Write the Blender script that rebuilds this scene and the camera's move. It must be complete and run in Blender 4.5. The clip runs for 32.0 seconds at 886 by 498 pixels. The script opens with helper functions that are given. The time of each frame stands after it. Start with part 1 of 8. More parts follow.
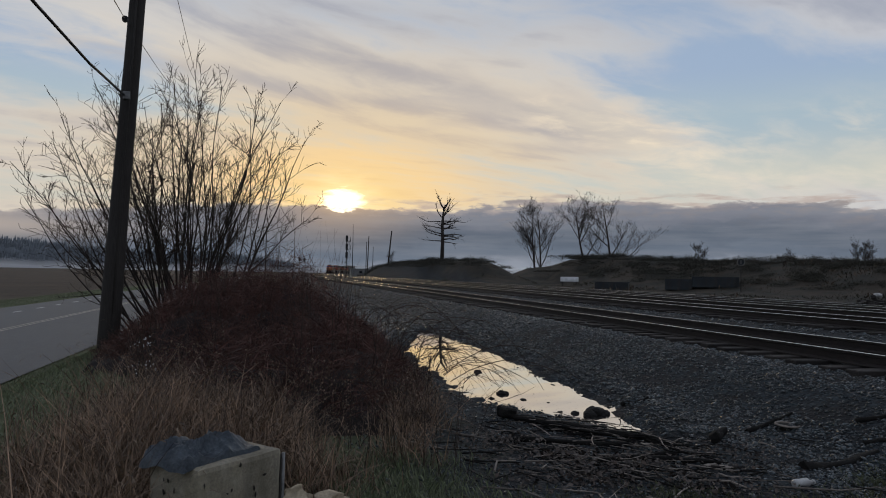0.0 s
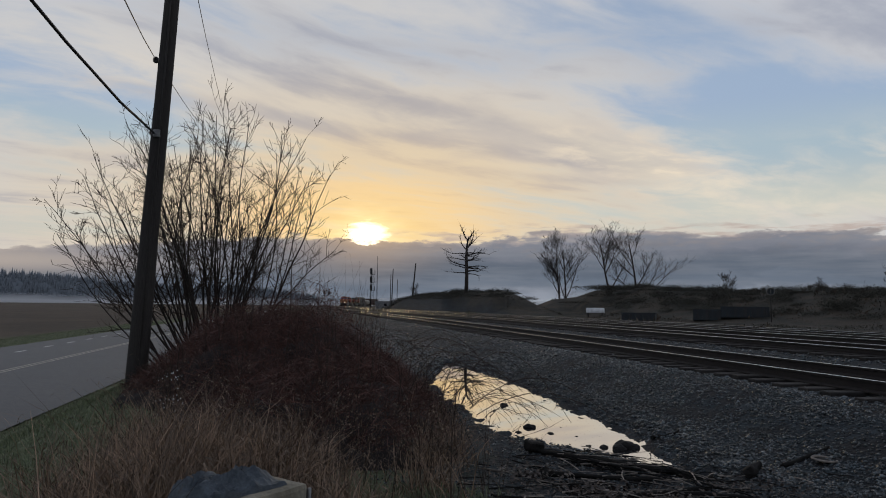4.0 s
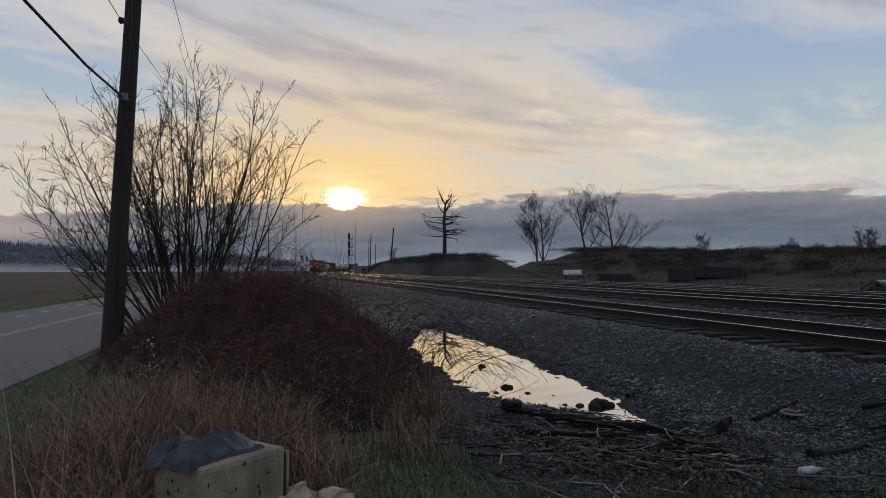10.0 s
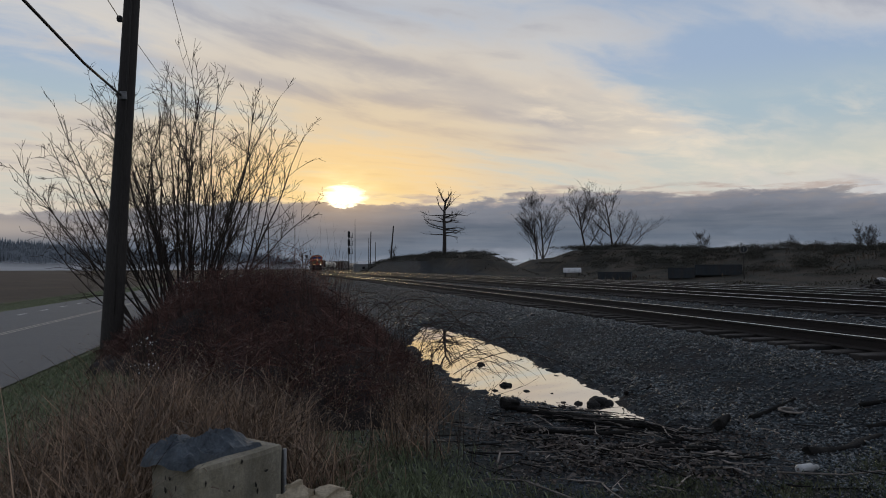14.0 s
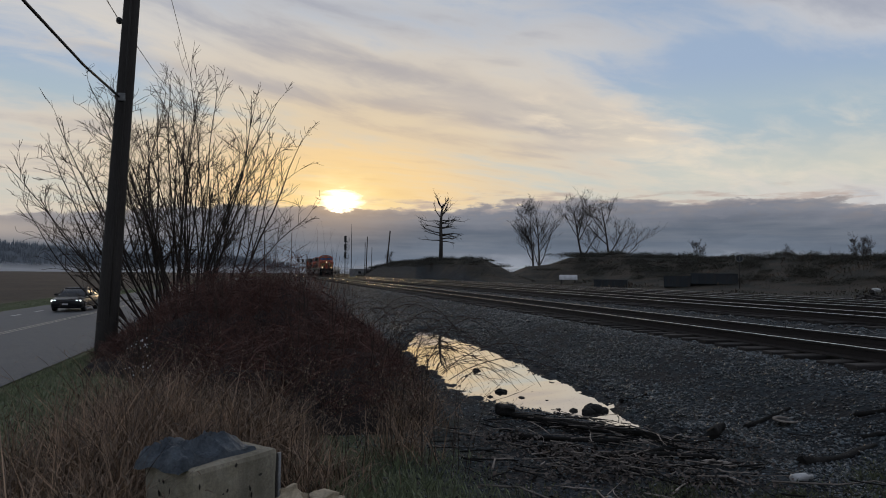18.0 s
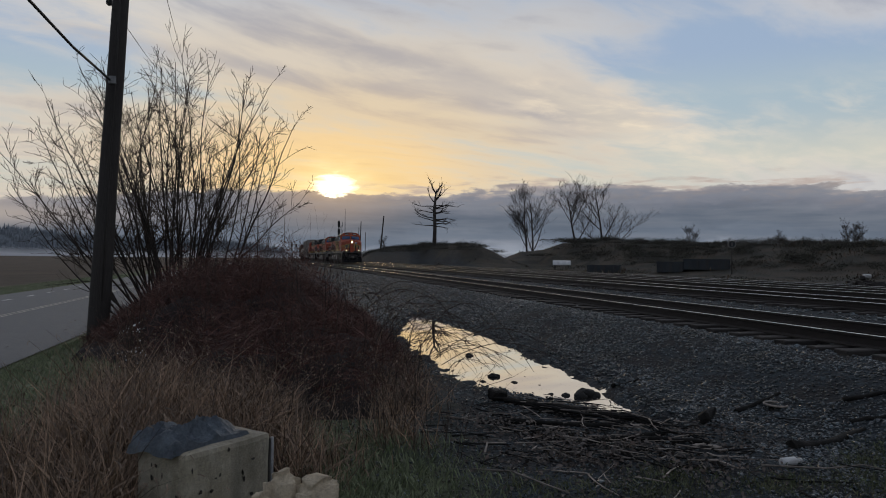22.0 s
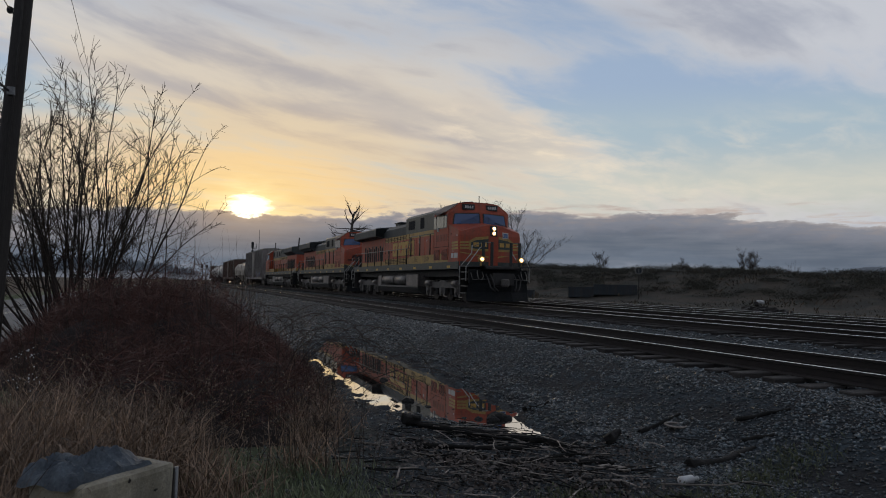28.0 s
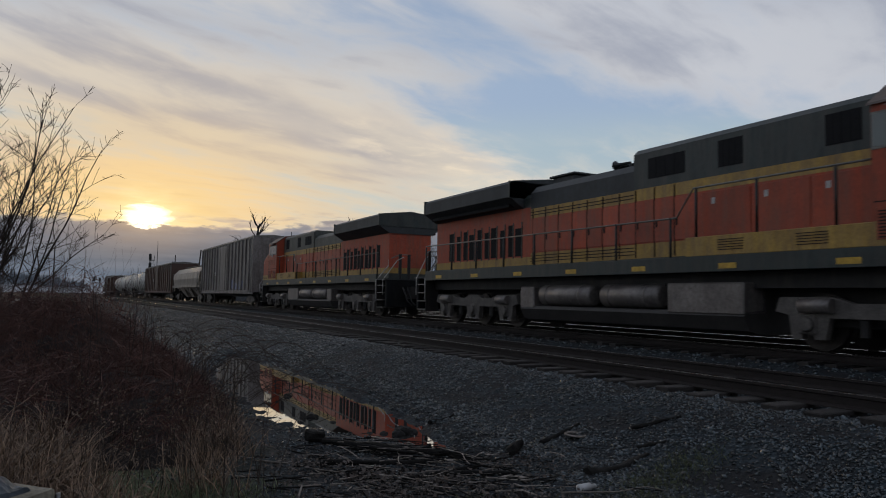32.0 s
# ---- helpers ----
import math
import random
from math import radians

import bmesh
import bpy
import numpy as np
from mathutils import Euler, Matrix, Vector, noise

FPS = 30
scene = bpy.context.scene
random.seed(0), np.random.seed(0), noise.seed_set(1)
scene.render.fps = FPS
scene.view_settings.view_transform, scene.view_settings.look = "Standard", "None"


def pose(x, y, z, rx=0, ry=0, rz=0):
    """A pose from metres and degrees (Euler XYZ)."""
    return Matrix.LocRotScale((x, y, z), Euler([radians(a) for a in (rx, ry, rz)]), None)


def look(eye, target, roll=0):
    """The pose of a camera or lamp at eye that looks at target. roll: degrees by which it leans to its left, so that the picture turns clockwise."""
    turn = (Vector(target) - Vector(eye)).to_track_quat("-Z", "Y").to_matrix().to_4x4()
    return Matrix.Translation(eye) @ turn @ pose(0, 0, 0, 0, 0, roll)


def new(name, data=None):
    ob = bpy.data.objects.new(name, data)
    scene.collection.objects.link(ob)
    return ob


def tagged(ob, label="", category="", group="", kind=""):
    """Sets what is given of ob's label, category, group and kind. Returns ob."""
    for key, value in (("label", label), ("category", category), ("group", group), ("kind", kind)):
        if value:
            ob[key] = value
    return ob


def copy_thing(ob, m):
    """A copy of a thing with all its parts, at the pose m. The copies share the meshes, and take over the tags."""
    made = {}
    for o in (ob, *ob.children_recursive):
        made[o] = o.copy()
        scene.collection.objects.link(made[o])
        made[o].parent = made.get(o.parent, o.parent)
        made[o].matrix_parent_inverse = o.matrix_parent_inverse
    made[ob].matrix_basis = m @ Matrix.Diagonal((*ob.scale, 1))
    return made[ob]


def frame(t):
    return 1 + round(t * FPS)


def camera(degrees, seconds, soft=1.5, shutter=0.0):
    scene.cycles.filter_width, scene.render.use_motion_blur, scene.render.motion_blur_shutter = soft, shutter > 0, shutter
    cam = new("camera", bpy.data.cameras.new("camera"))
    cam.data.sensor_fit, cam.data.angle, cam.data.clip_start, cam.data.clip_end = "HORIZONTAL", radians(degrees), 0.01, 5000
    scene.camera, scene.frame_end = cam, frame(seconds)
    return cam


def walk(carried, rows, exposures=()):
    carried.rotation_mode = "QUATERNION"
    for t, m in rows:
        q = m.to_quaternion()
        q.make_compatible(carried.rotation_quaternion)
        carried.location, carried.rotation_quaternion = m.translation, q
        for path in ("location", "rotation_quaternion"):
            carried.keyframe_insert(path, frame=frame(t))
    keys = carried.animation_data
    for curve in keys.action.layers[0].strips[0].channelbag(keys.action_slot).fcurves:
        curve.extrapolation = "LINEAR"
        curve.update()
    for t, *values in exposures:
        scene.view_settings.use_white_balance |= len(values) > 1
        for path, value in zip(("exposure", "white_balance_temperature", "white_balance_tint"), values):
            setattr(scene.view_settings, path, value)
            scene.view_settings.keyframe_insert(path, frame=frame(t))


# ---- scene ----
cam = camera(64.47, 32.0, soft=1.0, shutter=0.15)
PATH = [
    (0, pose(-0.0112, -0.0053, 1.6570, 92.029, -1.052, -13.297)),
    (0.5, pose(-0.0123, -0.0042, 1.6629, 92.540, -1.101, -13.141)),
    (1, pose(-0.0147, -0.0049, 1.6626, 93.048, -0.945, -12.716)),
    (1.5, pose(-0.0165, -0.0031, 1.6606, 93.781, -0.772, -12.122)),
    (2, pose(-0.0162, -0.0057, 1.6610, 94.416, -0.794, -11.749)),
    (2.5, pose(-0.0197, -0.0075, 1.6623, 94.746, -0.902, -11.366)),
    (4.5, pose(-0.0145, -0.0051, 1.6564, 94.433, -0.556, -11.281)),
    (5, pose(-0.0105, -0.0024, 1.6519, 93.987, -0.557, -11.216)),
    (5.5, pose(-0.0088, -0.0030, 1.6544, 93.496, -0.727, -11.519)),
    (6, pose(-0.0098, -0.0007, 1.6514, 93.054, -0.723, -12.097)),
    (6.5, pose(-0.0060, -0.0023, 1.6536, 92.518, -0.755, -12.389)),
    (7, pose(-0.0078, -0.0077, 1.6542, 92.171, -0.662, -12.528)),
    (7.5, pose(-0.0051, -0.0057, 1.6524, 92.013, -0.405, -12.374)),
    (8, pose(-0.0079, -0.0037, 1.6515, 91.809, -0.221, -12.325)),
    (8.5, pose(-0.0032, 0.0003, 1.6468, 91.727, 0.008, -12.461)),
    (9, pose(0.0000, 0.0000, 1.6500, 91.877, 0.160, -12.770)),
    (9.5, pose(0.0038, 0.0028, 1.6493, 91.807, 0.107, -12.955)),
    (10, pose(0.0076, 0.0081, 1.6489, 91.676, 0.129, -13.059)),
    (10.5, pose(0.0103, 0.0055, 1.6490, 91.638, 0.200, -13.240)),
    (11, pose(0.0118, 0.0116, 1.6496, 91.665, 0.246, -13.454)),
    (11.5, pose(0.0196, 0.0167, 1.6487, 91.764, 0.206, -13.768)),
    (12, pose(0.0248, 0.0169, 1.6484, 91.786, 0.129, -13.878)),
    (12.5, pose(0.0254, 0.0104, 1.6497, 91.786, 0.137, -13.884)),
    (13, pose(0.0249, 0.0142, 1.6497, 91.632, 0.164, -13.693)),
    (13.5, pose(0.0237, 0.0057, 1.6496, 91.493, 0.229, -13.298)),
    (14, pose(0.0239, -0.0005, 1.6502, 91.518, 0.198, -13.059)),
    (14.5, pose(0.0215, -0.0022, 1.6505, 91.534, 0.018, -13.087)),
    (16.5, pose(0.0130, 0.0062, 1.6465, 92.029, -0.455, -13.183)),
    (17, pose(0.0185, 0.0042, 1.6464, 92.044, -0.356, -13.179)),
    (17.5, pose(0.0181, -0.0005, 1.6482, 91.997, -0.404, -13.325)),
    (18, pose(0.0170, 0.0004, 1.6467, 91.983, -0.472, -13.377)),
    (18.5, pose(0.0177, 0.0008, 1.6481, 91.906, -0.492, -13.369)),
    (19, pose(0.0186, -0.0024, 1.6477, 91.796, -0.530, -13.342)),
    (19.5, pose(0.0198, 0.0046, 1.6459, 91.659, -0.524, -13.402)),
    (20, pose(0.0172, 0.0042, 1.6484, 91.344, -0.617, -13.430)),
    (20.5, pose(0.0163, 0.0052, 1.6456, 91.041, -0.688, -13.272)),
    (21, pose(0.0218, 0.0025, 1.6464, 90.910, -0.412, -13.263)),
    (21.5, pose(0.0244, -0.0009, 1.6465, 90.812, -0.347, -13.547)),
    (22, pose(0.0242, 0.0054, 1.6469, 90.782, -0.581, -13.891)),
    (22.5, pose(0.0218, 0.0084, 1.6448, 91.024, -0.781, -14.283)),
    (23, pose(0.0231, 0.0091, 1.6462, 91.202, -0.794, -14.556)),
    (23.5, pose(0.0247, 0.0051, 1.6483, 91.372, -0.811, -14.787)),
    (24, pose(0.0199, -0.0002, 1.6505, 91.506, -0.904, -14.943)),
    (24.5, pose(0.0189, -0.0051, 1.6503, 91.800, -1.035, -15.055)),
    (25, pose(0.0177, -0.0115, 1.6498, 92.163, -1.071, -15.360)),
    (25.5, pose(0.0156, -0.0101, 1.6512, 92.174, -1.247, -15.887)),
    (27.5, pose(0.0260, -0.0443, 1.6595, 92.273, -0.958, -19.673)),
    (28, pose(0.0226, -0.0551, 1.6609, 92.790, -1.122, -20.669)),
    (28.5, pose(0.0282, -0.0581, 1.6676, 93.172, -1.100, -22.279)),
    (29, pose(0.0322, -0.0566, 1.6666, 93.610, -0.929, -24.384)),
    (29.5, pose(0.0351, -0.0577, 1.6643, 93.949, -0.786, -26.234)),
    (30, pose(0.0443, -0.0564, 1.6604, 94.161, -0.908, -27.132)),
    (30.5, pose(0.0526, -0.0572, 1.6630, 94.389, -0.880, -27.027)),
    (31, pose(0.0529, -0.0589, 1.6627, 94.621, -1.052, -27.019)),
    (31.5, pose(0.0503, -0.0667, 1.6652, 94.500, -1.192, -27.646)),
    (32, pose(0.0408, -0.0750, 1.6623, 94.036, -1.063, -28.129)),
]
walk(cam, PATH, exposures=[(0.0, 0.0), (32.0, 0.0)])

# ---- world, sun, exposure ----
SUN_AZ, SUN_EL = 5.0, 5.9          # degrees right of the track's direction, and above the horizon
SUN_DIR = Vector((math.sin(radians(SUN_AZ)) * math.cos(radians(SUN_EL)), math.cos(radians(SUN_AZ)) * math.cos(radians(SUN_EL)), math.sin(radians(SUN_EL))))


def build_world():
    """An evening sky: clear blue above, streaked high cloud warmed round the low sun, a grey cloud bank on the horizon."""
    w = bpy.data.worlds.new("evening_sky")
    w.use_nodes = True
    scene.world = w
    nt = w.node_tree
    nt.nodes.clear()
    N, L = nt.nodes.new, nt.links.new

    def math_(op, a, b=None, c=None, clamp=False):
        n = N("ShaderNodeMath")
        n.operation, n.use_clamp = op, clamp
        for i, v in enumerate((a, b, c)):
            if v is None:
                continue
            if isinstance(v, (int, float)):
                n.inputs[i].default_value = v
            else:
                L(v, n.inputs[i])
        return n.outputs[0]

    def ramp(fac, stops, interp="EASE"):
        n = N("ShaderNodeValToRGB")
        n.color_ramp.interpolation = interp
        el = n.color_ramp.elements
        while len(el) < len(stops):
            el.new(0.5)
        for e, (p, c) in zip(el, stops):
            e.position, e.color = p, (*c, 1) if len(c) == 3 else c
        L(fac, n.inputs[0])
        return n.outputs[0]

    def mix(f, a, b):
        n = N("ShaderNodeMix")
        n.data_type = "RGBA"
        for k, v in (("Factor", f), ("A", a), ("B", b)):
            s = [i for i in n.inputs if i.name == k and (i.type == "RGBA" or k == "Factor" and i.type == "VALUE")][0]
            if isinstance(v, (int, float)):
                s.default_value = v
            elif isinstance(v, tuple):
                s.default_value = (*v, 1)
            else:
                L(v, s)
        return [o for o in n.outputs if o.type == "RGBA"][0]

    def noise_(vec, scale, detail=4.0, rough=0.55, dist=0.0):
        n = N("ShaderNodeTexNoise")
        n.inputs["Scale"].default_value, n.inputs["Detail"].default_value = scale, detail
        n.inputs["Roughness"].default_value, n.inputs["Distortion"].default_value = rough, dist
        L(vec, n.inputs["Vector"])
        return n.outputs["Fac"]

    def mapping(vec, loc=(0, 0, 0), rot=(0, 0, 0), scale=(1, 1, 1)):
        n = N("ShaderNodeMapping")
        n.inputs["Location"].default_value, n.inputs["Rotation"].default_value, n.inputs["Scale"].default_value = loc, [radians(a) for a in rot], scale
        L(vec, n.inputs["Vector"])
        return n.outputs[0]

    co = N("ShaderNodeTexCoord").outputs["Generated"]
    sep = N("ShaderNodeSeparateXYZ")
    L(co, sep.inputs[0])
    x, y, z = sep.outputs
    elev = math_("MULTIPLY", math_("ARCSINE", z), 57.2958)                 # degrees above the horizon
    azim = math_("MULTIPLY", math_("ARCTAN2", x, y), 57.2958)              # degrees right of the track
    # nearness to the sun
    dot = N("ShaderNodeVectorMath")
    dot.operation = "DOT_PRODUCT"
    dot.inputs[1].default_value = SUN_DIR
    L(co, dot.inputs[0])
    ang = math_("MULTIPLY", math_("ARCCOSINE", math_("MINIMUM", dot.outputs["Value"], 1.0)), 57.2958)
    # flatter glow: distances along the horizon count less than upwards
    de = math_("MULTIPLY", math_("SUBTRACT", elev, SUN_EL), 1.5)
    da = math_("SUBTRACT", azim, SUN_AZ)
    oval = math_("SQRT", math_("ADD", math_("MULTIPLY", de, de), math_("MULTIPLY", math_("MULTIPLY", da, da), 0.45)))
    # clear sky
    sky = N("ShaderNodeTexSky")
    sky.sky_type, sky.sun_disc = "NISHITA", False
    sky.sun_elevation, sky.sun_rotation = radians(SUN_EL), radians(SUN_AZ)
    sky.air_density, sky.dust_density, sky.ozone_density = 1.0, 1.5, 2.0
    nis = N("ShaderNodeVectorMath")
    nis.operation = "SCALE"
    nis.inputs["Scale"].default_value = 0.06
    L(sky.outputs[0], nis.inputs[0])
    blue = ramp(math_("DIVIDE", elev, 60.0, clamp=True), [(0.0, (0.62, 0.56, 0.46)), (0.13, (0.56, 0.60, 0.58)), (0.20, (0.42, 0.53, 0.61)), (0.27, (0.36, 0.47, 0.64)), (0.42, (0.31, 0.41, 0.58)), (1.0, (0.14, 0.21, 0.36))])
    clear = mix(0.12, blue, nis.outputs[0])
    # high cloud on a sheet overhead: the direction divided by its height
    inv = math_("DIVIDE", 1.0, math_("MAXIMUM", math_("ADD", z, 0.10), 0.02))
    plane = N("ShaderNodeCombineXYZ")
    L(math_("MULTIPLY", x, inv), plane.inputs[0])
    L(math_("MULTIPLY", y, inv), plane.inputs[1])
    turned = mapping(plane.outputs[0], (0, 0, 0), (0, 0, -24))           # first axis: the way the streaks run
    wavy = noise_(mapping(turned, (7.0, 1.0, 0), (0, 0, 0), (0.45, 0.6, 1)), 1.0, 2.0, 0.45)
    shift = N("ShaderNodeCombineXYZ")
    L(math_("MULTIPLY", wavy, 0.8), shift.inputs[1])
    moved = N("ShaderNodeVectorMath")
    moved.operation = "ADD"
    L(turned, moved.inputs[0])
    L(shift.outputs[0], moved.inputs[1])
    pv = moved.outputs[0]
    sheet = noise_(mapping(pv, (2.6, 0.9, 0), (0, 0, 0), (0.20, 0.62, 1)), 1.25, 4.0, 0.45, 0.15)
    fine = noise_(mapping(pv, (0.7, 5.2, 0), (0, 0, 6), (0.34, 1.5, 1)), 2.0, 6.0, 0.52, 0.25)
    puff = noise_(mapping(pv, (3.7, 1.2, 0), (0, 0, 14), (0.9, 1.5, 1)), 4.0, 6.0, 0.58, 0.3)

    def spot(a0, e0, wa, we, tilt=0.0):
        """A soft patch of sky round an azimuth and elevation, in degrees; tilt: how its long axis falls to the right."""
        a_ = math_("SUBTRACT", azim, a0)
        e_ = math_("ADD", math_("SUBTRACT", elev, e0), math_("MULTIPLY", a_, tilt))
        q = math_("ADD", math_("POWER", math_("ABSOLUTE", math_("DIVIDE", a_, wa)), 2.0), math_("POWER", math_("ABSOLUTE", math_("DIVIDE", e_, we)), 2.0))
        return math_("POWER", 2.71828, math_("MULTIPLY", q, -1.0))

    def total(*terms):
        acc = None
        for k, v in terms:
            v = math_("MULTIPLY", v, k)
            acc = v if acc is None else math_("ADD", acc, v)
        return acc

    streak = math_("SUBTRACT", fine, 0.5)
    # gaps of clear sky: a wide one to the right of the tracks, a narrow one over the road, and the low sky under them
    gaps = total((0.145, spot(37.5, 14.4, 11.0, 3.8, 0.05)), (0.10, spot(49.0, 11.5, 9.0, 2.6, 0.05)), (0.20, spot(-15.0, 13.4, 9.0, 2.2, 0.10)), (0.10, spot(-19.0, 9.5, 7.0, 1.3, 0.0)), (0.08, spot(41.0, 8.5, 16.0, 1.8, 0.0)), (0.07, spot(26.0, 22.0, 9.0, 2.0, 0.1)))
    heaps = total((0.10, spot(28.0, 11.2, 6.5, 1.5, 0.30)), (0.06, spot(22.0, 13.0, 4.0, 2.4, 0.2)), (0.05, spot(8.0, 16.0, 16.0, 5.0, 0.1)), (0.09, spot(52.0, 18.5, 16.0, 2.8, 0.02)), (0.05, spot(24.0, 18.5, 5.0, 3.0, 0.1)))
    dens = math_("ADD", math_("MULTIPLY", sheet, 0.50), math_("ADD", math_("MULTIPLY", fine, 0.30), math_("MULTIPLY", puff, 0.24)))
    dens = math_("ADD", math_("SUBTRACT", math_("ADD", dens, 0.025), gaps), heaps)
    cover = ramp(dens, [(0.40, (0, 0, 0)), (0.60, (1, 1, 1))])
    # darker undersides in long falling bands
    bands = total((0.42, spot(12.0, 15.4, 19.0, 1.25, 0.225)), (0.36, spot(14.0, 12.6, 15.0, 0.7, 0.13)), (0.35, spot(4.0, 20.5, 20.0, 2.2, 0.08)), (0.35, spot(-12.0, 15.6, 9.0, 0.8, 0.12)), (0.30, spot(30.0, 20.5, 12.0, 1.6, 0.05)), (0.25, spot(54.0, 22.0, 14.0, 2.5, 0.0)), (0.25, spot(22.0, 10.2, 12.0, 0.5, 0.10)))
    thick = ramp(math_("ADD", math_("ADD", math_("MULTIPLY", dens, 0.45), math_("MULTIPLY", puff, 0.20)), math_("ADD", math_("MULTIPLY", bands, 0.34), math_("MULTIPLY", streak, 0.35))), [(0.35, (0, 0, 0)), (0.56, (1, 1, 1))])
    fac = math_("DIVIDE", oval, 60.0, clamp=True)
    warm = ramp(fac, [(0.0, (1.0, 0.72, 0.32)), (0.077, (0.92, 0.66, 0.36)), (0.16, (0.76, 0.62, 0.44)), (0.25, (0.69, 0.61, 0.51)), (0.36, (0.62, 0.60, 0.58)), (0.60, (0.55, 0.57, 0.62)), (1.0, (0.36, 0.39, 0.46))])
    shade = ramp(fac, [(0.0, (0.80, 0.54, 0.29)), (0.12, (0.62, 0.49, 0.37)), (0.24, (0.45, 0.42, 0.42)), (0.40, (0.39, 0.41, 0.475)), (0.65, (0.36, 0.39, 0.47)), (1.0, (0.24, 0.27, 0.34))])
    cloud = mix(thick, warm, shade)
    col = mix(cover, clear, cloud)
    # a cream light along the bright heaps and low in the clear part
    col = mix(math_("MULTIPLY", math_("ADD", spot(28.5, 10.8, 7.0, 1.3, 0.30), math_("MULTIPLY", spot(44.0, 7.4, 18.0, 1.5, 0.0), 0.8)), math_("MULTIPLY", puff, 0.75), clamp=True), col, (0.86, 0.76, 0.58))
    bright = N("ShaderNodeMapRange")
    bright.interpolation_type = "SMOOTHSTEP"
    bright.inputs["From Min"].default_value, bright.inputs["From Max"].default_value = 0.38, 0.74
    L(puff, bright.inputs["Value"])
    col = mix(math_("MULTIPLY", bright.outputs[0], total((0.95, spot(27.0, 11.6, 8.0, 2.0, 0.28)), (0.20, spot(18.0, 12.5, 9.0, 3.0, 0.2)), (0.40, spot(46.0, 11.0, 9.0, 2.0, 0.0)), (0.35, spot(-12.0, 16.0, 9.0, 2.5, 0.15))), clamp=True), col, mix(fac, (0.95, 0.78, 0.55), (0.72, 0.70, 0.68)))
    # light round the sun, torn by low cloud
    tear = N("ShaderNodeCombineXYZ")
    L(math_("MULTIPLY", azim, 0.30), tear.inputs[0])
    L(math_("MULTIPLY", elev, 1.5), tear.inputs[1])
    tatter = noise_(tear.outputs[0], 1.1, 5.0, 0.6, 0.3)
    glow = math_("POWER", math_("SUBTRACT", 1.0, math_("DIVIDE", oval, 10.0, clamp=True)), 2.0)
    col = mix(math_("MULTIPLY", glow, 0.9, clamp=True), col, (1.04, 0.72, 0.29))
    up_ = math_("MULTIPLY", math_("SUBTRACT", elev, 5.15), 1.2)
    near = math_("SQRT", math_("ADD", math_("MULTIPLY", up_, up_), math_("MULTIPLY", da, da)))
    ragged = math_("ADD", near, math_("MULTIPLY", math_("SUBTRACT", tatter, 0.5), 3.4))
    halo = math_("POWER", math_("SUBTRACT", 1.0, math_("DIVIDE", math_("MAXIMUM", ragged, 0.0), 4.2, clamp=True)), 1.8)
    col = mix(math_("MULTIPLY", halo, 1.15, clamp=True), col, (1.45, 1.15, 0.62))
    core = math_("SUBTRACT", 1.0, math_("DIVIDE", math_("MAXIMUM", ragged, 0.0), 2.0, clamp=True))
    col = mix(math_("MULTIPLY", core, 1.7, clamp=True), col, (2.6, 2.2, 1.5))
    # the low bank: its lumpy top edge, lit rim and grey body
    along = N("ShaderNodeCombineXYZ")
    L(math_("MULTIPLY", azim, 0.055), along.inputs[0])
    L(math_("MULTIPLY", elev, 0.16), along.inputs[1])
    lump = noise_(along.outputs[0], 1.6, 6.0, 0.55, 0.2)
    knob = noise_(mapping(along.outputs[0], (2.3, 0.7, 0), (0, 0, 0), (1.0, 1.15, 1)), 7.0, 6.0, 0.58, 0.3)
    wide = noise_(mapping(along.outputs[0], (4.3, 0, 0), (0, 0, 0), (0.3, 0.0, 1)), 1.3, 2.0, 0.5)
    fall = math_("MULTIPLY", math_("MAXIMUM", math_("SUBTRACT", azim, 36.0), 0.0), -0.085)
    rise = math_("ADD", math_("MULTIPLY", math_("MINIMUM", math_("MAXIMUM", azim, -30.0), 45.0), 0.020), math_("MULTIPLY", math_("MAXIMUM", math_("MINIMUM", math_("ADD", azim, 4.0), 0.0), -16.0), 0.075))
    dip = math_("MULTIPLY", spot(SUN_AZ, SUN_EL, 4.0, 9.0), -0.45)
    top = math_("ADD", math_("ADD", 3.55, dip), math_("ADD", math_("ADD", math_("MULTIPLY", lump, 2.6), math_("MULTIPLY", math_("SUBTRACT", knob, 0.4), 2.0)), math_("ADD", math_("ADD", rise, fall), math_("MULTIPLY", wide, 0.5))))
    below = math_("SUBTRACT", top, elev)
    edge = ramp(math_("ADD", math_("MULTIPLY", below, 1.5), 0.5, clamp=True), [(0.30, (0, 0, 0)), (0.72, (1, 1, 1))])
    depth = math_("DIVIDE", below, 5.6, clamp=True)
    body = ramp(depth, [(0.0, (0.36, 0.33, 0.33)), (0.10, (0.205, 0.215, 0.255)), (0.45, (0.112, 0.137, 0.180)), (0.70, (0.142, 0.172, 0.222)), (0.92, (0.27, 0.30, 0.36)), (1.0, (0.30, 0.33, 0.38))])
    tex = noise_(mapping(along.outputs[0], (1.3, 0.5, 0), (0, 0, 0), (0.6, 2.4, 1)), 2.6, 6.0, 0.55)
    body = mix(math_("MULTIPLY", math_("SUBTRACT", tex, 0.40, clamp=True), 1.5), body, (0.26, 0.275, 0.31))
    body = mix(math_("MULTIPLY", math_("MULTIPLY", math_("SUBTRACT", knob, 0.50, clamp=True), 3.0, clamp=True), math_("SUBTRACT", 1.0, math_("MULTIPLY", depth, 2.2), clamp=True)), body, (0.36, 0.30, 0.27))
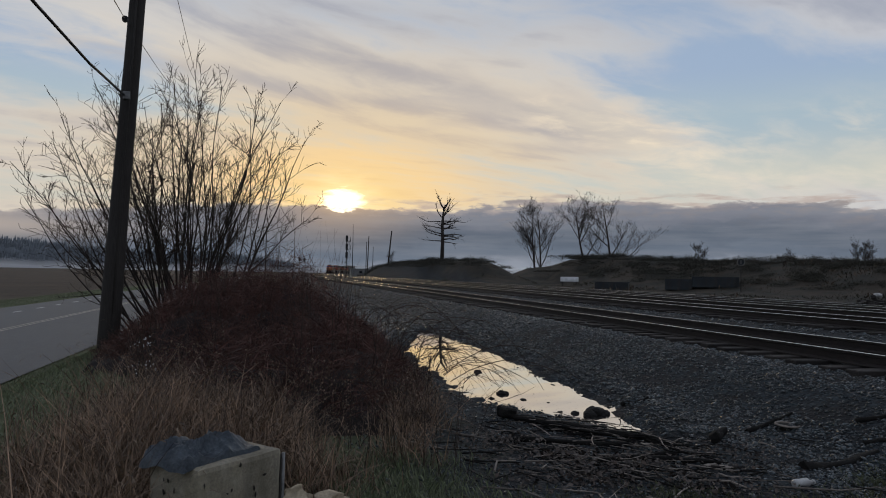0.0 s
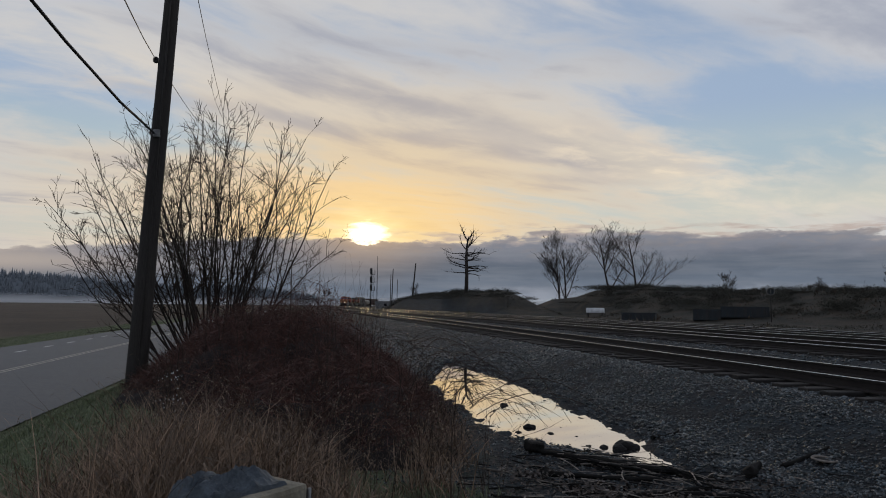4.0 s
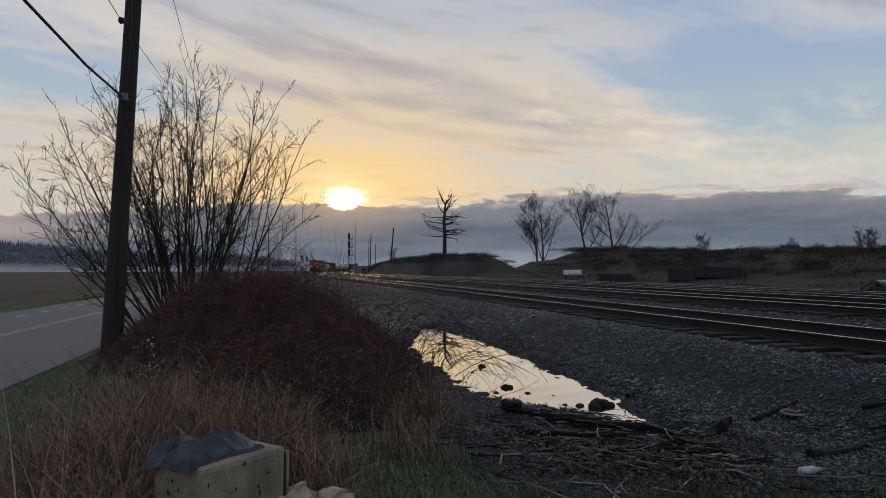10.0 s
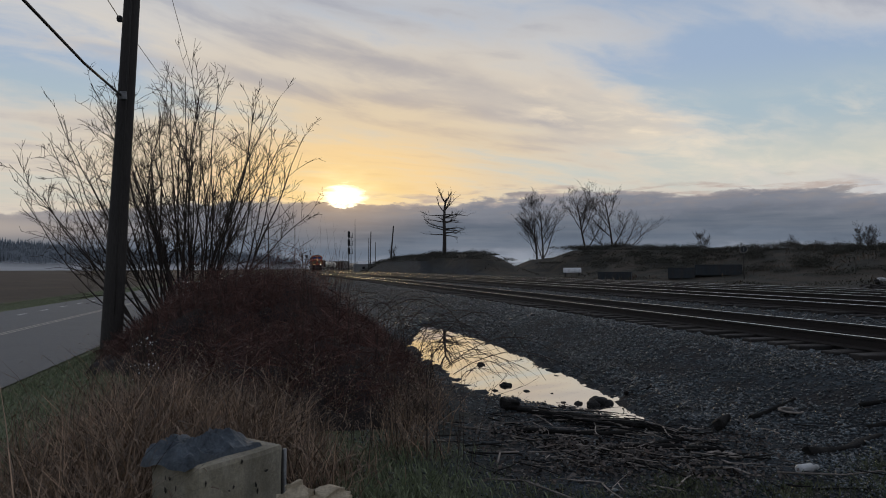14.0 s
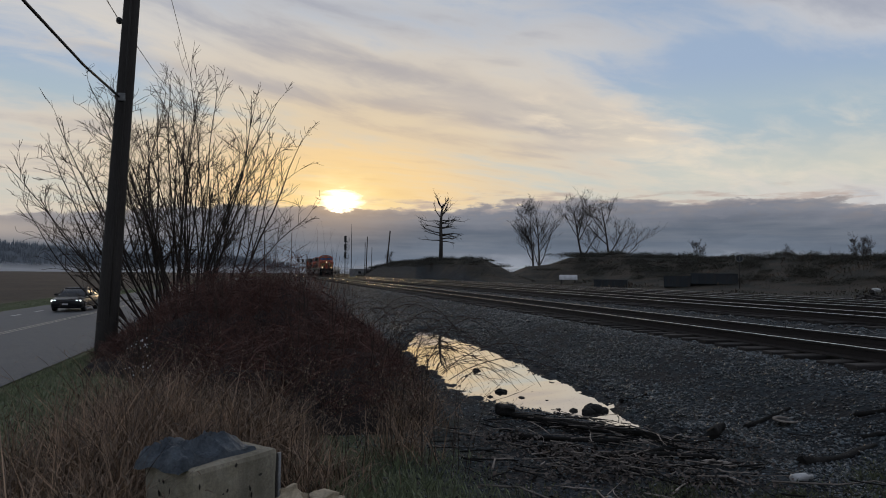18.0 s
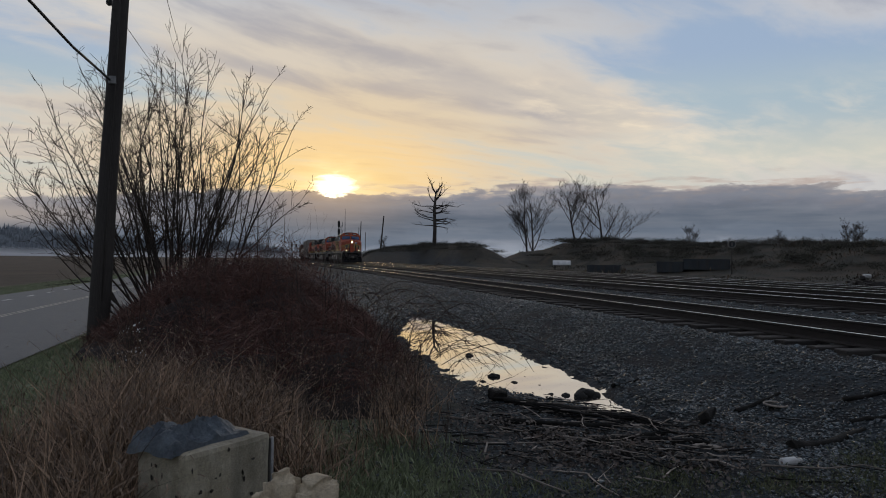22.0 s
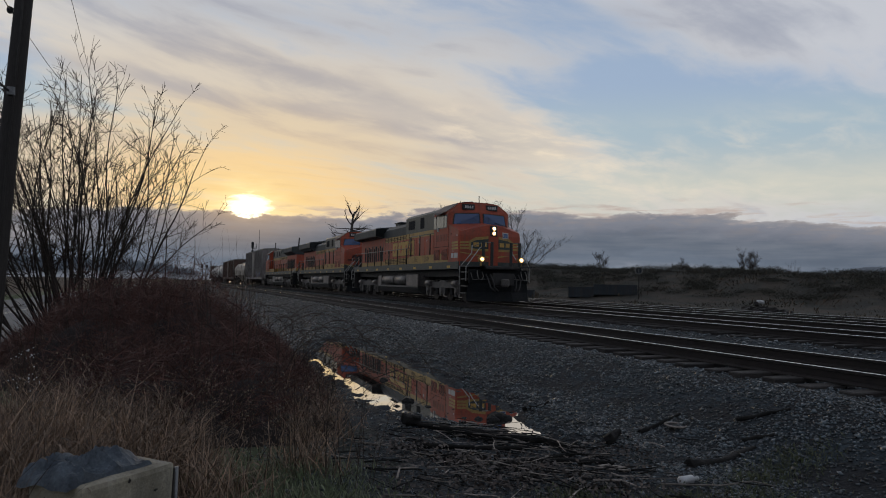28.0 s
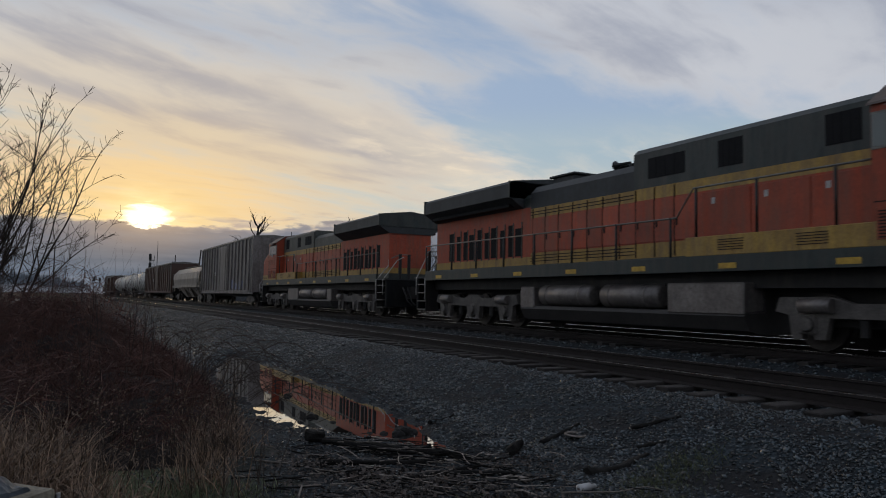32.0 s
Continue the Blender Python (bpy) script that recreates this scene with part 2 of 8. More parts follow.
    # the misty foot of the bank, warmer and lighter over the road
    foot = math_("MULTIPLY", spot(-24.0, 2.9, 14.0, 0.9, 0.0), 0.75)
    body = mix(foot, body, (0.50, 0.42, 0.36))
    lit = math_("POWER", math_("SUBTRACT", 1.0, math_("DIVIDE", oval, 8.0, clamp=True)), 2.2)
    body = mix(math_("MULTIPLY", lit, 0.55), body, (0.85, 0.52, 0.22))
    col = mix(edge, col, body)
    # torn scraps of low cloud hanging over its edge
    scrap = noise_(mapping(along.outputs[0], (6.1, 2.2, 0), (0, 0, 0), (1.0, 2.6, 1)), 4.2, 5.0, 0.55, 0.2)
    belt = math_("SUBTRACT", 1.0, math_("DIVIDE", math_("ABSOLUTE", math_("SUBTRACT", math_("SUBTRACT", elev, top), 0.25)), 0.9, clamp=True))
    scraps = math_("MULTIPLY", math_("MULTIPLY", math_("SUBTRACT", scrap, 0.50, clamp=True), 9.0, clamp=True), math_("MULTIPLY", belt, math_("DIVIDE", math_("SUBTRACT", azim, 5.5), 3.0, clamp=True)))
    col = mix(math_("MULTIPLY", scraps, 0.85), col, mix(math_("MULTIPLY", lit, 0.6), mix(math_("SUBTRACT", scrap, 0.52, clamp=True), (0.52, 0.42, 0.37), (0.25, 0.24, 0.28)), (0.80, 0.50, 0.24)))
    bg = N("ShaderNodeBackground")
    bg.inputs["Strength"].default_value = 1.0
    L(col, bg.inputs["Color"])
    out = N("ShaderNodeOutputWorld")
    L(bg.outputs[0], out.inputs["Surface"])


build_world()
sun_data = bpy.data.lights.new("low_sun", "SUN")
sun_data.energy, sun_data.angle, sun_data.color = 0.16, radians(10.0), (1.0, 0.72, 0.42)
sun_ob = new("low_sun", sun_data)
sun_ob.matrix_world = look(SUN_DIR * 100, (0, 0, 0))

# ---- materials ----
MATS = {}


def material(name, color, rough=0.7, metal=0.0, var=0.25, scale=6.0, bump=0.2, bump_scale=40.0, color2=None, spec=0.4, island=0.0, each=0.0, coat=0.0, stain=0.0, stain_color=(0.05, 0.035, 0.025), stretch=(1, 1, 1), emit=None, dust=0.0, dust_color=(0.17, 0.125, 0.095)):
    """A surface with broad mottling, fine grain and relief; optional streaky stains and differences from piece to piece."""
    if name in MATS:
        return MATS[name]
    m = bpy.data.materials.new(name)
    m.use_nodes = True
    nt = m.node_tree
    N, L = nt.nodes.new, nt.links.new
    b = nt.nodes["Principled BSDF"]
    b.inputs["Roughness"].default_value, b.inputs["Metallic"].default_value = rough, metal
    b.inputs["Specular IOR Level"].default_value = spec
    if coat:
        b.inputs["Coat Weight"].default_value, b.inputs["Coat Roughness"].default_value = coat, 0.15
    co = N("ShaderNodeTexCoord").outputs["Object"]
    mp = N("ShaderNodeMapping")
    mp.inputs["Scale"].default_value = stretch
    L(co, mp.inputs["Vector"])
    vec = mp.outputs[0]

    def noise_(s, d=5.0, r=0.6):
        n = N("ShaderNodeTexNoise")
        n.inputs["Scale"].default_value, n.inputs["Detail"].default_value, n.inputs["Roughness"].default_value = s, d, r
        L(vec, n.inputs["Vector"])
        return n.outputs["Fac"]

    def mixc(f, a, c):
        n = N("ShaderNodeMix")
        n.data_type = "RGBA"
        for s, v in ((n.inputs[0], f), (n.inputs[6], a), (n.inputs[7], c)):
            if isinstance(v, (int, float)):
                s.default_value = v
            elif isinstance(v, tuple):
                s.default_value = (*v, 1)
            else:
                L(v, s)
        return n.outputs[2]

    def rng(v, a, c, lo, hi):
        n = N("ShaderNodeMapRange")
        n.inputs["From Min"].default_value, n.inputs["From Max"].default_value = a, c
        n.inputs["To Min"].default_value, n.inputs["To Max"].default_value = lo, hi
        L(v, n.inputs["Value"])
        return n.outputs[0]

    c2 = color2 or tuple(c * 0.55 for c in color)
    broad = rng(noise_(scale), 0.3, 0.7, 0.0, 1.0)
    grain = noise_(scale * 9.0, 4.0, 0.7)
    base = mixc(broad, tuple(color), tuple(c2)) if var else mixc(0.0, tuple(color), tuple(c2))
    if var:
        fac = rng(grain, 0.3, 0.7, 1.0 - var, 1.0 + var)
        n = N("ShaderNodeVectorMath")
        n.operation = "SCALE"
        L(base, n.inputs[0])
        L(fac, n.inputs["Scale"])
        base = n.outputs[0]
    if island or each:
        info = N("ShaderNodeNewGeometry").outputs["Random Per Island"] if island else N("ShaderNodeObjectInfo").outputs["Random"]
        k = island or each
        n = N("ShaderNodeVectorMath")
        n.operation = "SCALE"
        L(base, n.inputs[0])
        L(rng(info, 0.0, 1.0, 1.0 - k, 1.0 + k), n.inputs["Scale"])
        base = n.outputs[0]
    if stain:
        mp2 = N("ShaderNodeMapping")
        mp2.inputs["Scale"].default_value = (1.6, 1.6, 0.25)
        L(co, mp2.inputs["Vector"])
        ns = N("ShaderNodeTexNoise")
        ns.inputs["Scale"].default_value, ns.inputs["Detail"].default_value, ns.inputs["Roughness"].default_value = 2.2, 8.0, 0.65
        L(mp2.outputs[0], ns.inputs["Vector"])
        base = mixc(rng(ns.outputs["Fac"], 0.45, 0.75, 0.0, stain), base, tuple(stain_color))
    if dust:
        # pale dirt washed down in uneven upright streaks, with scoured spots
        mp3 = N("ShaderNodeMapping")
        mp3.inputs["Scale"].default_value, mp3.inputs["Location"].default_value = (3.4, 3.4, 0.42), (3.1, 7.7, 1.3)
        L(co, mp3.inputs["Vector"])
        nd = N("ShaderNodeTexNoise")
        nd.inputs["Scale"].default_value, nd.inputs["Detail"].default_value, nd.inputs["Roughness"].default_value = 1.5, 9.0, 0.72
        L(mp3.outputs[0], nd.inputs["Vector"])
        base = mixc(rng(nd.outputs["Fac"], 0.40, 0.66, 0.0, dust), base, tuple(dust_color))
    L(base, b.inputs["Base Color"])
    L(rng(grain, 0.25, 0.75, max(0.03, rough - 0.12), min(1.0, rough + 0.12)), b.inputs["Roughness"])
    if bump:
        bn = N("ShaderNodeBump")
        bn.inputs["Strength"].default_value, bn.inputs["Distance"].default_value = bump, 0.02
        L(noise_(bump_scale, 6.0, 0.65), bn.inputs["Height"])
        L(bn.outputs[0], b.inputs["Normal"])
    if emit:
        b.inputs["Emission Color"].default_value, b.inputs["Emission Strength"].default_value = (*emit[:3], 1), emit[3]
    MATS[name] = m
    return m


def ground_material():
    """Dark mud and grit near the tracks, olive turf beside the road, brown winter field farther off; the kinds meet in ragged edges."""
    m = bpy.data.materials.new("winter_ground")
    m.use_nodes = True
    nt = m.node_tree
    N, L = nt.nodes.new, nt.links.new
    b = nt.nodes["Principled BSDF"]
    co = N("ShaderNodeTexCoord").outputs["Object"]
    sep = N("ShaderNodeSeparateXYZ")
    L(co, sep.inputs[0])

    def noise_(s, d=6.0, r=0.62):
        n = N("ShaderNodeTexNoise")
        n.inputs["Scale"].default_value, n.inputs["Detail"].default_value, n.inputs["Roughness"].default_value = s, d, r
        L(co, n.inputs["Vector"])
        return n.outputs["Fac"]

    def math_(op, a, c=None, clamp=False):
        n = N("ShaderNodeMath")
        n.operation, n.use_clamp = op, clamp
        for i, v in enumerate((a, c)):
            if v is None:
                continue
            if isinstance(v, (int, float)):
                n.inputs[i].default_value = v
            else:
                L(v, n.inputs[i])
        return n.outputs[0]

    def mixc(f, a, c):
        n = N("ShaderNodeMix")
        n.data_type = "RGBA"
        for s, v in ((n.inputs[0], f), (n.inputs[6], a), (n.inputs[7], c)):
            if isinstance(v, (int, float)):
                s.default_value = v
            elif isinstance(v, tuple):
                s.default_value = (*v, 1)
            else:
                L(v, s)
        return n.outputs[2]

    def step(v, a, c):
        n = N("ShaderNodeMapRange")
        n.interpolation_type = "SMOOTHSTEP"
        n.inputs["From Min"].default_value, n.inputs["From Max"].default_value = a, c
        L(v, n.inputs["Value"])
        return n.outputs[0]

    vor = N("ShaderNodeTexVoronoi")
    vor.inputs["Scale"].default_value = 22.0
    L(co, vor.inputs["Vector"])
    cell = N("ShaderNodeSeparateColor")
    L(vor.outputs["Color"], cell.inputs[0])
    wob = math_("MULTIPLY", math_("SUBTRACT", noise_(0.8), 0.5), 2.6)
    X = math_("ADD", sep.outputs[0], wob)
    stones = mixc(cell.outputs[0], (0.008, 0.010, 0.012), (0.040, 0.052, 0.060))
    mud = mixc(noise_(3.0), (0.011, 0.011, 0.012), (0.028, 0.028, 0.029))
    grit = mixc(step(noise_(1.6), 0.38, 0.60), mud, stones)
    turf = mixc(noise_(2.2), (0.045, 0.060, 0.026), (0.105, 0.115, 0.058))
    frost = mixc(step(noise_(9.0), 0.5, 0.68), turf, (0.17, 0.19, 0.125))
    field = mixc(step(noise_(0.06), 0.35, 0.65), (0.042, 0.030, 0.023), (0.070, 0.051, 0.036))
    field = mixc(math_("MULTIPLY", step(noise_(1.3), 0.45, 0.7), 0.5), field, (0.085, 0.066, 0.044))
    berm = mixc(step(noise_(0.35), 0.40, 0.62), (0.028, 0.027, 0.021), (0.056, 0.045, 0.033))
    col = mixc(step(X, 0.2, 2.0), frost, grit)
    col = mixc(step(X, -18.0, -22.0), col, field)
    col = mixc(step(X, 23.0, 25.0), col, berm)
    L(col, b.inputs["Base Color"])
    b.inputs["Roughness"].default_value = 0.8
    b.inputs["Specular IOR Level"].default_value = 0.15
    bn = N("ShaderNodeBump")
    bn.inputs["Strength"].default_value, bn.inputs["Distance"].default_value = 0.7, 0.04
    h = math_("ADD", math_("MULTIPLY", vor.outputs["Distance"], -0.7), noise_(12.0))
    L(h, bn.inputs["Height"])
    L(bn.outputs[0], b.inputs["Normal"])
    return m


def water_material():
    m = bpy.data.materials.new("still_water")
    m.use_nodes = True
    nt = m.node_tree
    b = nt.nodes["Principled BSDF"]
    b.inputs["Base Color"].default_value = (0.012, 0.010, 0.008, 1)
    b.inputs["Roughness"].default_value, b.inputs["IOR"].default_value = 0.012, 2.9
    b.inputs["Specular IOR Level"].default_value = 0.5
    n = nt.nodes.new("ShaderNodeTexNoise")
    n.inputs["Scale"].default_value, n.inputs["Detail"].default_value = 2.5, 2.0
    co = nt.nodes.new("ShaderNodeTexCoord")
    nt.links.new(co.outputs["Object"], n.inputs["Vector"])
    bn = nt.nodes.new("ShaderNodeBump")
    bn.inputs["Strength"].default_value, bn.inputs["Distance"].default_value = 0.02, 0.01
    nt.links.new(n.outputs["Fac"], bn.inputs["Height"])
    nt.links.new(bn.outputs[0], b.inputs["Normal"])
    # the mirror-like film of still water seen low over its surface
    gl, mx = nt.nodes.new("ShaderNodeBsdfGlossy"), nt.nodes.new("ShaderNodeMixShader")
    gl.inputs["Color"].default_value, gl.inputs["Roughness"].default_value = (0.95, 0.95, 0.95, 1), 0.012
    nt.links.new(bn.outputs[0], gl.inputs["Normal"])
    mx.inputs[0].default_value = 0.62
    nt.links.new(b.outputs[0], mx.inputs[1])
    nt.links.new(gl.outputs[0], mx.inputs[2])
    nt.links.new(mx.outputs[0], nt.nodes["Material Output"].inputs["Surface"])
    return m


def glass_material(name="dark_glass", color=(0.02, 0.03, 0.04), rough=0.06):
    if name not in MATS:
        m = bpy.data.materials.new(name)
        m.use_nodes = True
        b = m.node_tree.nodes["Principled BSDF"]
        b.inputs["Base Color"].default_value, b.inputs["Roughness"].default_value = (*color, 1), rough
        b.inputs["Specular IOR Level"].default_value = 0.8
        MATS[name] = m
    return MATS[name]


def glow_material(name, color, strength):
    if name not in MATS:
        m = bpy.data.materials.new(name)
        m.use_nodes = True
        b = m.node_tree.nodes["Principled BSDF"]
        b.inputs["Base Color"].default_value = (*color, 1)
        b.inputs["Emission Color"].default_value, b.inputs["Emission Strength"].default_value = (*color, 1), strength
        MATS[name] = m
    return MATS[name]

# ---- mesh tools ----
def mesh_of(name, bm, mat, smooth=False):
    me = bpy.data.meshes.new(name)
    bm.normal_update()
    bm.to_mesh(me)
    bm.free()
    for k in (mat if isinstance(mat, (list, tuple)) else [mat]):
        me.materials.append(k)
    if smooth:
        me.shade_smooth()
    return me


def thing(name, label, category, m=None, group="", kind=""):
    ob = tagged(new(name), label, category, group, kind)
    if m is not None:
        ob.matrix_world = m
    return ob


def part(name, bm, mat, parent, label="", smooth=False, kind=""):
    ob = new(name, mesh_of(name, bm, mat, smooth))
    ob.parent = parent
    return tagged(ob, label, kind=kind)


def solo(name, bm, mat, label, category, group="", kind="", smooth=False, m=None):
    ob = tagged(new(name, mesh_of(name, bm, mat, smooth)), label, category, group, kind)
    if m is not None:
        ob.matrix_world = m
    return ob


def box(bm, x0, x1, y0, y1, z0, z1, bevel=0.0, mi=0):
    r = bmesh.ops.create_cube(bm, size=1.0, matrix=Matrix.Translation(((x0 + x1) / 2, (y0 + y1) / 2, (z0 + z1) / 2)) @ Matrix.Diagonal((x1 - x0, y1 - y0, z1 - z0, 1)))
    vs = r["verts"]
    es = list({e for v in vs for e in v.link_edges})
    if bevel:
        fs = bmesh.ops.bevel(bm, geom=es, offset=bevel, segments=1, affect="EDGES", profile=0.5)["faces"]
    for f in {f for v in vs if v.is_valid for f in v.link_faces}:
        f.material_index = mi
    return bm


def tube(bm, pts, radii, sides=6, cap=True, mi=0):
    """A tapered tube along points."""
    pts = [Vector(p) for p in pts]
    if not isinstance(radii, (list, tuple)):
        radii = [radii] * len(pts)
    rings = []
    ref = None
    for i, p in enumerate(pts):
        d = (pts[min(i + 1, len(pts) - 1)] - pts[max(i - 1, 0)])
        d = d.normalized() if d.length > 1e-9 else Vector((0, 0, 1))
        if ref is None or abs(ref.dot(d)) > 0.98:
            ref = Vector((0, 0, 1)) if abs(d.z) < 0.9 else Vector((1, 0, 0))
        u = d.cross(ref).normalized()
        v = d.cross(u)
        rings.append([bm.verts.new(p + (u * math.cos(a) + v * math.sin(a)) * radii[i]) for a in (2 * math.pi * k / sides for k in range(sides))])
    for a, c in zip(rings, rings[1:]):
        for k in range(sides):
            f = bm.faces.new((a[k], a[(k + 1) % sides], c[(k + 1) % sides], c[k]))
            f.material_index, f.smooth = mi, sides > 4
    if cap and sides > 2:
        bm.faces.new(rings[0][::-1]).material_index = mi
        bm.faces.new(rings[-1]).material_index = mi
    return bm


def extrude_profile(bm, prof, y0, y1, mi=0, axis="y"):
    """A closed outline of (a, z) points swept from y0 to y1 (along y), or of (y, z) points along x."""
    def at(p, s):
        return (p[0], s, p[1]) if axis == "y" else (s, p[0], p[1])
    a = [bm.verts.new(at(p, y0)) for p in prof]
    c = [bm.verts.new(at(p, y1)) for p in prof]
    n = len(prof)
    fs = [bm.faces.new((a[i], a[(i + 1) % n], c[(i + 1) % n], c[i])) for i in range(n)]
    fs += [bm.faces.new(a[::-1]), bm.faces.new(c)]
    for f in fs:
        f.material_index = mi
    bmesh.ops.recalc_face_normals(bm, faces=fs)
    return bm


# ---- the plan: y runs along the tracks, x to their right, z up; the camera stands near (0, 0, 1.65) ----
NEAR_X, TRAIN_X, THIRD_X, FOURTH_X = 8.26, 12.885, 16.85, 21.3
RAIL_NEAR, RAIL_TRAIN = 0.726, 0.825


def bend(y):
    """How far the tracks swing aside: straight beside the camera, a slight left, then a long right-hand curve."""
    u = max(0.0, min(y, 460.0) - 40.0) / 100.0
    b = -3.544 * u ** 2 + 1.8304 * u ** 3 - 0.12988 * u ** 4
    if y > 460:
        b += (y - 460.0) * 0.405
    return b


def smooth01(t):
    t = max(0.0, min(1.0, t))
    return t * t * (3 - 2 * t)


def knots(y, rows):
    if y <= rows[0][0]:
        return rows[0][1:]
    for a, c in zip(rows, rows[1:]):
        if y <= c[0]:
            k = (y - a[0]) / (c[0] - a[0])
            return tuple(p + (q - p) * k for p, q in zip(a[1:], c[1:]))
    return rows[-1][1:]


WATER_Z = -0.10
PUDDLE = ((7.0, 4.05, 0.0), (7.4, 3.98, 0.12), (8.2, 3.84, 0.42), (9.0, 3.68, 0.80), (10.5, 3.58, 0.98), (13.0, 3.65, 1.02), (16.0, 3.85, 0.98), (18.5, 4.15, 0.62), (21.5, 4.45, 0.0))


def ground_z(x, y):
    n1 = noise.noise((x * 0.55, y * 0.55, 3.3)) * 0.5 + noise.noise((x * 1.7, y * 1.7, 7.7)) * 0.2
    xs = x - bend(y)
    # road side and verge
    z = 0.0
    if x < -2.9:
        z = -0.92 * smooth01((-2.9 - x) / 2.6) - 0.4 * smooth01((-17.0 - x) / 50.0)
    if -3.6 < x < 2.4:
        z += 0.10 * smooth01((x + 3.6) / 1.6) * smooth01((2.4 - x) / 1.6) + n1 * 0.05
    # the mound under the thicket
    z += 0.35 * math.exp(-((x + 1.2) / 1.9) ** 2 - ((y - 15.0) / 6.0) ** 2)
    # ballast shoulder and bed
    foot = 4.7 if y > 6 else 4.7 + (6 - y) * 0.1
    z += 0.50 * smooth01((xs - foot) / (6.85 - foot)) + 0.10 * smooth01((xs - 9.6) / 1.4)
    z -= 0.09 * math.exp(-((xs - 10.55) / 0.55) ** 2) + 0.10 * math.exp(-((xs - 14.9) / 0.5) ** 2)
    z -= 0.35 * smooth01((xs - 23.5) / 3.5)
    # the wet ditch
    c, w = knots(y, PUDDLE)
    if w > 0.01 or 5.6 < y < 23:
        t = (x - c) / max(w, 0.05)
        out = max(0.0, abs(x - c) - w)
        cut = WATER_Z - 0.13 * max(0.0, 1 - t * t) if w > 0.01 else WATER_Z + 0.02
        wob = n1 * 0.10 + 0.14 * noise.noise((x * 5.0, y * 5.0, 2.2)) + 0.12 * noise.noise((x * 11.0, y * 11.0, 6.2))
        k = smooth01(1 - out / (0.8 if x < c else 0.9))
        fade = smooth01((y - 5.4) / 1.4) * smooth01((23.5 - y) / 2.5)
        z = z + (cut + wob * 0.5 + out * 0.22 - z) * k * fade
    # banks on the far side
    far = max(0.0, xs - 24.0)
    if far > 0:
        nn = noise.noise((x * 0.08, y * 0.08, 1.1)) + 0.5 * noise.noise((x * 0.23, y * 0.23, 4.1))
        # a long berm beside the line, ending bluntly, then the higher bank that runs on to the right behind the yard
        z += (3.55 + 0.40 * nn) * math.exp(-((x - 27.5 - bend(y)) / 5.0) ** 2) * smooth01((y - 82.0) / 9.0) * smooth01((200.0 - y) / 50.0)
        ridge = 57.0 - 0.28 * (y - 40.0) - 0.2 * max(0.0, y - 85.0)      # where the long bank's crest lies
        d = x - ridge
        near_side = 9.0 - 5.5 * smooth01((y - 70.0) / 25.0)
        z += (1.30 + 0.0266 * (0.24 * x + 0.97 * y) + 0.45 * nn) * math.exp(-(d / (near_side if d < 0 else 16.0)) ** 2) * smooth01((102.0 - y) / 5.0) * smooth01((y + 120) / 60.0)
        z += 0.15 * nn * smooth01(far / 8.0)
    if x > 2.4 or y < 5:
        z += n1 * 0.035 * (1.0 if xs < 6.6 else 0.3)
    if y > 300 or abs(x) > 200:
        k = smooth01((max(y - 300, abs(x) - 200)) / 300)
        z = z * (1 - k) - 0.4 * k
    return z


def spaced(lo, hi, fine_lo, fine_hi, step, grow=1.16):
    v = [fine_lo + i * step for i in range(int((fine_hi - fine_lo) / step) + 1)]
    s = step
    while v[-1] < hi:
        s *= grow
        v.append(v[-1] + s)
    s = step
    while v[0] > lo:
        s *= grow
        v.insert(0, v[0] - s)
    return v


GROUND = ground_material()


def build_ground():
    xs = spaced(-4200, 4200, -4.2, 8.0, 0.11, 1.13)
    ys = spaced(-900, 4600, 2.6, 22.0, 0.13, 1.10)
    verts = [(x, y, ground_z(x, y)) for y in ys for x in xs]
    nx = len(xs)
    faces = [(j * nx + i, j * nx + i + 1, (j + 1) * nx + i + 1, (j + 1) * nx + i) for j in range(len(ys) - 1) for i in range(nx - 1)]
    me = bpy.data.meshes.new("ground")
    me.from_pydata(verts, [], faces)
    me.materials.append(GROUND)
    me.shade_smooth()
    tagged(new("ground", me), "dark muddy winter ground with turf and gravel", "ground", kind="structure")


build_ground()

bm = bmesh.new()
ring_l, ring_r = [], []
for j in range(61):
    yy = 6.3 + j * (22.0 - 6.3) / 60
    c, w = knots(yy, PUDDLE)
    ring_l.append(bm.verts.new((c - w - 0.45, yy, WATER_Z)))
    ring_r.append(bm.verts.new((c + w + 0.35, yy, WATER_Z)))
for j in range(60):
    bm.faces.new((ring_l[j], ring_r[j], ring_r[j + 1], ring_l[j + 1]))
solo("puddle_water", bm, water_material(), "still rainwater puddle reflecting the evening sky", "puddle", kind="structure")

ASPHALT = material("worn_asphalt", (0.056, 0.060, 0.068), 0.62, var=0.3, scale=0.6, bump=0.35, bump_scale=90, color2=(0.046, 0.049, 0.055))
LINE_PAINT = material("worn_line_paint", (0.42, 0.40, 0.33), 0.6, var=0.3, scale=3.0, bump=0.1, color2=(0.22, 0.20, 0.16))
DASH_PAINT = material("white_road_paint", (0.45, 0.45, 0.44), 0.55, var=0.2, scale=3.0, bump=0.1, color2=(0.45, 0.45, 0.43))
bm = bmesh.new()
ys = spaced(-600, 3000, -10, 60, 1.0, 1.25)
L_ = [[bm.verts.new((x, yy, -0.89 + 0.07 * (1 - ((x + 10.9) / 5.2) ** 2))) for x in (-16.1, -13.5, -10.8, -8.0, -5.75)] for yy in ys]
for a, c in zip(L_, L_[1:]):
    for k in range(4):
        bm.faces.new((a[k], a[k + 1], c[k + 1], c[k]))
road = solo("road", bm, ASPHALT, "damp dark asphalt country road", "road", kind="structure", smooth=True)


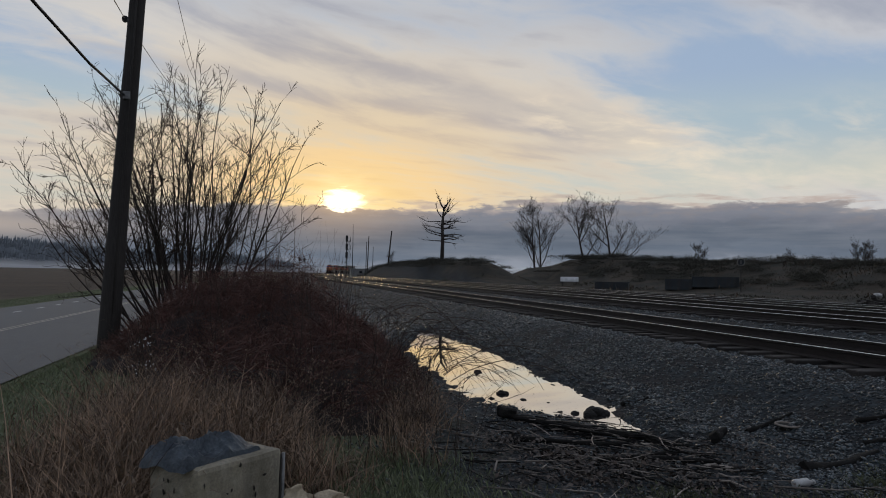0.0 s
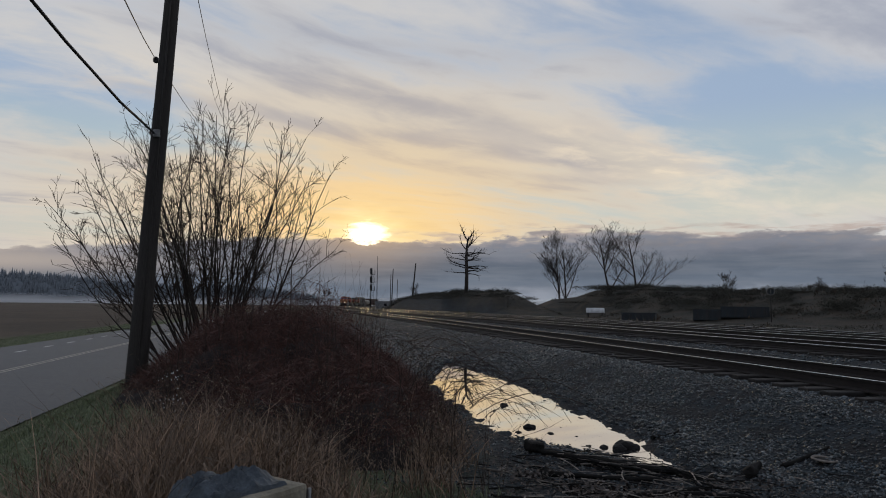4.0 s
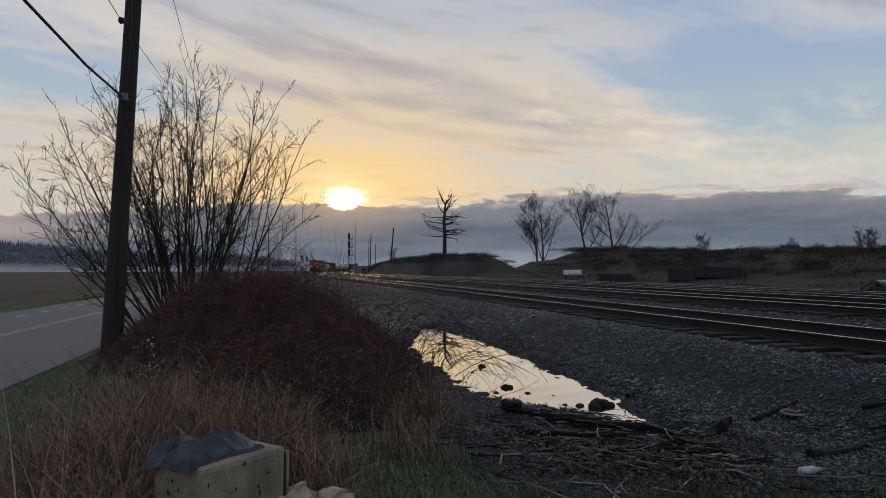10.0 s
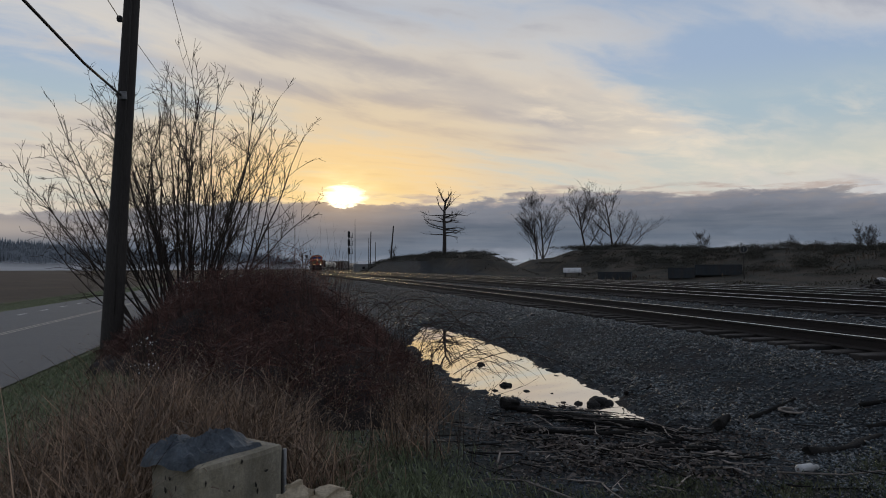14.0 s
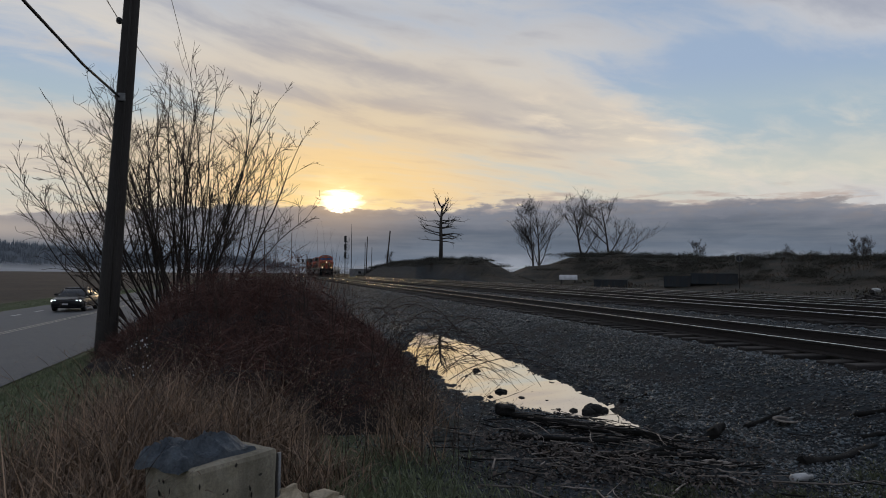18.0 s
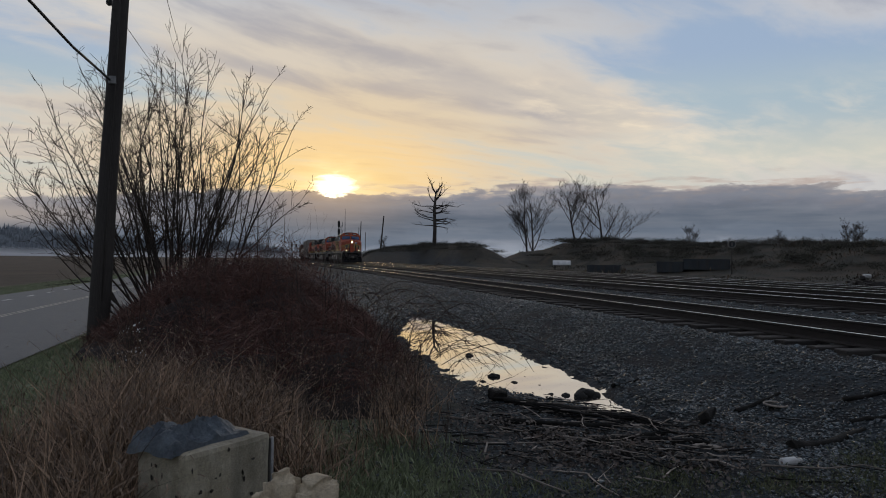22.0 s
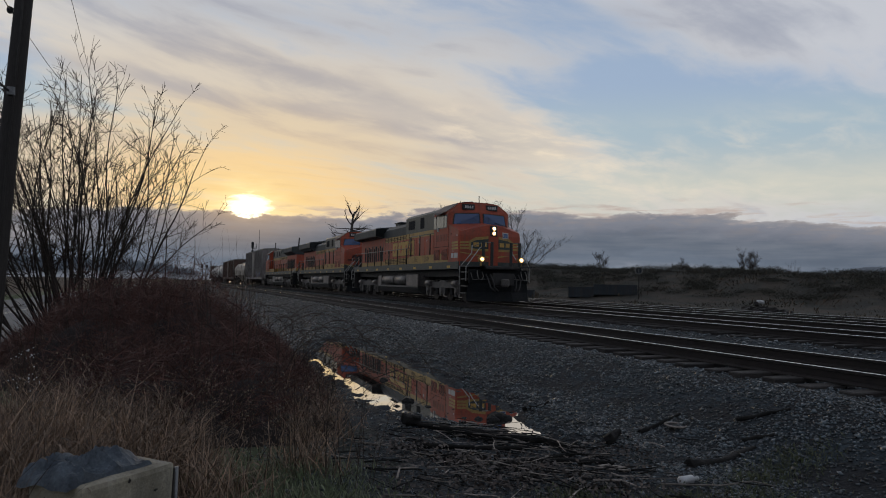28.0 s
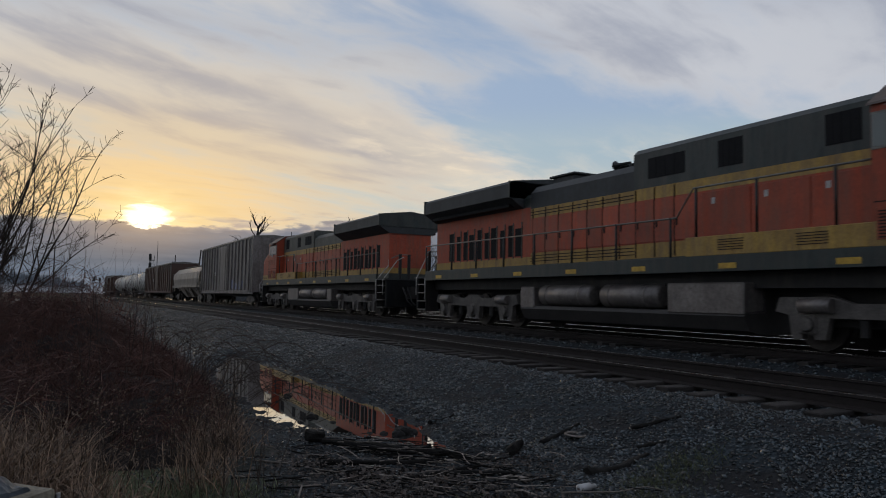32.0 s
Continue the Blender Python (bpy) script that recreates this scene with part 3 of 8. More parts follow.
def road_z(x):
    return -0.89 + 0.07 * (1 - ((x + 10.9) / 5.2) ** 2)


for x0 in (-10.42, -10.18):
    bm = bmesh.new()
    a = None
    for yy in ys:
        b_ = (bm.verts.new((x0 - 0.05, yy, road_z(-10.3) + 0.006)), bm.verts.new((x0 + 0.05, yy, road_z(-10.3) + 0.006)))
        if a:
            bm.faces.new((a[0], a[1], b_[1], b_[0]))
        a = b_
    part("centre_line", bm, LINE_PAINT, road)
for k in range(7):
    bm = bmesh.new()
    box(bm, -13.75 - 0.1 * k, -13.60 - 0.1 * k, 38.0 + 4.2 * k, 39.3 + 4.2 * k, road_z(-13.7) + 0.004, road_z(-13.7) + 0.010)
    part("lane_dash", bm, DASH_PAINT, road)

# ---- tracks ----
STEEL = material("rail_steel", (0.66, 0.65, 0.64), 0.26, 1.0, var=0.08, scale=3, bump=0.05)
RUST = material("rail_rust", (0.018, 0.012, 0.010), 0.75, 0.0, var=0.35, scale=8, bump=0.3)
TIE = material("creosoted_tie", (0.018, 0.015, 0.013), 0.8, var=0.4, scale=5, bump=0.5, bump_scale=30, each=0.35, stretch=(0.3, 3, 3), color2=(0.032, 0.027, 0.024))


def rail_mesh(x, z, y0, y1, shine):
    """One rail: foot, web and a polished head, swept along the bend."""
    prof = [(-0.075, -0.17), (0.075, -0.17), (0.075, -0.155), (0.012, -0.13), (0.012, -0.045), (0.036, -0.035), (0.036, -0.006), (0.030, -0.001), (0.010, 0.0), (-0.018, 0.0), (-0.033, -0.0015), (-0.036, -0.004), (-0.036, -0.035), (-0.012, -0.045), (-0.012, -0.13), (-0.075, -0.155)]
    bm = bmesh.new()
    stations = [y0]
    while stations[-1] < y1:
        stations.append(stations[-1] + (8.0 if stations[-1] < 120 else 14.0))
    prev = None
    n = len(prof)
    for yy in stations:
        ring = [bm.verts.new((x + bend(yy) + p, yy, z + q)) for p, q in prof]
        if prev:
            for i in range(n):
                f = bm.faces.new((prev[i], ring[i], ring[(i + 1) % n], prev[(i + 1) % n]))
                f.material_index = 1 if i in shine else 0
        prev = ring
    return bm


TIE_BM = bmesh.new()
box(TIE_BM, -1.3, 1.3, -0.115, 0.115, -0.09, 0.09, 0.012)
TIE_ME = mesh_of("tie", TIE_BM, TIE)


def build_track(name, x, z, y0, y1, label, singles, ties_to):
    t = thing(name, label, "railway track", kind="structure")
    for side in (-0.7525, 0.7525):
        part("rail", rail_mesh(x + side, z, y0, y1, (8, 9) if x < 10 else (7, 8, 9, 10)), [RUST, STEEL], t)
    rest = bmesh.new()
    rng_ = random.Random(int(x * 100))
    yy = -12.0
    while yy < ties_to:
        dx, dz, rot = rng_.uniform(-0.05, 0.05), rng_.uniform(-0.015, 0.01), rng_.uniform(-0.8, 0.8)
        m = pose(x + bend(yy) + dx, yy, z - 0.17 - 0.085 + dz, 0, rng_.uniform(-0.6, 0.6), rot)
        if singles[0] < yy < singles[1]:
            o = new("tie", TIE_ME)
            o.parent = t
            o.matrix_world = m
        else:
            tmp = bmesh.new()
            box(tmp, -1.3, 1.3, -0.115, 0.115, -0.09, 0.09)
            bmesh.ops.transform(tmp, matrix=m, verts=tmp.verts)
            me = bpy.data.meshes.new("t")
            tmp.to_mesh(me)
            tmp.free()
            rest.from_mesh(me)
            bpy.data.meshes.remove(me)
        yy += 0.54 + rng_.uniform(-0.02, 0.02)
    part("far_ties", rest, TIE, t, kind="stuff")
    return t


build_track("track_near", NEAR_X, RAIL_NEAR, -60, 620, "rusty siding track with polished rail heads on dark ties", (-3, 60), 110)
build_track("track_train", TRAIN_X, RAIL_TRAIN, -60, 900, "main line track with bright rail heads on dark ties", (0, 50), 90)
build_track("track_third", THIRD_X, RAIL_TRAIN, -60, 620, "yard track with worn rail heads", (2, 40), 60)
build_track("track_fourth", FOURTH_X, RAIL_TRAIN - 0.05, -60, 620, "outer yard track with dull rusty rails", (6, 36), 50)

# ---- the train ----
ORANGE = material("faded_orange_paint", (0.36, 0.060, 0.024), 0.50, var=0.22, scale=1.2, bump=0.06, bump_scale=12, color2=(0.27, 0.055, 0.028), stain=0.75, stain_color=(0.10, 0.058, 0.038), spec=0.3)
HOODPAINT = material("scoured_orange_hood_paint", (0.43, 0.068, 0.026), 0.55, var=0.25, scale=1.2, bump=0.06, bump_scale=12, color2=(0.34, 0.060, 0.030), stain=0.6, stain_color=(0.11, 0.058, 0.038), spec=0.3, dust=0.35)
PANEL = material("orange_panel_paint", (0.44, 0.070, 0.026), 0.48, spec=0.3, var=0.2, scale=1.5, bump=0.05, color2=(0.28, 0.056, 0.032), stain=0.65, stain_color=(0.13, 0.072, 0.048), each=0.15, dust=0.30)
YELLOW = material("grimy_yellow_paint", (0.44, 0.27, 0.050), 0.5, var=0.25, scale=2.0, bump=0.06, color2=(0.30, 0.175, 0.040), stain=0.7, stain_color=(0.08, 0.05, 0.03), dust=0.35)
LETTER = material("faded_letter_yellow", (0.52, 0.33, 0.06), 0.5, var=0.25, scale=2.0, bump=0.04, color2=(0.42, 0.25, 0.05), stain=0.5, dust=0.4, dust_color=(0.30, 0.12, 0.06))
DKGREEN = material("dark_green_paint", (0.022, 0.036, 0.034), 0.45, var=0.3, scale=1.6, bump=0.06, stain=0.4, stain_color=(0.06, 0.05, 0.04), dust=0.45, dust_color=(0.075, 0.066, 0.055))
ROOFGREY = material("sooty_roof", (0.045, 0.050, 0.052), 0.6, var=0.35, scale=1.2, bump=0.1, stain=0.5, stain_color=(0.02, 0.018, 0.016))
ROOFDUST = material("dusty_cab_roof", (0.150, 0.105, 0.082), 0.65, var=0.35, scale=1.5, bump=0.1, color2=(0.085, 0.060, 0.050), stain=0.5, stain_color=(0.03, 0.026, 0.022))
SOOT = material("black_running_gear", (0.022, 0.020, 0.019), 0.65, var=0.4, scale=3.0, bump=0.25, stain=0.4, stain_color=(0.075, 0.062, 0.05))
SILLGRIME = material("grimy_fuel_tank", (0.050, 0.045, 0.042), 0.6, var=0.4, scale=1.5, bump=0.12, stain=0.5, stain_color=(0.02, 0.018, 0.016))
SIDEGLASS = glass_material("curtained_side_glass", (0.085, 0.095, 0.090), 0.10)
PILOT = material("black_pilot_paint", (0.007, 0.008, 0.009), 0.7, spec=0.15, var=0.4, scale=2.5, bump=0.2, stain=0.3, stain_color=(0.03, 0.026, 0.022))
CASTING = material("dusty_cast_steel", (0.125, 0.110, 0.098), 0.7, var=0.4, scale=3.0, bump=0.25, stain=0.5, stain_color=(0.03, 0.026, 0.022))
TANKGREY = material("grimy_tank_paint", (0.22, 0.195, 0.180), 0.38, 0.35, var=0.3, scale=1.5, bump=0.08, stain=0.5)
RAILPIPE = material("handrail_steel", (0.20, 0.19, 0.17), 0.45, 0.3, var=0.2, bump=0.05)
WHITEPIPE = material("pale_grab_rail", (0.50, 0.48, 0.45), 0.45, var=0.2, bump=0.03)
DARKPOST = material("dark_handrail_post", (0.02, 0.022, 0.022), 0.5, var=0.2, bump=0.05)
VOID = material("dark_opening", (0.006, 0.006, 0.007), 0.9, var=0.2, bump=0.1)
REFLECT = material("reflective_marker", (0.62, 0.38, 0.05), 0.4, var=0.15, bump=0.02)
PALE = material("pale_decal", (0.55, 0.53, 0.50), 0.5, var=0.2, bump=0.02)
SEAM = material("panel_seam", (0.03, 0.014, 0.010), 0.8, var=0.2, bump=0.0)
# the blue sky's reflection is put into the glass colour
CABGLASS = glass_material("cab_glass", (0.010, 0.045, 0.15), 0.08)
HEADLAMP = glow_material("headlamp_reflector", (1.0, 0.60, 0.24), 1.6)
HEADCORE = glow_material("headlamp_bulb", (1.0, 0.80, 0.50), 70.0)
NUMBERPAINT = material("faded_number_paint", (0.16, 0.050, 0.028), 0.6, var=0.4, scale=4, bump=0.02, color2=(0.26, 0.055, 0.028))
LAMPDEAD = material("unlit_lamp", (0.20, 0.20, 0.20), 0.2, var=0.1, bump=0.0)
WHEELSTEEL = material("wheel_steel", (0.05, 0.042, 0.037), 0.5, 0.5, var=0.3, bump=0.15)

U0 = -10.75                        # y of the front lamps in a locomotive's own space


def boxes(name, parent, mat, rows, bevel=0.0, label=""):
    bm = bmesh.new()
    for r in rows:
        box(bm, *r, bevel=bevel)
    return part(name, bm, mat, parent, label)


def wheel_mesh():
    bm = bmesh.new()
    tube(bm, [(-0.065, 0, 0), (0.065, 0, 0)], [0.50, 0.50], 24)
    tube(bm, [(0.065, 0, 0), (0.095, 0, 0)], [0.535, 0.53], 24)
    tube(bm, [(-0.10, 0, 0), (-0.066, 0, 0)], [0.14, 0.17], 12)
    tube(bm, [(-0.075, 0, 0), (-0.0655, 0, 0)], [0.36, 0.36], 20)
    for k in range(6):
        a = 2 * math.pi * k / 6
        tube(bm, [(-0.092, 0.25 * math.cos(a), 0.25 * math.sin(a)), (-0.074, 0.25 * math.cos(a), 0.25 * math.sin(a))], [0.03, 0.035], 6)
    return mesh_of("wheel", bm, WHEELSTEEL)


WHEEL_ME = wheel_mesh()
JOURNAL_BM = bmesh.new()
box(JOURNAL_BM, -0.10, 0.10, -0.17, 0.17, -0.18, 0.20, 0.03)
tube(JOURNAL_BM, [(-0.17, 0, 0.0), (-0.09, 0, 0.0)], [0.11, 0.15], 12)
JOURNAL_ME = mesh_of("journal_box", JOURNAL_BM, CASTING)
SPRING_BM = bmesh.new()
tube(SPRING_BM, [(0, 0, k * 0.0225) for k in range(15)], [0.095 if k % 2 else 0.070 for k in range(15)], 10)
SPRING_ME = mesh_of("coil_spring", SPRING_BM, SOOT)


def shared(name, me, parent, m):
    o = new(name, me)
    o.parent = parent
    o.matrix_local = m
    return o


TURNING = []                       # the locomotives' wheels: object, side, place along the frame


def six_wheel_truck(root, yc):
    """A three-axle bogie: wheels, side frames with pedestals, journal boxes, springs and brake cylinders."""
    bm = bmesh.new()
    box(bm, -0.95, 0.95, yc - 2.2, yc + 2.2, 0.45, 0.72, 0.03)
    truck = part("truck", bm, SOOT, root)
    for ax in (-1.9, 0.0, 1.9):
        for s in (-1, 1):
            TURNING.append((shared("wheel", WHEEL_ME, truck, pose(s * 0.76, yc + ax, 0.525, 0, 0, 0 if s < 0 else 180)), s, yc + ax))
            shared("journal_box", JOURNAL_ME, truck, pose(s * 1.18, yc + ax, 0.50, 0, 0, 0 if s < 0 else 180))
        bmx = bmesh.new()
        tube(bmx, [(-0.7, yc + ax, 0.525), (0.7, yc + ax, 0.525)], 0.09, 8)
        part("axle", bmx, SOOT, truck)
    for s in (-1, 1):
        bm = bmesh.new()
        prof = [(-2.55, 0.72), (-2.45, 0.98), (-1.4, 0.98), (-1.1, 0.88), (-0.5, 0.88), (-0.3, 0.98), (0.3, 0.98), (0.5, 0.88), (1.1, 0.88), (1.4, 0.98), (2.45, 0.98), (2.55, 0.72),
                (2.28, 0.66), (2.22, 0.24), (2.02, 0.24), (1.96, 0.70), (1.84, 0.70), (1.78, 0.24), (1.58, 0.24), (1.5, 0.62), (0.42, 0.62), (0.32, 0.24), (0.12, 0.24), (0.06, 0.70), (-0.06, 0.70), (-0.12, 0.24), (-0.32, 0.24), (-0.42, 0.62),
                (-1.5, 0.62), (-1.58, 0.24), (-1.78, 0.24), (-1.84, 0.70), (-1.96, 0.70), (-2.02, 0.24), (-2.22, 0.24), (-2.28, 0.66)]
        extrude_profile(bm, [(yc + a, z) for a, z in prof], s * 1.10, s * 1.24, axis="x")
        part("side_frame", bm, CASTING, truck)
        for ax in (-0.95, 0.95):
            shared("coil_spring", SPRING_ME, truck, pose(s * 1.12, yc + ax, 0.30))
        for y0, y1 in ((-2.1, -1.55), (1.4, 2.0)):
            bm = bmesh.new()
            tube(bm, [(s * 1.30, yc + y0, 0.83), (s * 1.30, yc + y1, 0.83)], [0.13, 0.13], 12)
            part("brake_cylinder", bm, TANKGREY, truck)
    return truck


DUSTY = material("dust_faded_green", (0.115, 0.110, 0.092), 0.6, var=0.35, scale=1.4, bump=0.06, color2=(0.060, 0.066, 0.060), stain=0.6, stain_color=(0.035, 0.03, 0.025))


def strip_hood(name, root, half, y0, y1, layers, chamfer=0.0, top=None):
    """A stretch of hood built of level bands; layers run upwards as (z0, z1, slot)."""
    paints = [HOODPAINT, YELLOW, DKGREEN, ROOFGREY]
    z0, z1, mi = layers[-1]
    c = chamfer or 0.12
    bm = bmesh.new()
    extrude_profile(bm, [(-half, z0), (half, z0), (half, z1 - c), (half - c, z1), (-half + c, z1), (-half, z1 - c)], y0, y1)
    hood = part(name, bm, top or paints[mi], root)
    for z0, z1, mi in layers[:-1]:
        boxes("hood_band", hood, paints[mi], [(-half, half, y0, y1, z0, z1)])
    return hood


def locomotive(label, older, lit, worn=False):
    root = thing("locomotive", label, "locomotive", group="locomotives of the train")
    U = lambda u: U0 + u
    # frame, sill and running boards
    boxes("underframe", root, SOOT, [(-1.1, 1.1, U(0.3), U(21.2), 1.15, 1.47), (-0.5, 0.5, U(-0.2), U(21.7), 0.8, 1.3)])
    boxes("side_sill", root, DKGREEN, [(-1.5, -1.40, U(1.25), U(20.4), 1.47, 1.80), (1.40, 1.5, U(1.25), U(20.4), 1.47, 1.80)], 0.01)
    boxes("running_board", root, ROOFGREY, [(-1.48, 1.48, U(0.15), U(21.3), 1.56, 1.62)])
    for s in (-1, 1):
        for k in range(8):
            u = 2.2 + k * 2.42
            boxes("marker", root, REFLECT, [(s * 1.502 - 0.003, s * 1.502 + 0.003, U(u), U(u + 0.42), 1.53, 1.64)])
    # hood in stretches
    low = [(1.62, 1.86, 2), (1.86, 2.20, 1), (2.20, 3.22, 0), (3.22, 3.50, 1)]
    strip_hood("control_cab_hood", root, 1.02, U(4.42), U(10.32), low + [(3.50, 4.46, 2)], top=DUSTY if worn else None)
    strip_hood("engine_hood", root, 0.98, U(10.32), U(14.6), low + [(3.50, 4.16, 3)], 0.2, DUSTY if worn else None)
    strip_hood("radiator_hood", root, 0.98, U(14.6), U(20.5), [(1.62, 1.86, 2), (1.86, 2.10, 1), (2.10, 3.55, 0)] + [(3.55, 3.95, 2)])
    # raised walkway beside the control cab
    for s in (-1, 1):
        a, b = sorted((s * 1.02, s * 1.46))
        bx = boxes("equipment_box", root, YELLOW, [(a, b, U(4.42), U(8.35), 1.80, 2.20)], 0.012)
        for u in (5.2, 6.9):
            for k in range(5):
                boxes("louvre", bx, SEAM, [(s * 1.462 - 0.008, s * 1.462 + 0.008, U(u), U(u + 0.6), 1.90 + k * 0.05, 1.915 + k * 0.05)])
        # thin dark lines in the yellow bands
        boxes("band_line", root, SEAM, [(s * 0.985 - 0.002 - 0.0, s * 0.985 + 0.002, U(8.4), U(14.6), z, z + 0.022) for z in (1.95, 2.03, 2.11, 3.30, 3.38)])
        # access doors along the engine hood, each with its gap and latch
        for k in range(10):
            u = 8.45 + k * 0.605
            x = s * (1.028 if u < 10.2 else 0.988)
            d = boxes("access_door", root, PANEL, [(x - 0.008, x + 0.008, U(u + 0.02), U(u + 0.585), 2.23, 3.19)], 0.004)
            boxes("latch", d, SEAM, [(x + s * 0.008 - 0.012, x + s * 0.008 + 0.012, U(u + 0.50), U(u + 0.55), 2.55, 2.70)])
            boxes("seam", root, SEAM, [(x - 0.008, x + 0.008, U(u + 0.584), U(u + 0.610), 1.88, 3.48)])
        for k in range(3):
            u = 4.55 + k * 1.26
            x = s * 1.028
            d = boxes("cabinet_door", root, PANEL, [(x - 0.008, x + 0.008, U(u), U(u + 1.2), 2.24, 3.18)], 0.004)
            boxes("decal", d, PALE, [(x + s * 0.009 - 0.002, x + s * 0.009 + 0.002, U(u + 0.86), U(u + 0.95), 2.92, 3.05)])
        # openings high on the control cab
        for u0, u1, z0, z1 in ((4.85, 5.50, 3.68, 4.24), (7.25, 7.85, 3.66, 4.22), (8.75, 9.85, 3.70, 4.18)):
            x = s * 1.024
            o = boxes("intake_screen", root, VOID, [(x - 0.006, x + 0.006, U(u0), U(u1), z0, z1)])
            for j in range(1, 4):
                boxes("screen_bar", o, VOID, [(x - 0.012, x + 0.012, U(u0 + 0.02 + j * (u1 - u0) / 4), U(u0 + 0.045 + j * (u1 - u0) / 4), z0, z1)])
        # slots under the radiators
        for k in range(10):
            u = 15.1 + k * 0.46
            x = s * 0.985
            boxes("radiator_slot", root, VOID, [(x - 0.006, x + 0.006, U(u), U(u + (0.22 if k % 3 else 0.30)), 2.14, 2.98 + 0.12 * (k % 2))])
            boxes("slot_frame", root, RAILPIPE if older else DKGREEN, [(x - 0.014, x + 0.014, U(u - 0.075), U(u - 0.03), 2.08, 3.16)])
        # radiator wing
        bm = bmesh.new()
        if s < 0:
            dz = -0.20 if older else 0.0
            extrude_profile(bm, [(-1.5, 3.86 + dz), (-1.5, 4.26 + dz), (-1.36, 4.36 + dz), (0.0, 4.52 + dz), (1.36, 4.36 + dz), (1.5, 4.26 + dz), (1.5, 3.86 + dz), (1.0, 3.55), (-1.0, 3.55)], U(14.95), U(20.55))
            wing = part("radiator_wing", bm, ROOFGREY, root)
            for u in (14.95, 20.5):
                boxes("wing_lip", wing, DKGREEN, [(-1.515, 1.515, U(u), U(u + 0.07), 3.84 + dz, 4.34 + dz)])
            boxes("intake_mesh", wing, VOID, [(-1.30, -1.02, U(15.3), U(20.3), 3.60, 3.70)])
        # handrail and posts
        bm = bmesh.new()
        tube(bm, [(s * 1.46, U(20.45), 2.70), (s * 1.46, U(8.58), 2.64), (s * 1.46, U(8.12), 3.22), (s * 1.46, U(4.45), 3.22)], 0.021, 6)
        part("handrail", bm, RAILPIPE, root)
        for u in (20.4, 18.5, 16.9, 15.3, 13.75, 12.1, 10.45, 8.75):
            bm = bmesh.new()
            tube(bm, [(s * 1.46, U(u), 1.60), (s * 1.46, U(u), 2.66)], 0.030, 6)
            part("handrail_post", bm, DARKPOST, root)
        for u in (8.05, 6.6, 5.05):
            bm = bmesh.new()
            tube(bm, [(s * 1.46, U(u), 2.20), (s * 1.46, U(u), 3.22)], 0.030, 6)
            part("handrail_post", bm, DARKPOST, root)
        # fuel tank side boxes and air reservoirs
        for u0, u1 in ((11.5, 13.6), (9.2, 11.1)):
            bm = bmesh.new()
            tube(bm, [(s * 1.18, U(u0), 0.98), (s * 1.18, U(u0 + 0.06), 0.98), (s * 1.18, U(u1 - 0.06), 0.98), (s * 1.18, U(u1), 0.98)], [0.20, 0.275, 0.275, 0.20], 18)
            for u in (u0 + 0.35, u1 - 0.35):
                tube(bm, [(s * 1.18, U(u), 0.98), (s * 1.18, U(u + 0.05), 0.98)], [0.285, 0.285], 18)
            part("air_reservoir", bm, TANKGREY, root, "grimy steel air tank")
        boxes("tank_box", root, TANKGREY, [tuple(sorted((s * 0.75, s * 1.42))) + (U(6.95), U(8.9), 0.62, 1.26)], 0.03)
        boxes("filler_box", root, TANKGREY, [tuple(sorted((s * 0.75, s * 1.40))) + (U(13.85), U(14.5), 0.62, 1.22)], 0.03)
        # steps at both ends with their grab rails
        for u, d in ((0.72, -1), (20.75, 1)):
            ladder = boxes("step_well", root, SOOT, [tuple(sorted((s * 0.95, s * 1.0))) + (U(u - 0.32), U(u + 0.32), 0.38, 1.58), tuple(sorted((s * 0.95, s * 1.46))) + (U(u + d * -0.36), U(u + d * -0.36 + 0.03), 0.38, 1.58)])
            for k in range(4):
                boxes("step", ladder, RAILPIPE, [tuple(sorted((s * 0.98, s * 1.47))) + (U(u - 0.30), U(u + 0.30), 0.42 + k * 0.30, 0.455 + k * 0.30)])
            for dy in (-0.36, 0.36):
                bm = bmesh.new()
                near_end = dy * d > 0
                if near_end:
                    path = [(s * 1.5, U(u + dy), 0.95), (s * 1.5, U(u + dy), 1.55), (s * 0.98, U(u + dy + d * 0.24), 2.36), (s * 0.72, U(u + dy + d * 0.30), 2.50)]
                else:
                    path = [(s * 1.5, U(u + dy), 0.80), (s * 1.5, U(u + dy), 1.55), (s * 0.98, U(u + dy * 0.75), 2.18), (s * 0.96, U(u + dy * 0.8), 2.52)]
                tube(bm, path, 0.019, 6)
                part("grab_rail", bm, WHITEPIPE, root)
    bm = bmesh.new()
    extrude_profile(bm, [(-0.86, 1.15), (-0.86, 0.72), (-1.36, 0.68), (-1.42, 0.60), (-1.27, 0.32), (-0.9, 0.24), (0.9, 0.24), (1.27, 0.32), (1.42, 0.60), (1.36, 0.68), (0.86, 0.72), (0.86, 1.15)], U(6.95), U(14.45))
    part("fuel_tank", bm, SILLGRIME, root)
    # cab with a blunt wedge-shaped nose in front
    bm = bmesh.new()
    extrude_profile(bm, [(-1.5, 2.20), (1.5, 2.20), (1.5, 4.12), (0.98, 4.50), (0.5, 4.57), (-0.5, 4.57), (-0.98, 4.50), (-1.5, 4.12)], U(2.55), U(4.42))
    cab = part("cab", bm, ORANGE, root)
    bm = bmesh.new()
    extrude_profile(bm, [(-1.56, 4.085), (-1.53, 4.13), (-0.985, 4.525), (-0.5, 4.595), (0.5, 4.595), (0.985, 4.525), (1.53, 4.13), (1.56, 4.085), (1.50, 4.11), (0.98, 4.49), (0.5, 4.56), (-0.5, 4.56), (-0.98, 4.49), (-1.50, 4.11)], U(2.66), U(4.46))
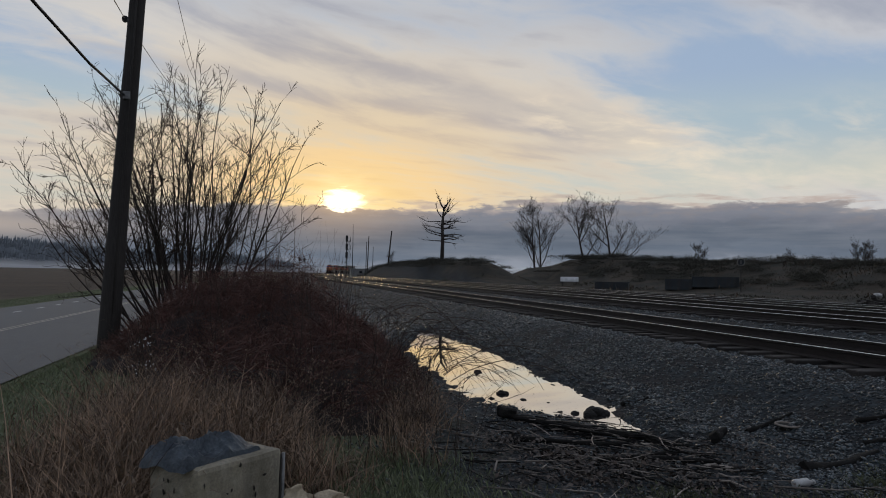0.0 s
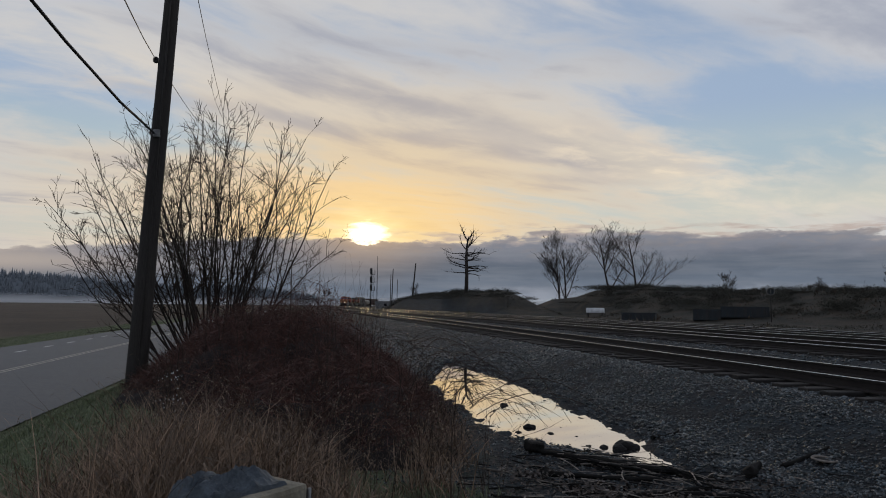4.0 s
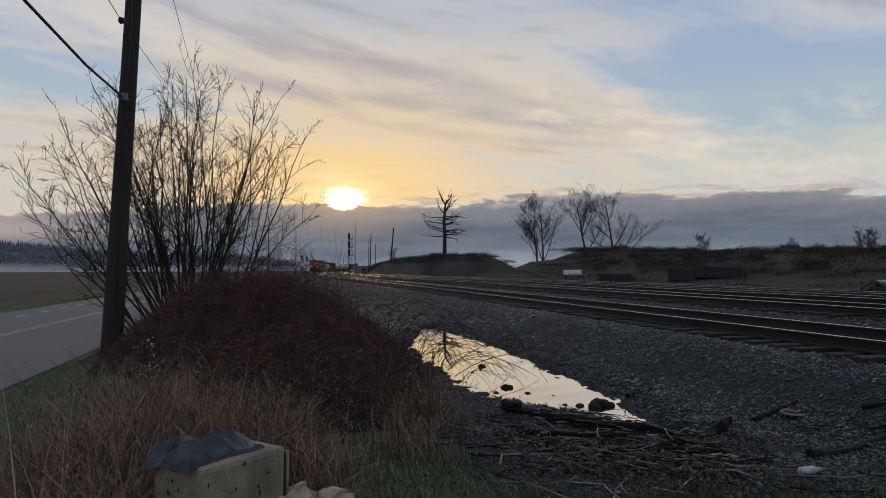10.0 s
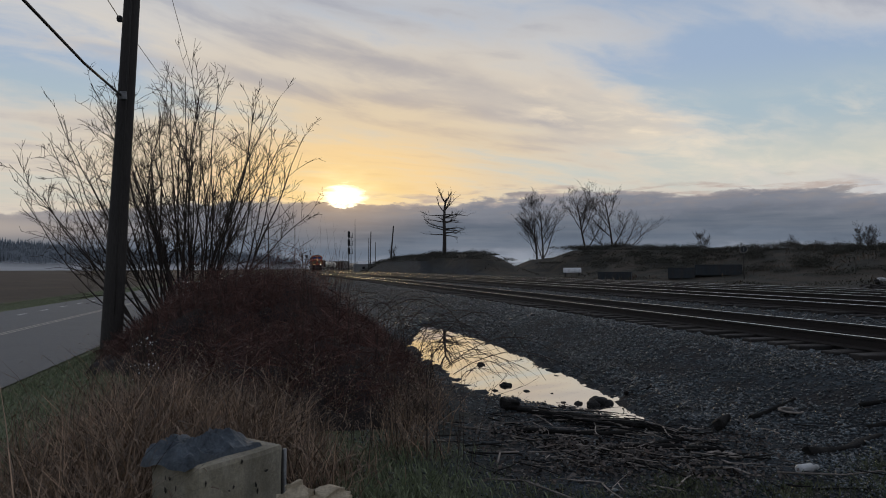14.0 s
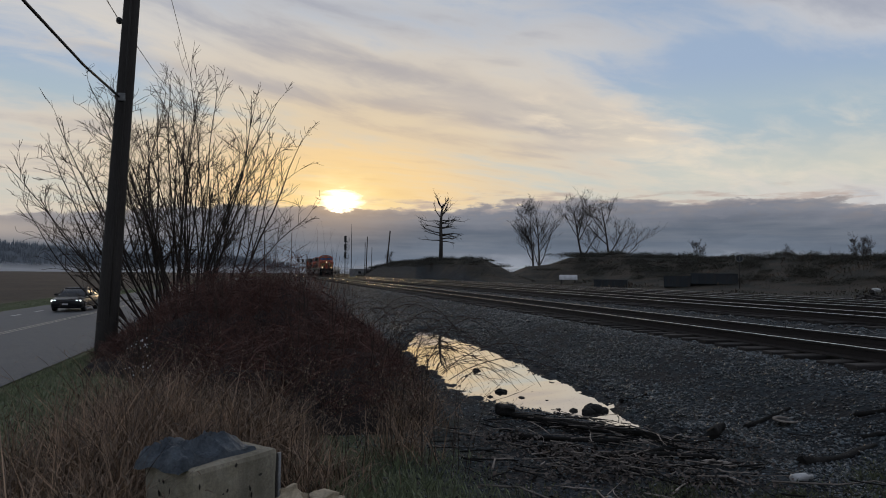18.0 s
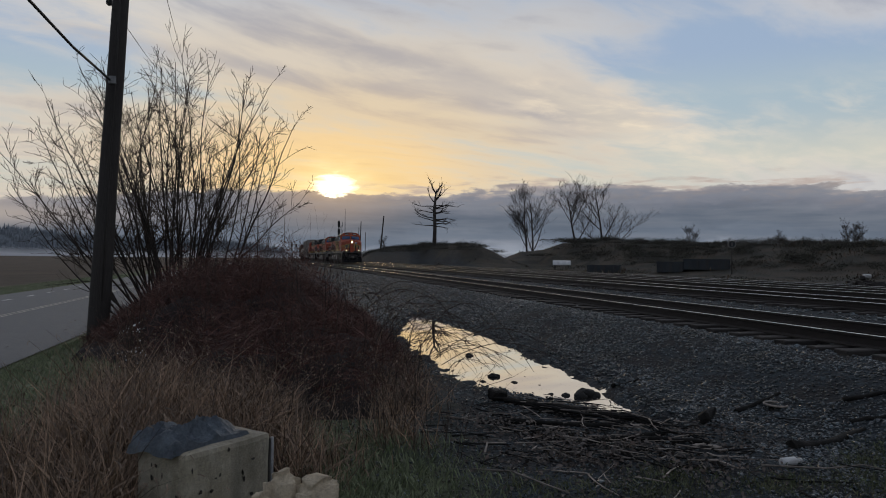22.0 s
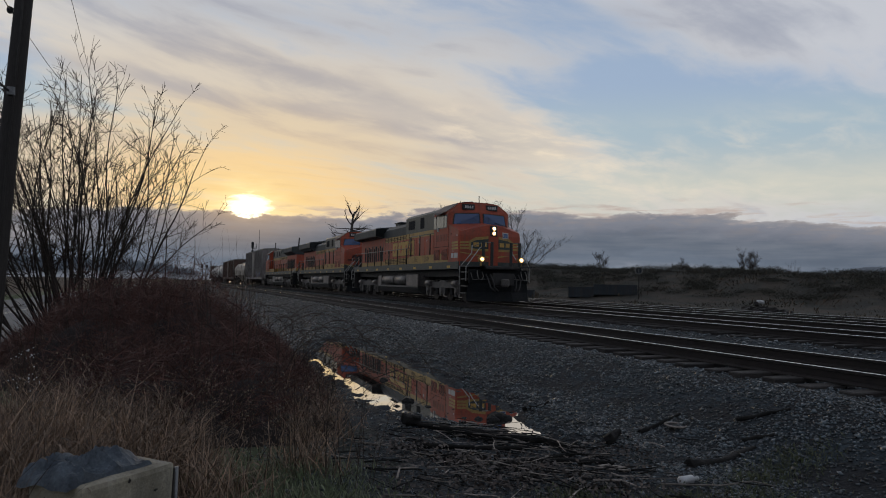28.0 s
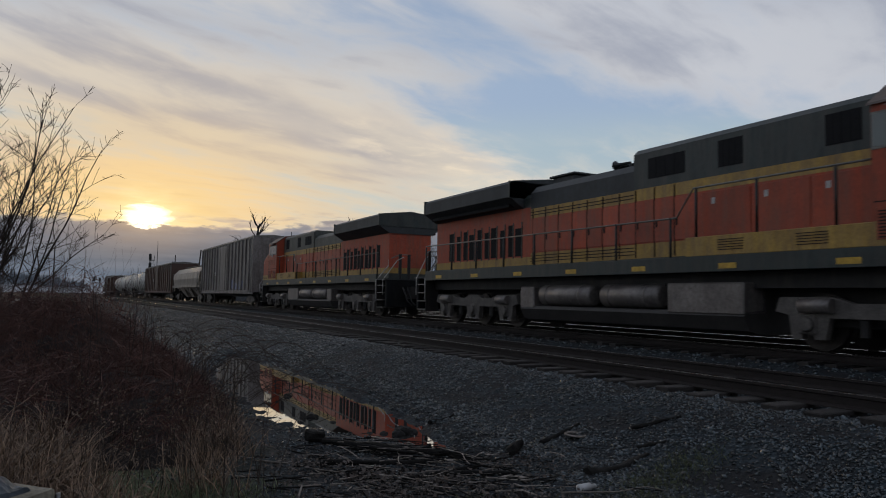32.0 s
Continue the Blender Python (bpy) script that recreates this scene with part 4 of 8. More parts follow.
    part("cab_roof", bm, ROOFDUST, cab, "sooty dust-covered cab roof")
    boxes("cab_lower_side", cab, YELLOW, [(-1.5, 1.5, U(2.5), U(4.42), 1.80, 2.20)])
    boxes("cab_skirt", cab, DKGREEN, [(-1.505, 1.505, U(1.26), U(4.42), 1.60, 1.80)])

    def prism(bm, rings, crown=None):
        vs = [[bm.verts.new(p) for p in r] for r in rings]
        n = len(vs[0])
        fs = []
        for a, c in zip(vs, vs[1:]):
            for i in range(n):
                fs.append(bm.faces.new((a[i], a[(i + 1) % n], c[(i + 1) % n], c[i])))
        fs.append(bm.faces.new(vs[0][::-1]))
        if crown:
            top = bm.verts.new(crown)
            fs += [bm.faces.new((vs[-1][i], vs[-1][(i + 1) % n], top)) for i in range(n)]
        else:
            fs.append(bm.faces.new(vs[-1]))
        bmesh.ops.recalc_face_normals(bm, faces=fs)
        return bm

    FRONT = 0.88

    def nose_plan(z, f=FRONT):
        return [(-1.5, U(2.55), z), (-1.5, U(1.30), z), (-1.44, U(1.22), z), (-0.2, U(f), z), (0.2, U(f), z), (1.44, U(1.22), z), (1.5, U(1.30), z), (1.5, U(2.55), z)]

    bm = bmesh.new()
    prism(bm, [nose_plan(2.05), nose_plan(2.95), [(-1.47, U(2.55), 3.54), (-1.47, U(1.34), 3.16), (-1.41, U(1.26), 3.13), (-0.22, U(0.95), 3.42), (0.22, U(0.95), 3.42), (1.41, U(1.26), 3.13), (1.47, U(1.34), 3.16), (1.47, U(2.55), 3.54)]], (0, U(2.2), 3.60))
    nose = part("nose", bm, ORANGE, root)
    bm = bmesh.new()
    prism(bm, [nose_plan(1.62), nose_plan(2.05)])
    part("nose_base", bm, ORANGE if older else DKGREEN, nose)
    scr_lo = [(-1.5, U(2.55)), (-1.38, U(2.43)), (0, U(2.15)), (1.38, U(2.43)), (1.5, U(2.55))]
    scr_hi = [(-1.5, U(2.57)), (-1.28, U(2.49)), (0, U(2.27)), (1.28, U(2.49)), (1.5, U(2.57))]
    bm = bmesh.new()
    prism(bm, [[(x, y, 3.30) for x, y in scr_lo], [(x, y, 4.10) for x, y in scr_hi], [(-1.02, U(2.58), 4.47), (-0.88, U(2.53), 4.47), (0, U(2.42), 4.53), (0.88, U(2.53), 4.47), (1.02, U(2.58), 4.47)]])
    part("cab_front", bm, ORANGE, cab)

    def front_plate(name, mat, parent, s, corners, off=0.006):
        """A thin plate on the nose's slanting front; corners as (distance from the middle, height)."""
        bm = bmesh.new()
        back_, fore = [], []
        for a_, z in corners:
            u = FRONT + (a_ - 0.2) / 1.24 * 0.34 + max(0.0, z - 2.95) * 0.12
            back_.append(bm.verts.new((s * a_, U(u), z)))
            fore.append(bm.verts.new((s * (a_ + 0.26 * off), U(u - 0.96 * off), z)))
        n = len(corners)
        fs = [bm.faces.new(fore)] + [bm.faces.new((back_[i], back_[(i + 1) % n], fore[(i + 1) % n], fore[i])) for i in range(n)]
        bmesh.ops.recalc_face_normals(bm, faces=fs)
        return part(name, bm, mat, parent)

    def screen(name, mat, parent, s, corners, off, label=""):
        """A pane on the cab's slanting front."""
        bm = bmesh.new()
        ring = []
        for a_, z in corners:
            k = (z - 3.30) / 0.8
            x = a_
            lo_y, hi_y = U(2.15 + 0.28 * a_ / 1.38), U(2.27 + 0.22 * a_ / 1.28)
            ring.append(bm.verts.new((s * (x + 0.2 * off), lo_y + (hi_y - lo_y) * k - off, z)))
        fc = bm.faces.new(ring)
        bmesh.ops.solidify(bm, geom=[fc], thickness=-0.01 if s < 0 else 0.01)
        bmesh.ops.recalc_face_normals(bm, faces=bm.faces[:])
        return part(name, bm, mat, parent, label)

    for s in (-1, 1):
        gasket = screen("screen_gasket", DARKPOST, cab, s, [(0.06, 3.52), (1.28, 3.48), (1.33, 3.54), (1.26, 3.98), (1.19, 4.03), (0.12, 4.06), (0.06, 4.00)], 0.010)
        screen("windscreen", CABGLASS, gasket, s, [(0.11, 3.56), (1.25, 3.52), (1.28, 3.57), (1.21, 3.95), (1.16, 3.99), (0.15, 4.02), (0.11, 3.98)], 0.024, "dark windscreen with a painted blue reflection")
        x = s * 1.503
        # side windows: a quarter light, a sliding pair and a fixed rear pane
        for u0, u1, split in ((2.70, 2.98, False), (3.08, 4.02, True), (4.12, 4.38, False)):
            fr = boxes("window_frame", cab, RAILPIPE, [(x - 0.012, x + 0.012, U(u0 - 0.03), U(u1 + 0.03), 3.36, 3.97)])
            halves = ((u0, (u0 + u1) / 2 - 0.02), ((u0 + u1) / 2 + 0.02, u1)) if split else ((u0, u1),)
            for p0, p1 in halves:
                boxes("pane", fr, SIDEGLASS, [(x + s * 0.014 - 0.004, x + s * 0.014 + 0.004, U(p0), U(p1), 3.40, 3.93)])
        bm = bmesh.new()
        ys = (U(2.95), U(4.08))
        vs = [bm.verts.new(p) for p in ((s * 1.5, ys[0], 4.09), (s * 1.5, ys[1], 4.09), (s * 1.76, ys[1], 3.98), (s * 1.76, ys[0], 3.98))]
        bm.faces.new(vs)
        bmesh.ops.solidify(bm, geom=bm.faces[:], thickness=0.02)
        part("sunshade", bm, DARKPOST, cab)
        boxes("mirror", cab, PALE, [(s * 1.58 - 0.03, s * 1.58 + 0.03, U(3.62), U(3.68), 3.22, 3.42)])
        # number on the cab side, as plain bars
        for k in range(4):
            boxes("number_bar", cab, NUMBERPAINT, [(s * 1.502 - 0.003, s * 1.502 + 0.003, U(2.62 + k * 0.37), U(2.62 + k * 0.37 + 0.25), 2.76, 3.08)])
        boxes("cab_seam", cab, SEAM, [(s * 1.502 - 0.002, s * 1.502 + 0.002, U(2.45), U(4.4), 2.50, 2.52)])
        boxes("door_seam", cab, SEAM, [(s * 1.502 - 0.002, s * 1.502 + 0.002, U(2.45), U(2.462), 2.06, 3.30), (s * 1.502 - 0.002, s * 1.502 + 0.002, U(4.04), U(4.052), 2.55, 3.30)])
        for u in (2.55, 3.58):
            lf = boxes("louvre_frame", cab, ORANGE, [(s * 1.506 - 0.006, s * 1.506 + 0.006, U(u), U(u + 0.78), 1.90, 2.42)], 0.004)
            for k in range(9):
                boxes("louvre", lf, SEAM, [(s * 1.513 - 0.006, s * 1.513 + 0.006, U(u + 0.04), U(u + 0.74), 1.93 + k * 0.052, 1.952 + k * 0.052)])
        if older:
            boxes("data_plate", cab, PALE, [(x - 0.003, x + 0.003, U(1.34), U(1.78), 1.96, 2.18), (x - 0.003, x + 0.003, U(1.84), U(2.10), 1.96, 2.18)])
            boxes("builder_plate", cab, PALE, [(x - 0.003, x + 0.003, U(1.86), U(1.92), 2.24, 2.30)])
        else:
            boxes("side_band", cab, YELLOW, [(x - 0.003, x + 0.003, U(1.30), U(2.5), 1.82, 2.12)])
            boxes("band_line", cab, SEAM, [(s * 1.508 - 0.002, s * 1.508 + 0.002, U(1.30), U(2.3), z, z + 0.02) for z in (1.91, 2.00)])
        boxes("side_lamp", cab, SEAM, [(x - 0.01, x + 0.01, U(2.08), U(2.18), 3.02, 3.06)])
        boxes("decal", cab, PALE, [(x - 0.002, x + 0.002, U(1.40), U(1.47), 2.92, 2.98)])
    bm = bmesh.new()
    tube(bm, [(-0.85, U(2.52), 4.46), (-0.85, U(2.5), 4.54), (-0.35, U(2.42), 4.58), (-0.35, U(2.44), 4.5)], 0.014, 5)
    part("roof_grab", bm, DARKPOST, cab)
    bm = bmesh.new()
    tube(bm, [(0.15, U(1.2), 3.46), (0.15, U(1.15), 3.52), (0.75, U(1.15), 3.42), (0.75, U(1.2), 3.36)], 0.014, 5)
    part("nose_grab", bm, DARKPOST, nose)
    # door in the nose with a small framed window
    door = front_plate("nose_door", PANEL, nose, 1, [(0.34, 2.08), (0.92, 2.08), (0.92, 3.14), (0.34, 3.22)], 0.012)
    wf = front_plate("window_frame", PALE, door, 1, [(0.46, 2.84), (0.78, 2.84), (0.78, 3.10), (0.46, 3.12)], 0.020)
    front_plate("pane", CABGLASS, wf, 1, [(0.50, 2.88), (0.74, 2.88), (0.74, 3.06), (0.50, 3.08)], 0.028)
    # number boards, roof boxes, horns, exhaust
    for s in (-1, 1):
        nb = boxes("number_board", cab, DARKPOST, [tuple(sorted((s * 0.28, s * 0.86))) + (U(2.36), U(2.56), 4.20, 4.46)], 0.01)
        boxes("number_bar", nb, PALE, [tuple(sorted((s * (0.36 + k * 0.11), s * (0.44 + k * 0.11)))) + (U(2.352), U(2.359), 4.27, 4.39) for k in range(4)])
    boxes("roof_box", root, ROOFGREY, [(-0.45, 0.45, U(3.1), U(4.2), 4.56, 4.64)], 0.03)
    bm = bmesh.new()
    box(bm, -0.44, 0.44, U(13.30), U(14.30), 4.08, 4.40, 0.03)
    box(bm, -0.50, 0.50, U(13.22), U(14.38), 4.40, 4.46, 0.015)
    part("exhaust_outlet", bm, ROOFGREY, root, "square sooty exhaust stack")
    for k, (dx, l) in enumerate(((-0.22, 0.55), (0.0, 0.7), (0.22, 0.5))):
        bm = bmesh.new()
        tube(bm, [(dx, U(11.3), 4.42), (dx, U(11.3 + l * 0.8), 4.42), (dx, U(11.3 + l), 4.42)], [0.03, 0.05, 0.13], 10)
        tube(bm, [(dx, U(11.3), 4.1), (dx, U(11.3), 4.44)], 0.03, 6)
        part("horn", bm, DARKPOST, root)
    for x, y, h in ((0.2, 3.0, 0.35), (-0.3, 4.1, 0.2)):
        bm = bmesh.new()
        tube(bm, [(x, U(y), 4.5), (x, U(y), 4.6 + h)], 0.02, 5)
        part("antenna", bm, DARKPOST, root)
    # front: lamps, plow, platform rails, coupler, hoses
    lampmat = HEADLAMP if lit else LAMPDEAD
    plate = boxes("headlamp_plate", nose, DARKPOST, [(-0.17, 0.17, U(FRONT - 0.02), U(FRONT + 0.06), 2.92, 3.38)], 0.02)
    for z in (3.26, 3.05):
        bm = bmesh.new()
        tube(bm, [(0, U(FRONT - 0.05), z), (0, U(FRONT + 0.05), z)], [0.105, 0.11], 16)
        hl = part("headlamp_housing", bm, RAILPIPE, plate)
        bm = bmesh.new()
        tube(bm, [(0, U(FRONT - 0.07), z), (0, U(FRONT - 0.051), z)], [0.06, 0.085], 16)
        lens = part("headlamp", bm, lampmat, root)
        if lit:
            bm = bmesh.new()
            tube(bm, [(0, U(FRONT - 0.078), z), (0, U(FRONT - 0.0705), z)], [0.022, 0.036], 12)
            part("bulb", bm, HEADCORE, lens)
    for s in (-1, 1):
        bm = bmesh.new()
        tube(bm, [(s * 0.92, U(0.0), 1.88), (s * 0.92, U(0.2), 1.88)], [0.13, 0.13], 14)
        box(bm, s * 0.92 - 0.03, s * 0.92 + 0.03, U(0.05), U(0.15), 1.6, 1.8)
        d = part("ditch_light", bm, YELLOW if older else DARKPOST, root)
        bm = bmesh.new()
        tube(bm, [(s * 0.92, U(-0.025), 1.88), (s * 0.92, U(-0.005), 1.88)], [0.06, 0.095], 14)
        lens = part("lens", bm, lampmat, d)
        if lit:
            bm = bmesh.new()
            tube(bm, [(s * 0.92, U(-0.034), 1.88), (s * 0.92, U(-0.0255), 1.88)], [0.022, 0.036], 12)
            part("bulb", bm, HEADCORE, root)
        for u, end in ((0.05, -1), (21.35, 1)):
            for x in (0.45, 0.85):
                boxes("end_post", root, DARKPOST, [(s * x - 0.065, s * x + 0.065, U(u) - 0.03, U(u) + 0.03, 1.6, 2.62)], 0.012)
            bm = bmesh.new()
            tube(bm, [(s * 0.45, U(u), 2.6), (s * 0.85, U(u), 2.6), (s * 1.15, U(u + 0.25 * -end), 2.45)], 0.02, 6)
            part("end_rail", bm, RAILPIPE, root)
    bm = bmesh.new()
    prism(bm, [[(-1.46, U(0.34), 0.12), (-0.45, U(-0.22), 0.12), (0.45, U(-0.22), 0.12), (1.46, U(0.34), 0.12), (1.36, U(0.46), 0.12), (-1.36, U(0.46), 0.12)],
               [(-1.44, U(0.40), 0.50), (-0.45, U(-0.02), 0.50), (0.45, U(-0.02), 0.50), (1.44, U(0.40), 0.50), (1.34, U(0.48), 0.50), (-1.34, U(0.48), 0.50)],
               [(-1.38, U(0.36), 0.88), (-0.42, U(-0.06), 0.88), (0.42, U(-0.06), 0.88), (1.38, U(0.36), 0.88), (1.30, U(0.48), 0.88), (-1.30, U(0.48), 0.88)]])
    part("snow_plow", bm, PILOT, root)
    boxes("pilot", root, PILOT, [(-1.38, 1.38, U(0.26), U(0.42), 0.86, 1.46)], 0.02)
    boxes("anticlimber", root, SOOT, [(-0.80, 0.80, U(-0.10), U(0.26), 1.46, 1.60)], 0.03)
    boxes("drawbar_pocket", root, SOOT, [(-0.30, 0.30, U(-0.05), U(0.26), 0.70, 1.08)], 0.02)
    bm = bmesh.new()
    tube(bm, [(-1.36, U(0.16), 1.30), (-1.30, U(0.10), 1.02), (-0.30, U(-0.02), 1.06), (0.30, U(-0.02), 1.06), (1.30, U(0.10), 1.02), (1.36, U(0.16), 1.30)], 0.014, 6)
    part("cut_lever", bm, RAILPIPE, root)
    for x in (-1.05, 1.0):
        bm = bmesh.new()
        tube(bm, [(x, U(0.2), 1.40), (x - 0.06, U(0.02), 1.22), (x - 0.02, U(-0.02), 1.04), (x + 0.16, U(0.0), 1.02), (x + 0.24, U(0.08), 1.18), (x + 0.22, U(0.22), 1.38)], 0.022, 7)
        part("cable_loop", bm, RAILPIPE, root, "pale looped jumper cable")
    boxes("rear_pilot", root, PILOT, [(-1.4, 1.4, U(21.1), U(21.3), 0.45, 1.58)], 0.02)
    for u, s in ((-0.25, -1), (21.65, 1)):
        bm = bmesh.new()
        box(bm, -0.12, 0.12, U(u) - 0.3, U(u) + 0.3, 0.78, 1.02, 0.04)
        box(bm, -0.20, 0.08, U(u) + s * 0.22 - 0.16, U(u) + s * 0.22 + 0.16, 0.74, 1.06, 0.05)
        part("coupler", bm, CASTING, root)
        for x in (-0.75, -0.55, 0.55, 0.75):
            bm = bmesh.new()
            tube(bm, [(x, U(u) - s * 0.2, 1.25), (x, U(u) + s * 0.05, 1.0), (x * 0.9, U(u) + s * 0.12, 0.7), (x * 0.7, U(u) + s * 0.25, 0.55)], 0.03, 6)
            part("air_hose", bm, SOOT, root)
    if older:
        # plain yellow shapes where the big lettering is, and stripes round the nose
        for s in (-1, 1):
            for k, (u, w) in enumerate(((11.95, 0.95), (10.7, 1.05), (9.75, 0.80), (8.75, 0.80))):
                x = s * (1.042 if u < 10.2 else 1.002)
                pl = boxes("letter_outline", root, SEAM, [(x - 0.002, x + 0.002, U(u - 0.02), U(u + w + 0.02), 2.32, 3.14)])
                boxes("letter_shape", pl, LETTER, [(x + s * 0.004 - 0.002, x + s * 0.004 + 0.002, U(u), U(u + w), 2.34, 3.12)])
                boxes("letter_slot", pl, PANEL, [(x + s * 0.008 - 0.002, x + s * 0.008 + 0.002, U(u + w * 0.42), U(u + w * 0.62), 2.52, 2.94)])
            for z in (2.34, 2.47, 2.60):
                boxes("side_stripe", nose, YELLOW, [(s * 1.503 - 0.003, s * 1.503 + 0.003, U(1.30), U(2.05), z, z + 0.085)])
                front_plate("nose_stripe", YELLOW, nose, s, [(1.05, z + 0.02 * (z - 2.3)), (1.44, z), (1.44, z + 0.085), (1.05, z + 0.085)])
            emblem = front_plate("herald_rim", YELLOW, nose, s, [(0.24, 2.26), (0.80, 2.26), (1.06, 2.32), (1.06, 2.70), (0.80, 2.86), (0.24, 2.92)], 0.010)
            centre = front_plate("herald_field", DKGREEN, emblem, s, [(0.24, 2.36), (0.76, 2.36), (0.98, 2.40), (0.98, 2.64), (0.76, 2.74), (0.24, 2.80)], 0.016)
            for k in range(2):
                front_plate("herald_bar", LETTER, centre, s, [(0.30 + k * 0.34, 2.46), (0.54 + k * 0.34, 2.46), (0.54 + k * 0.34, 2.64), (0.30 + k * 0.34, 2.64)], 0.020)
            front_plate("nose_line", YELLOW, nose, s, [(0.22, 1.98), (1.44, 2.18), (1.44, 2.23), (0.22, 2.04)])
            front_plate("nose_foot", DKGREEN, nose, s, [(0.22, 1.64), (1.43, 1.64), (1.43, 1.80), (0.22, 1.80)])
    else:
        for s in (-1, 1):
            for k in range(2):
                front_plate("nose_emblem", SEAM, nose, s, [(0.32 + k * 0.36, 2.54), (0.62 + k * 0.36, 2.52), (0.56 + k * 0.36, 2.74), (0.28 + k * 0.36, 2.76)], 0.008)
                front_plate("emblem_slot", ORANGE, nose, s, [(0.40 + k * 0.36, 2.59), (0.52 + k * 0.36, 2.59), (0.50 + k * 0.36, 2.63), (0.38 + k * 0.36, 2.64)], 0.012)
            front_plate("emblem_swoosh", SEAM, nose, s, [(0.24, 2.41), (0.70, 2.36), (1.28, 2.36), (1.24, 2.45), (0.70, 2.46), (0.24, 2.45)], 0.008)
            front_plate("nose_line", YELLOW, nose, s, [(0.2, 1.80), (0.8, 1.90), (1.44, 2.05), (1.44, 2.13), (0.8, 1.97), (0.2, 1.86)], 0.008)
    six_wheel_truck(root, U(3.85))
    six_wheel_truck(root, U(17.4))
    return root


def four_wheel_truck(root, yc):
    bm = bmesh.new()
    box(bm, -1.0, 1.0, yc - 0.2, yc + 0.2, 0.42, 0.72, 0.03)
    t = part("truck", bm, SOOT, root)
    for ax in (-0.88, 0.88):
        for s in (-1, 1):
            shared("wheel", WHEEL_ME, t, Matrix.Translation((s * 0.76, yc + ax, 0.46)) @ pose(0, 0, 0, 0, 0, 0 if s < 0 else 180) @ Matrix.Diagonal((1, 0.86, 0.86, 1)))
        bm = bmesh.new()
        tube(bm, [(-0.7, yc + ax, 0.46), (0.7, yc + ax, 0.46)], 0.08, 8)
        part("axle", bm, SOOT, t)
    for s in (-1, 1):
        bm = bmesh.new()
        prof = [(-1.15, 0.56), (-1.0, 0.66), (-0.45, 0.78), (0.45, 0.78), (1.0, 0.66), (1.15, 0.56), (1.1, 0.38), (0.72, 0.40), (0.42, 0.22), (-0.42, 0.22), (-0.72, 0.40), (-1.1, 0.38)]
        extrude_profile(bm, [(yc + a, z) for a, z in prof], s * 0.98, s * 1.10, axis="x")
        part("side_frame", bm, CASTING, t)
        shared("coil_spring", SPRING_ME, t, pose(s * 1.06, yc, 0.28))
    return t


def ladder(root, x, y, z0, z1, along="y"):
    bm = bmesh.new()
    for d in (-0.2, 0.2):
        tube(bm, [(x, y + d, z0), (x, y + d, z1)], 0.018, 5)
    z = z0 + 0.15
    while z < z1:
        tube(bm, [(x, y - 0.2, z), (x, y + 0.2, z)], 0.014, 5)
        z += 0.32
    return part("ladder", bm, RAILPIPE, root)


BOXGREY = material("weathered_boxcar_grey", (0.22, 0.20, 0.185), 0.5, var=0.3, scale=0.9, bump=0.08, color2=(0.13, 0.11, 0.10), stain=0.8, stain_color=(0.055, 0.035, 0.025))
BOXBROWN = material("oxide_brown_paint", (0.085, 0.040, 0.026), 0.55, var=0.3, scale=0.9, bump=0.08, color2=(0.055, 0.030, 0.022), stain=0.5)
HOPPERTAN = material("pale_hopper_paint", (0.36, 0.31, 0.26), 0.5, var=0.25, scale=0.9, bump=0.06, color2=(0.24, 0.20, 0.16), stain=0.6)
TANKWHITE = material("dull_white_tank", (0.55, 0.53, 0.50), 0.4, var=0.25, scale=0.9, bump=0.05, color2=(0.38, 0.35, 0.32), stain=0.6)
GRAFFITI = material("sprayed_blue_paint", (0.10, 0.16, 0.34), 0.5, var=0.4, scale=2.5, bump=0.02, color2=(0.30, 0.26, 0.24))


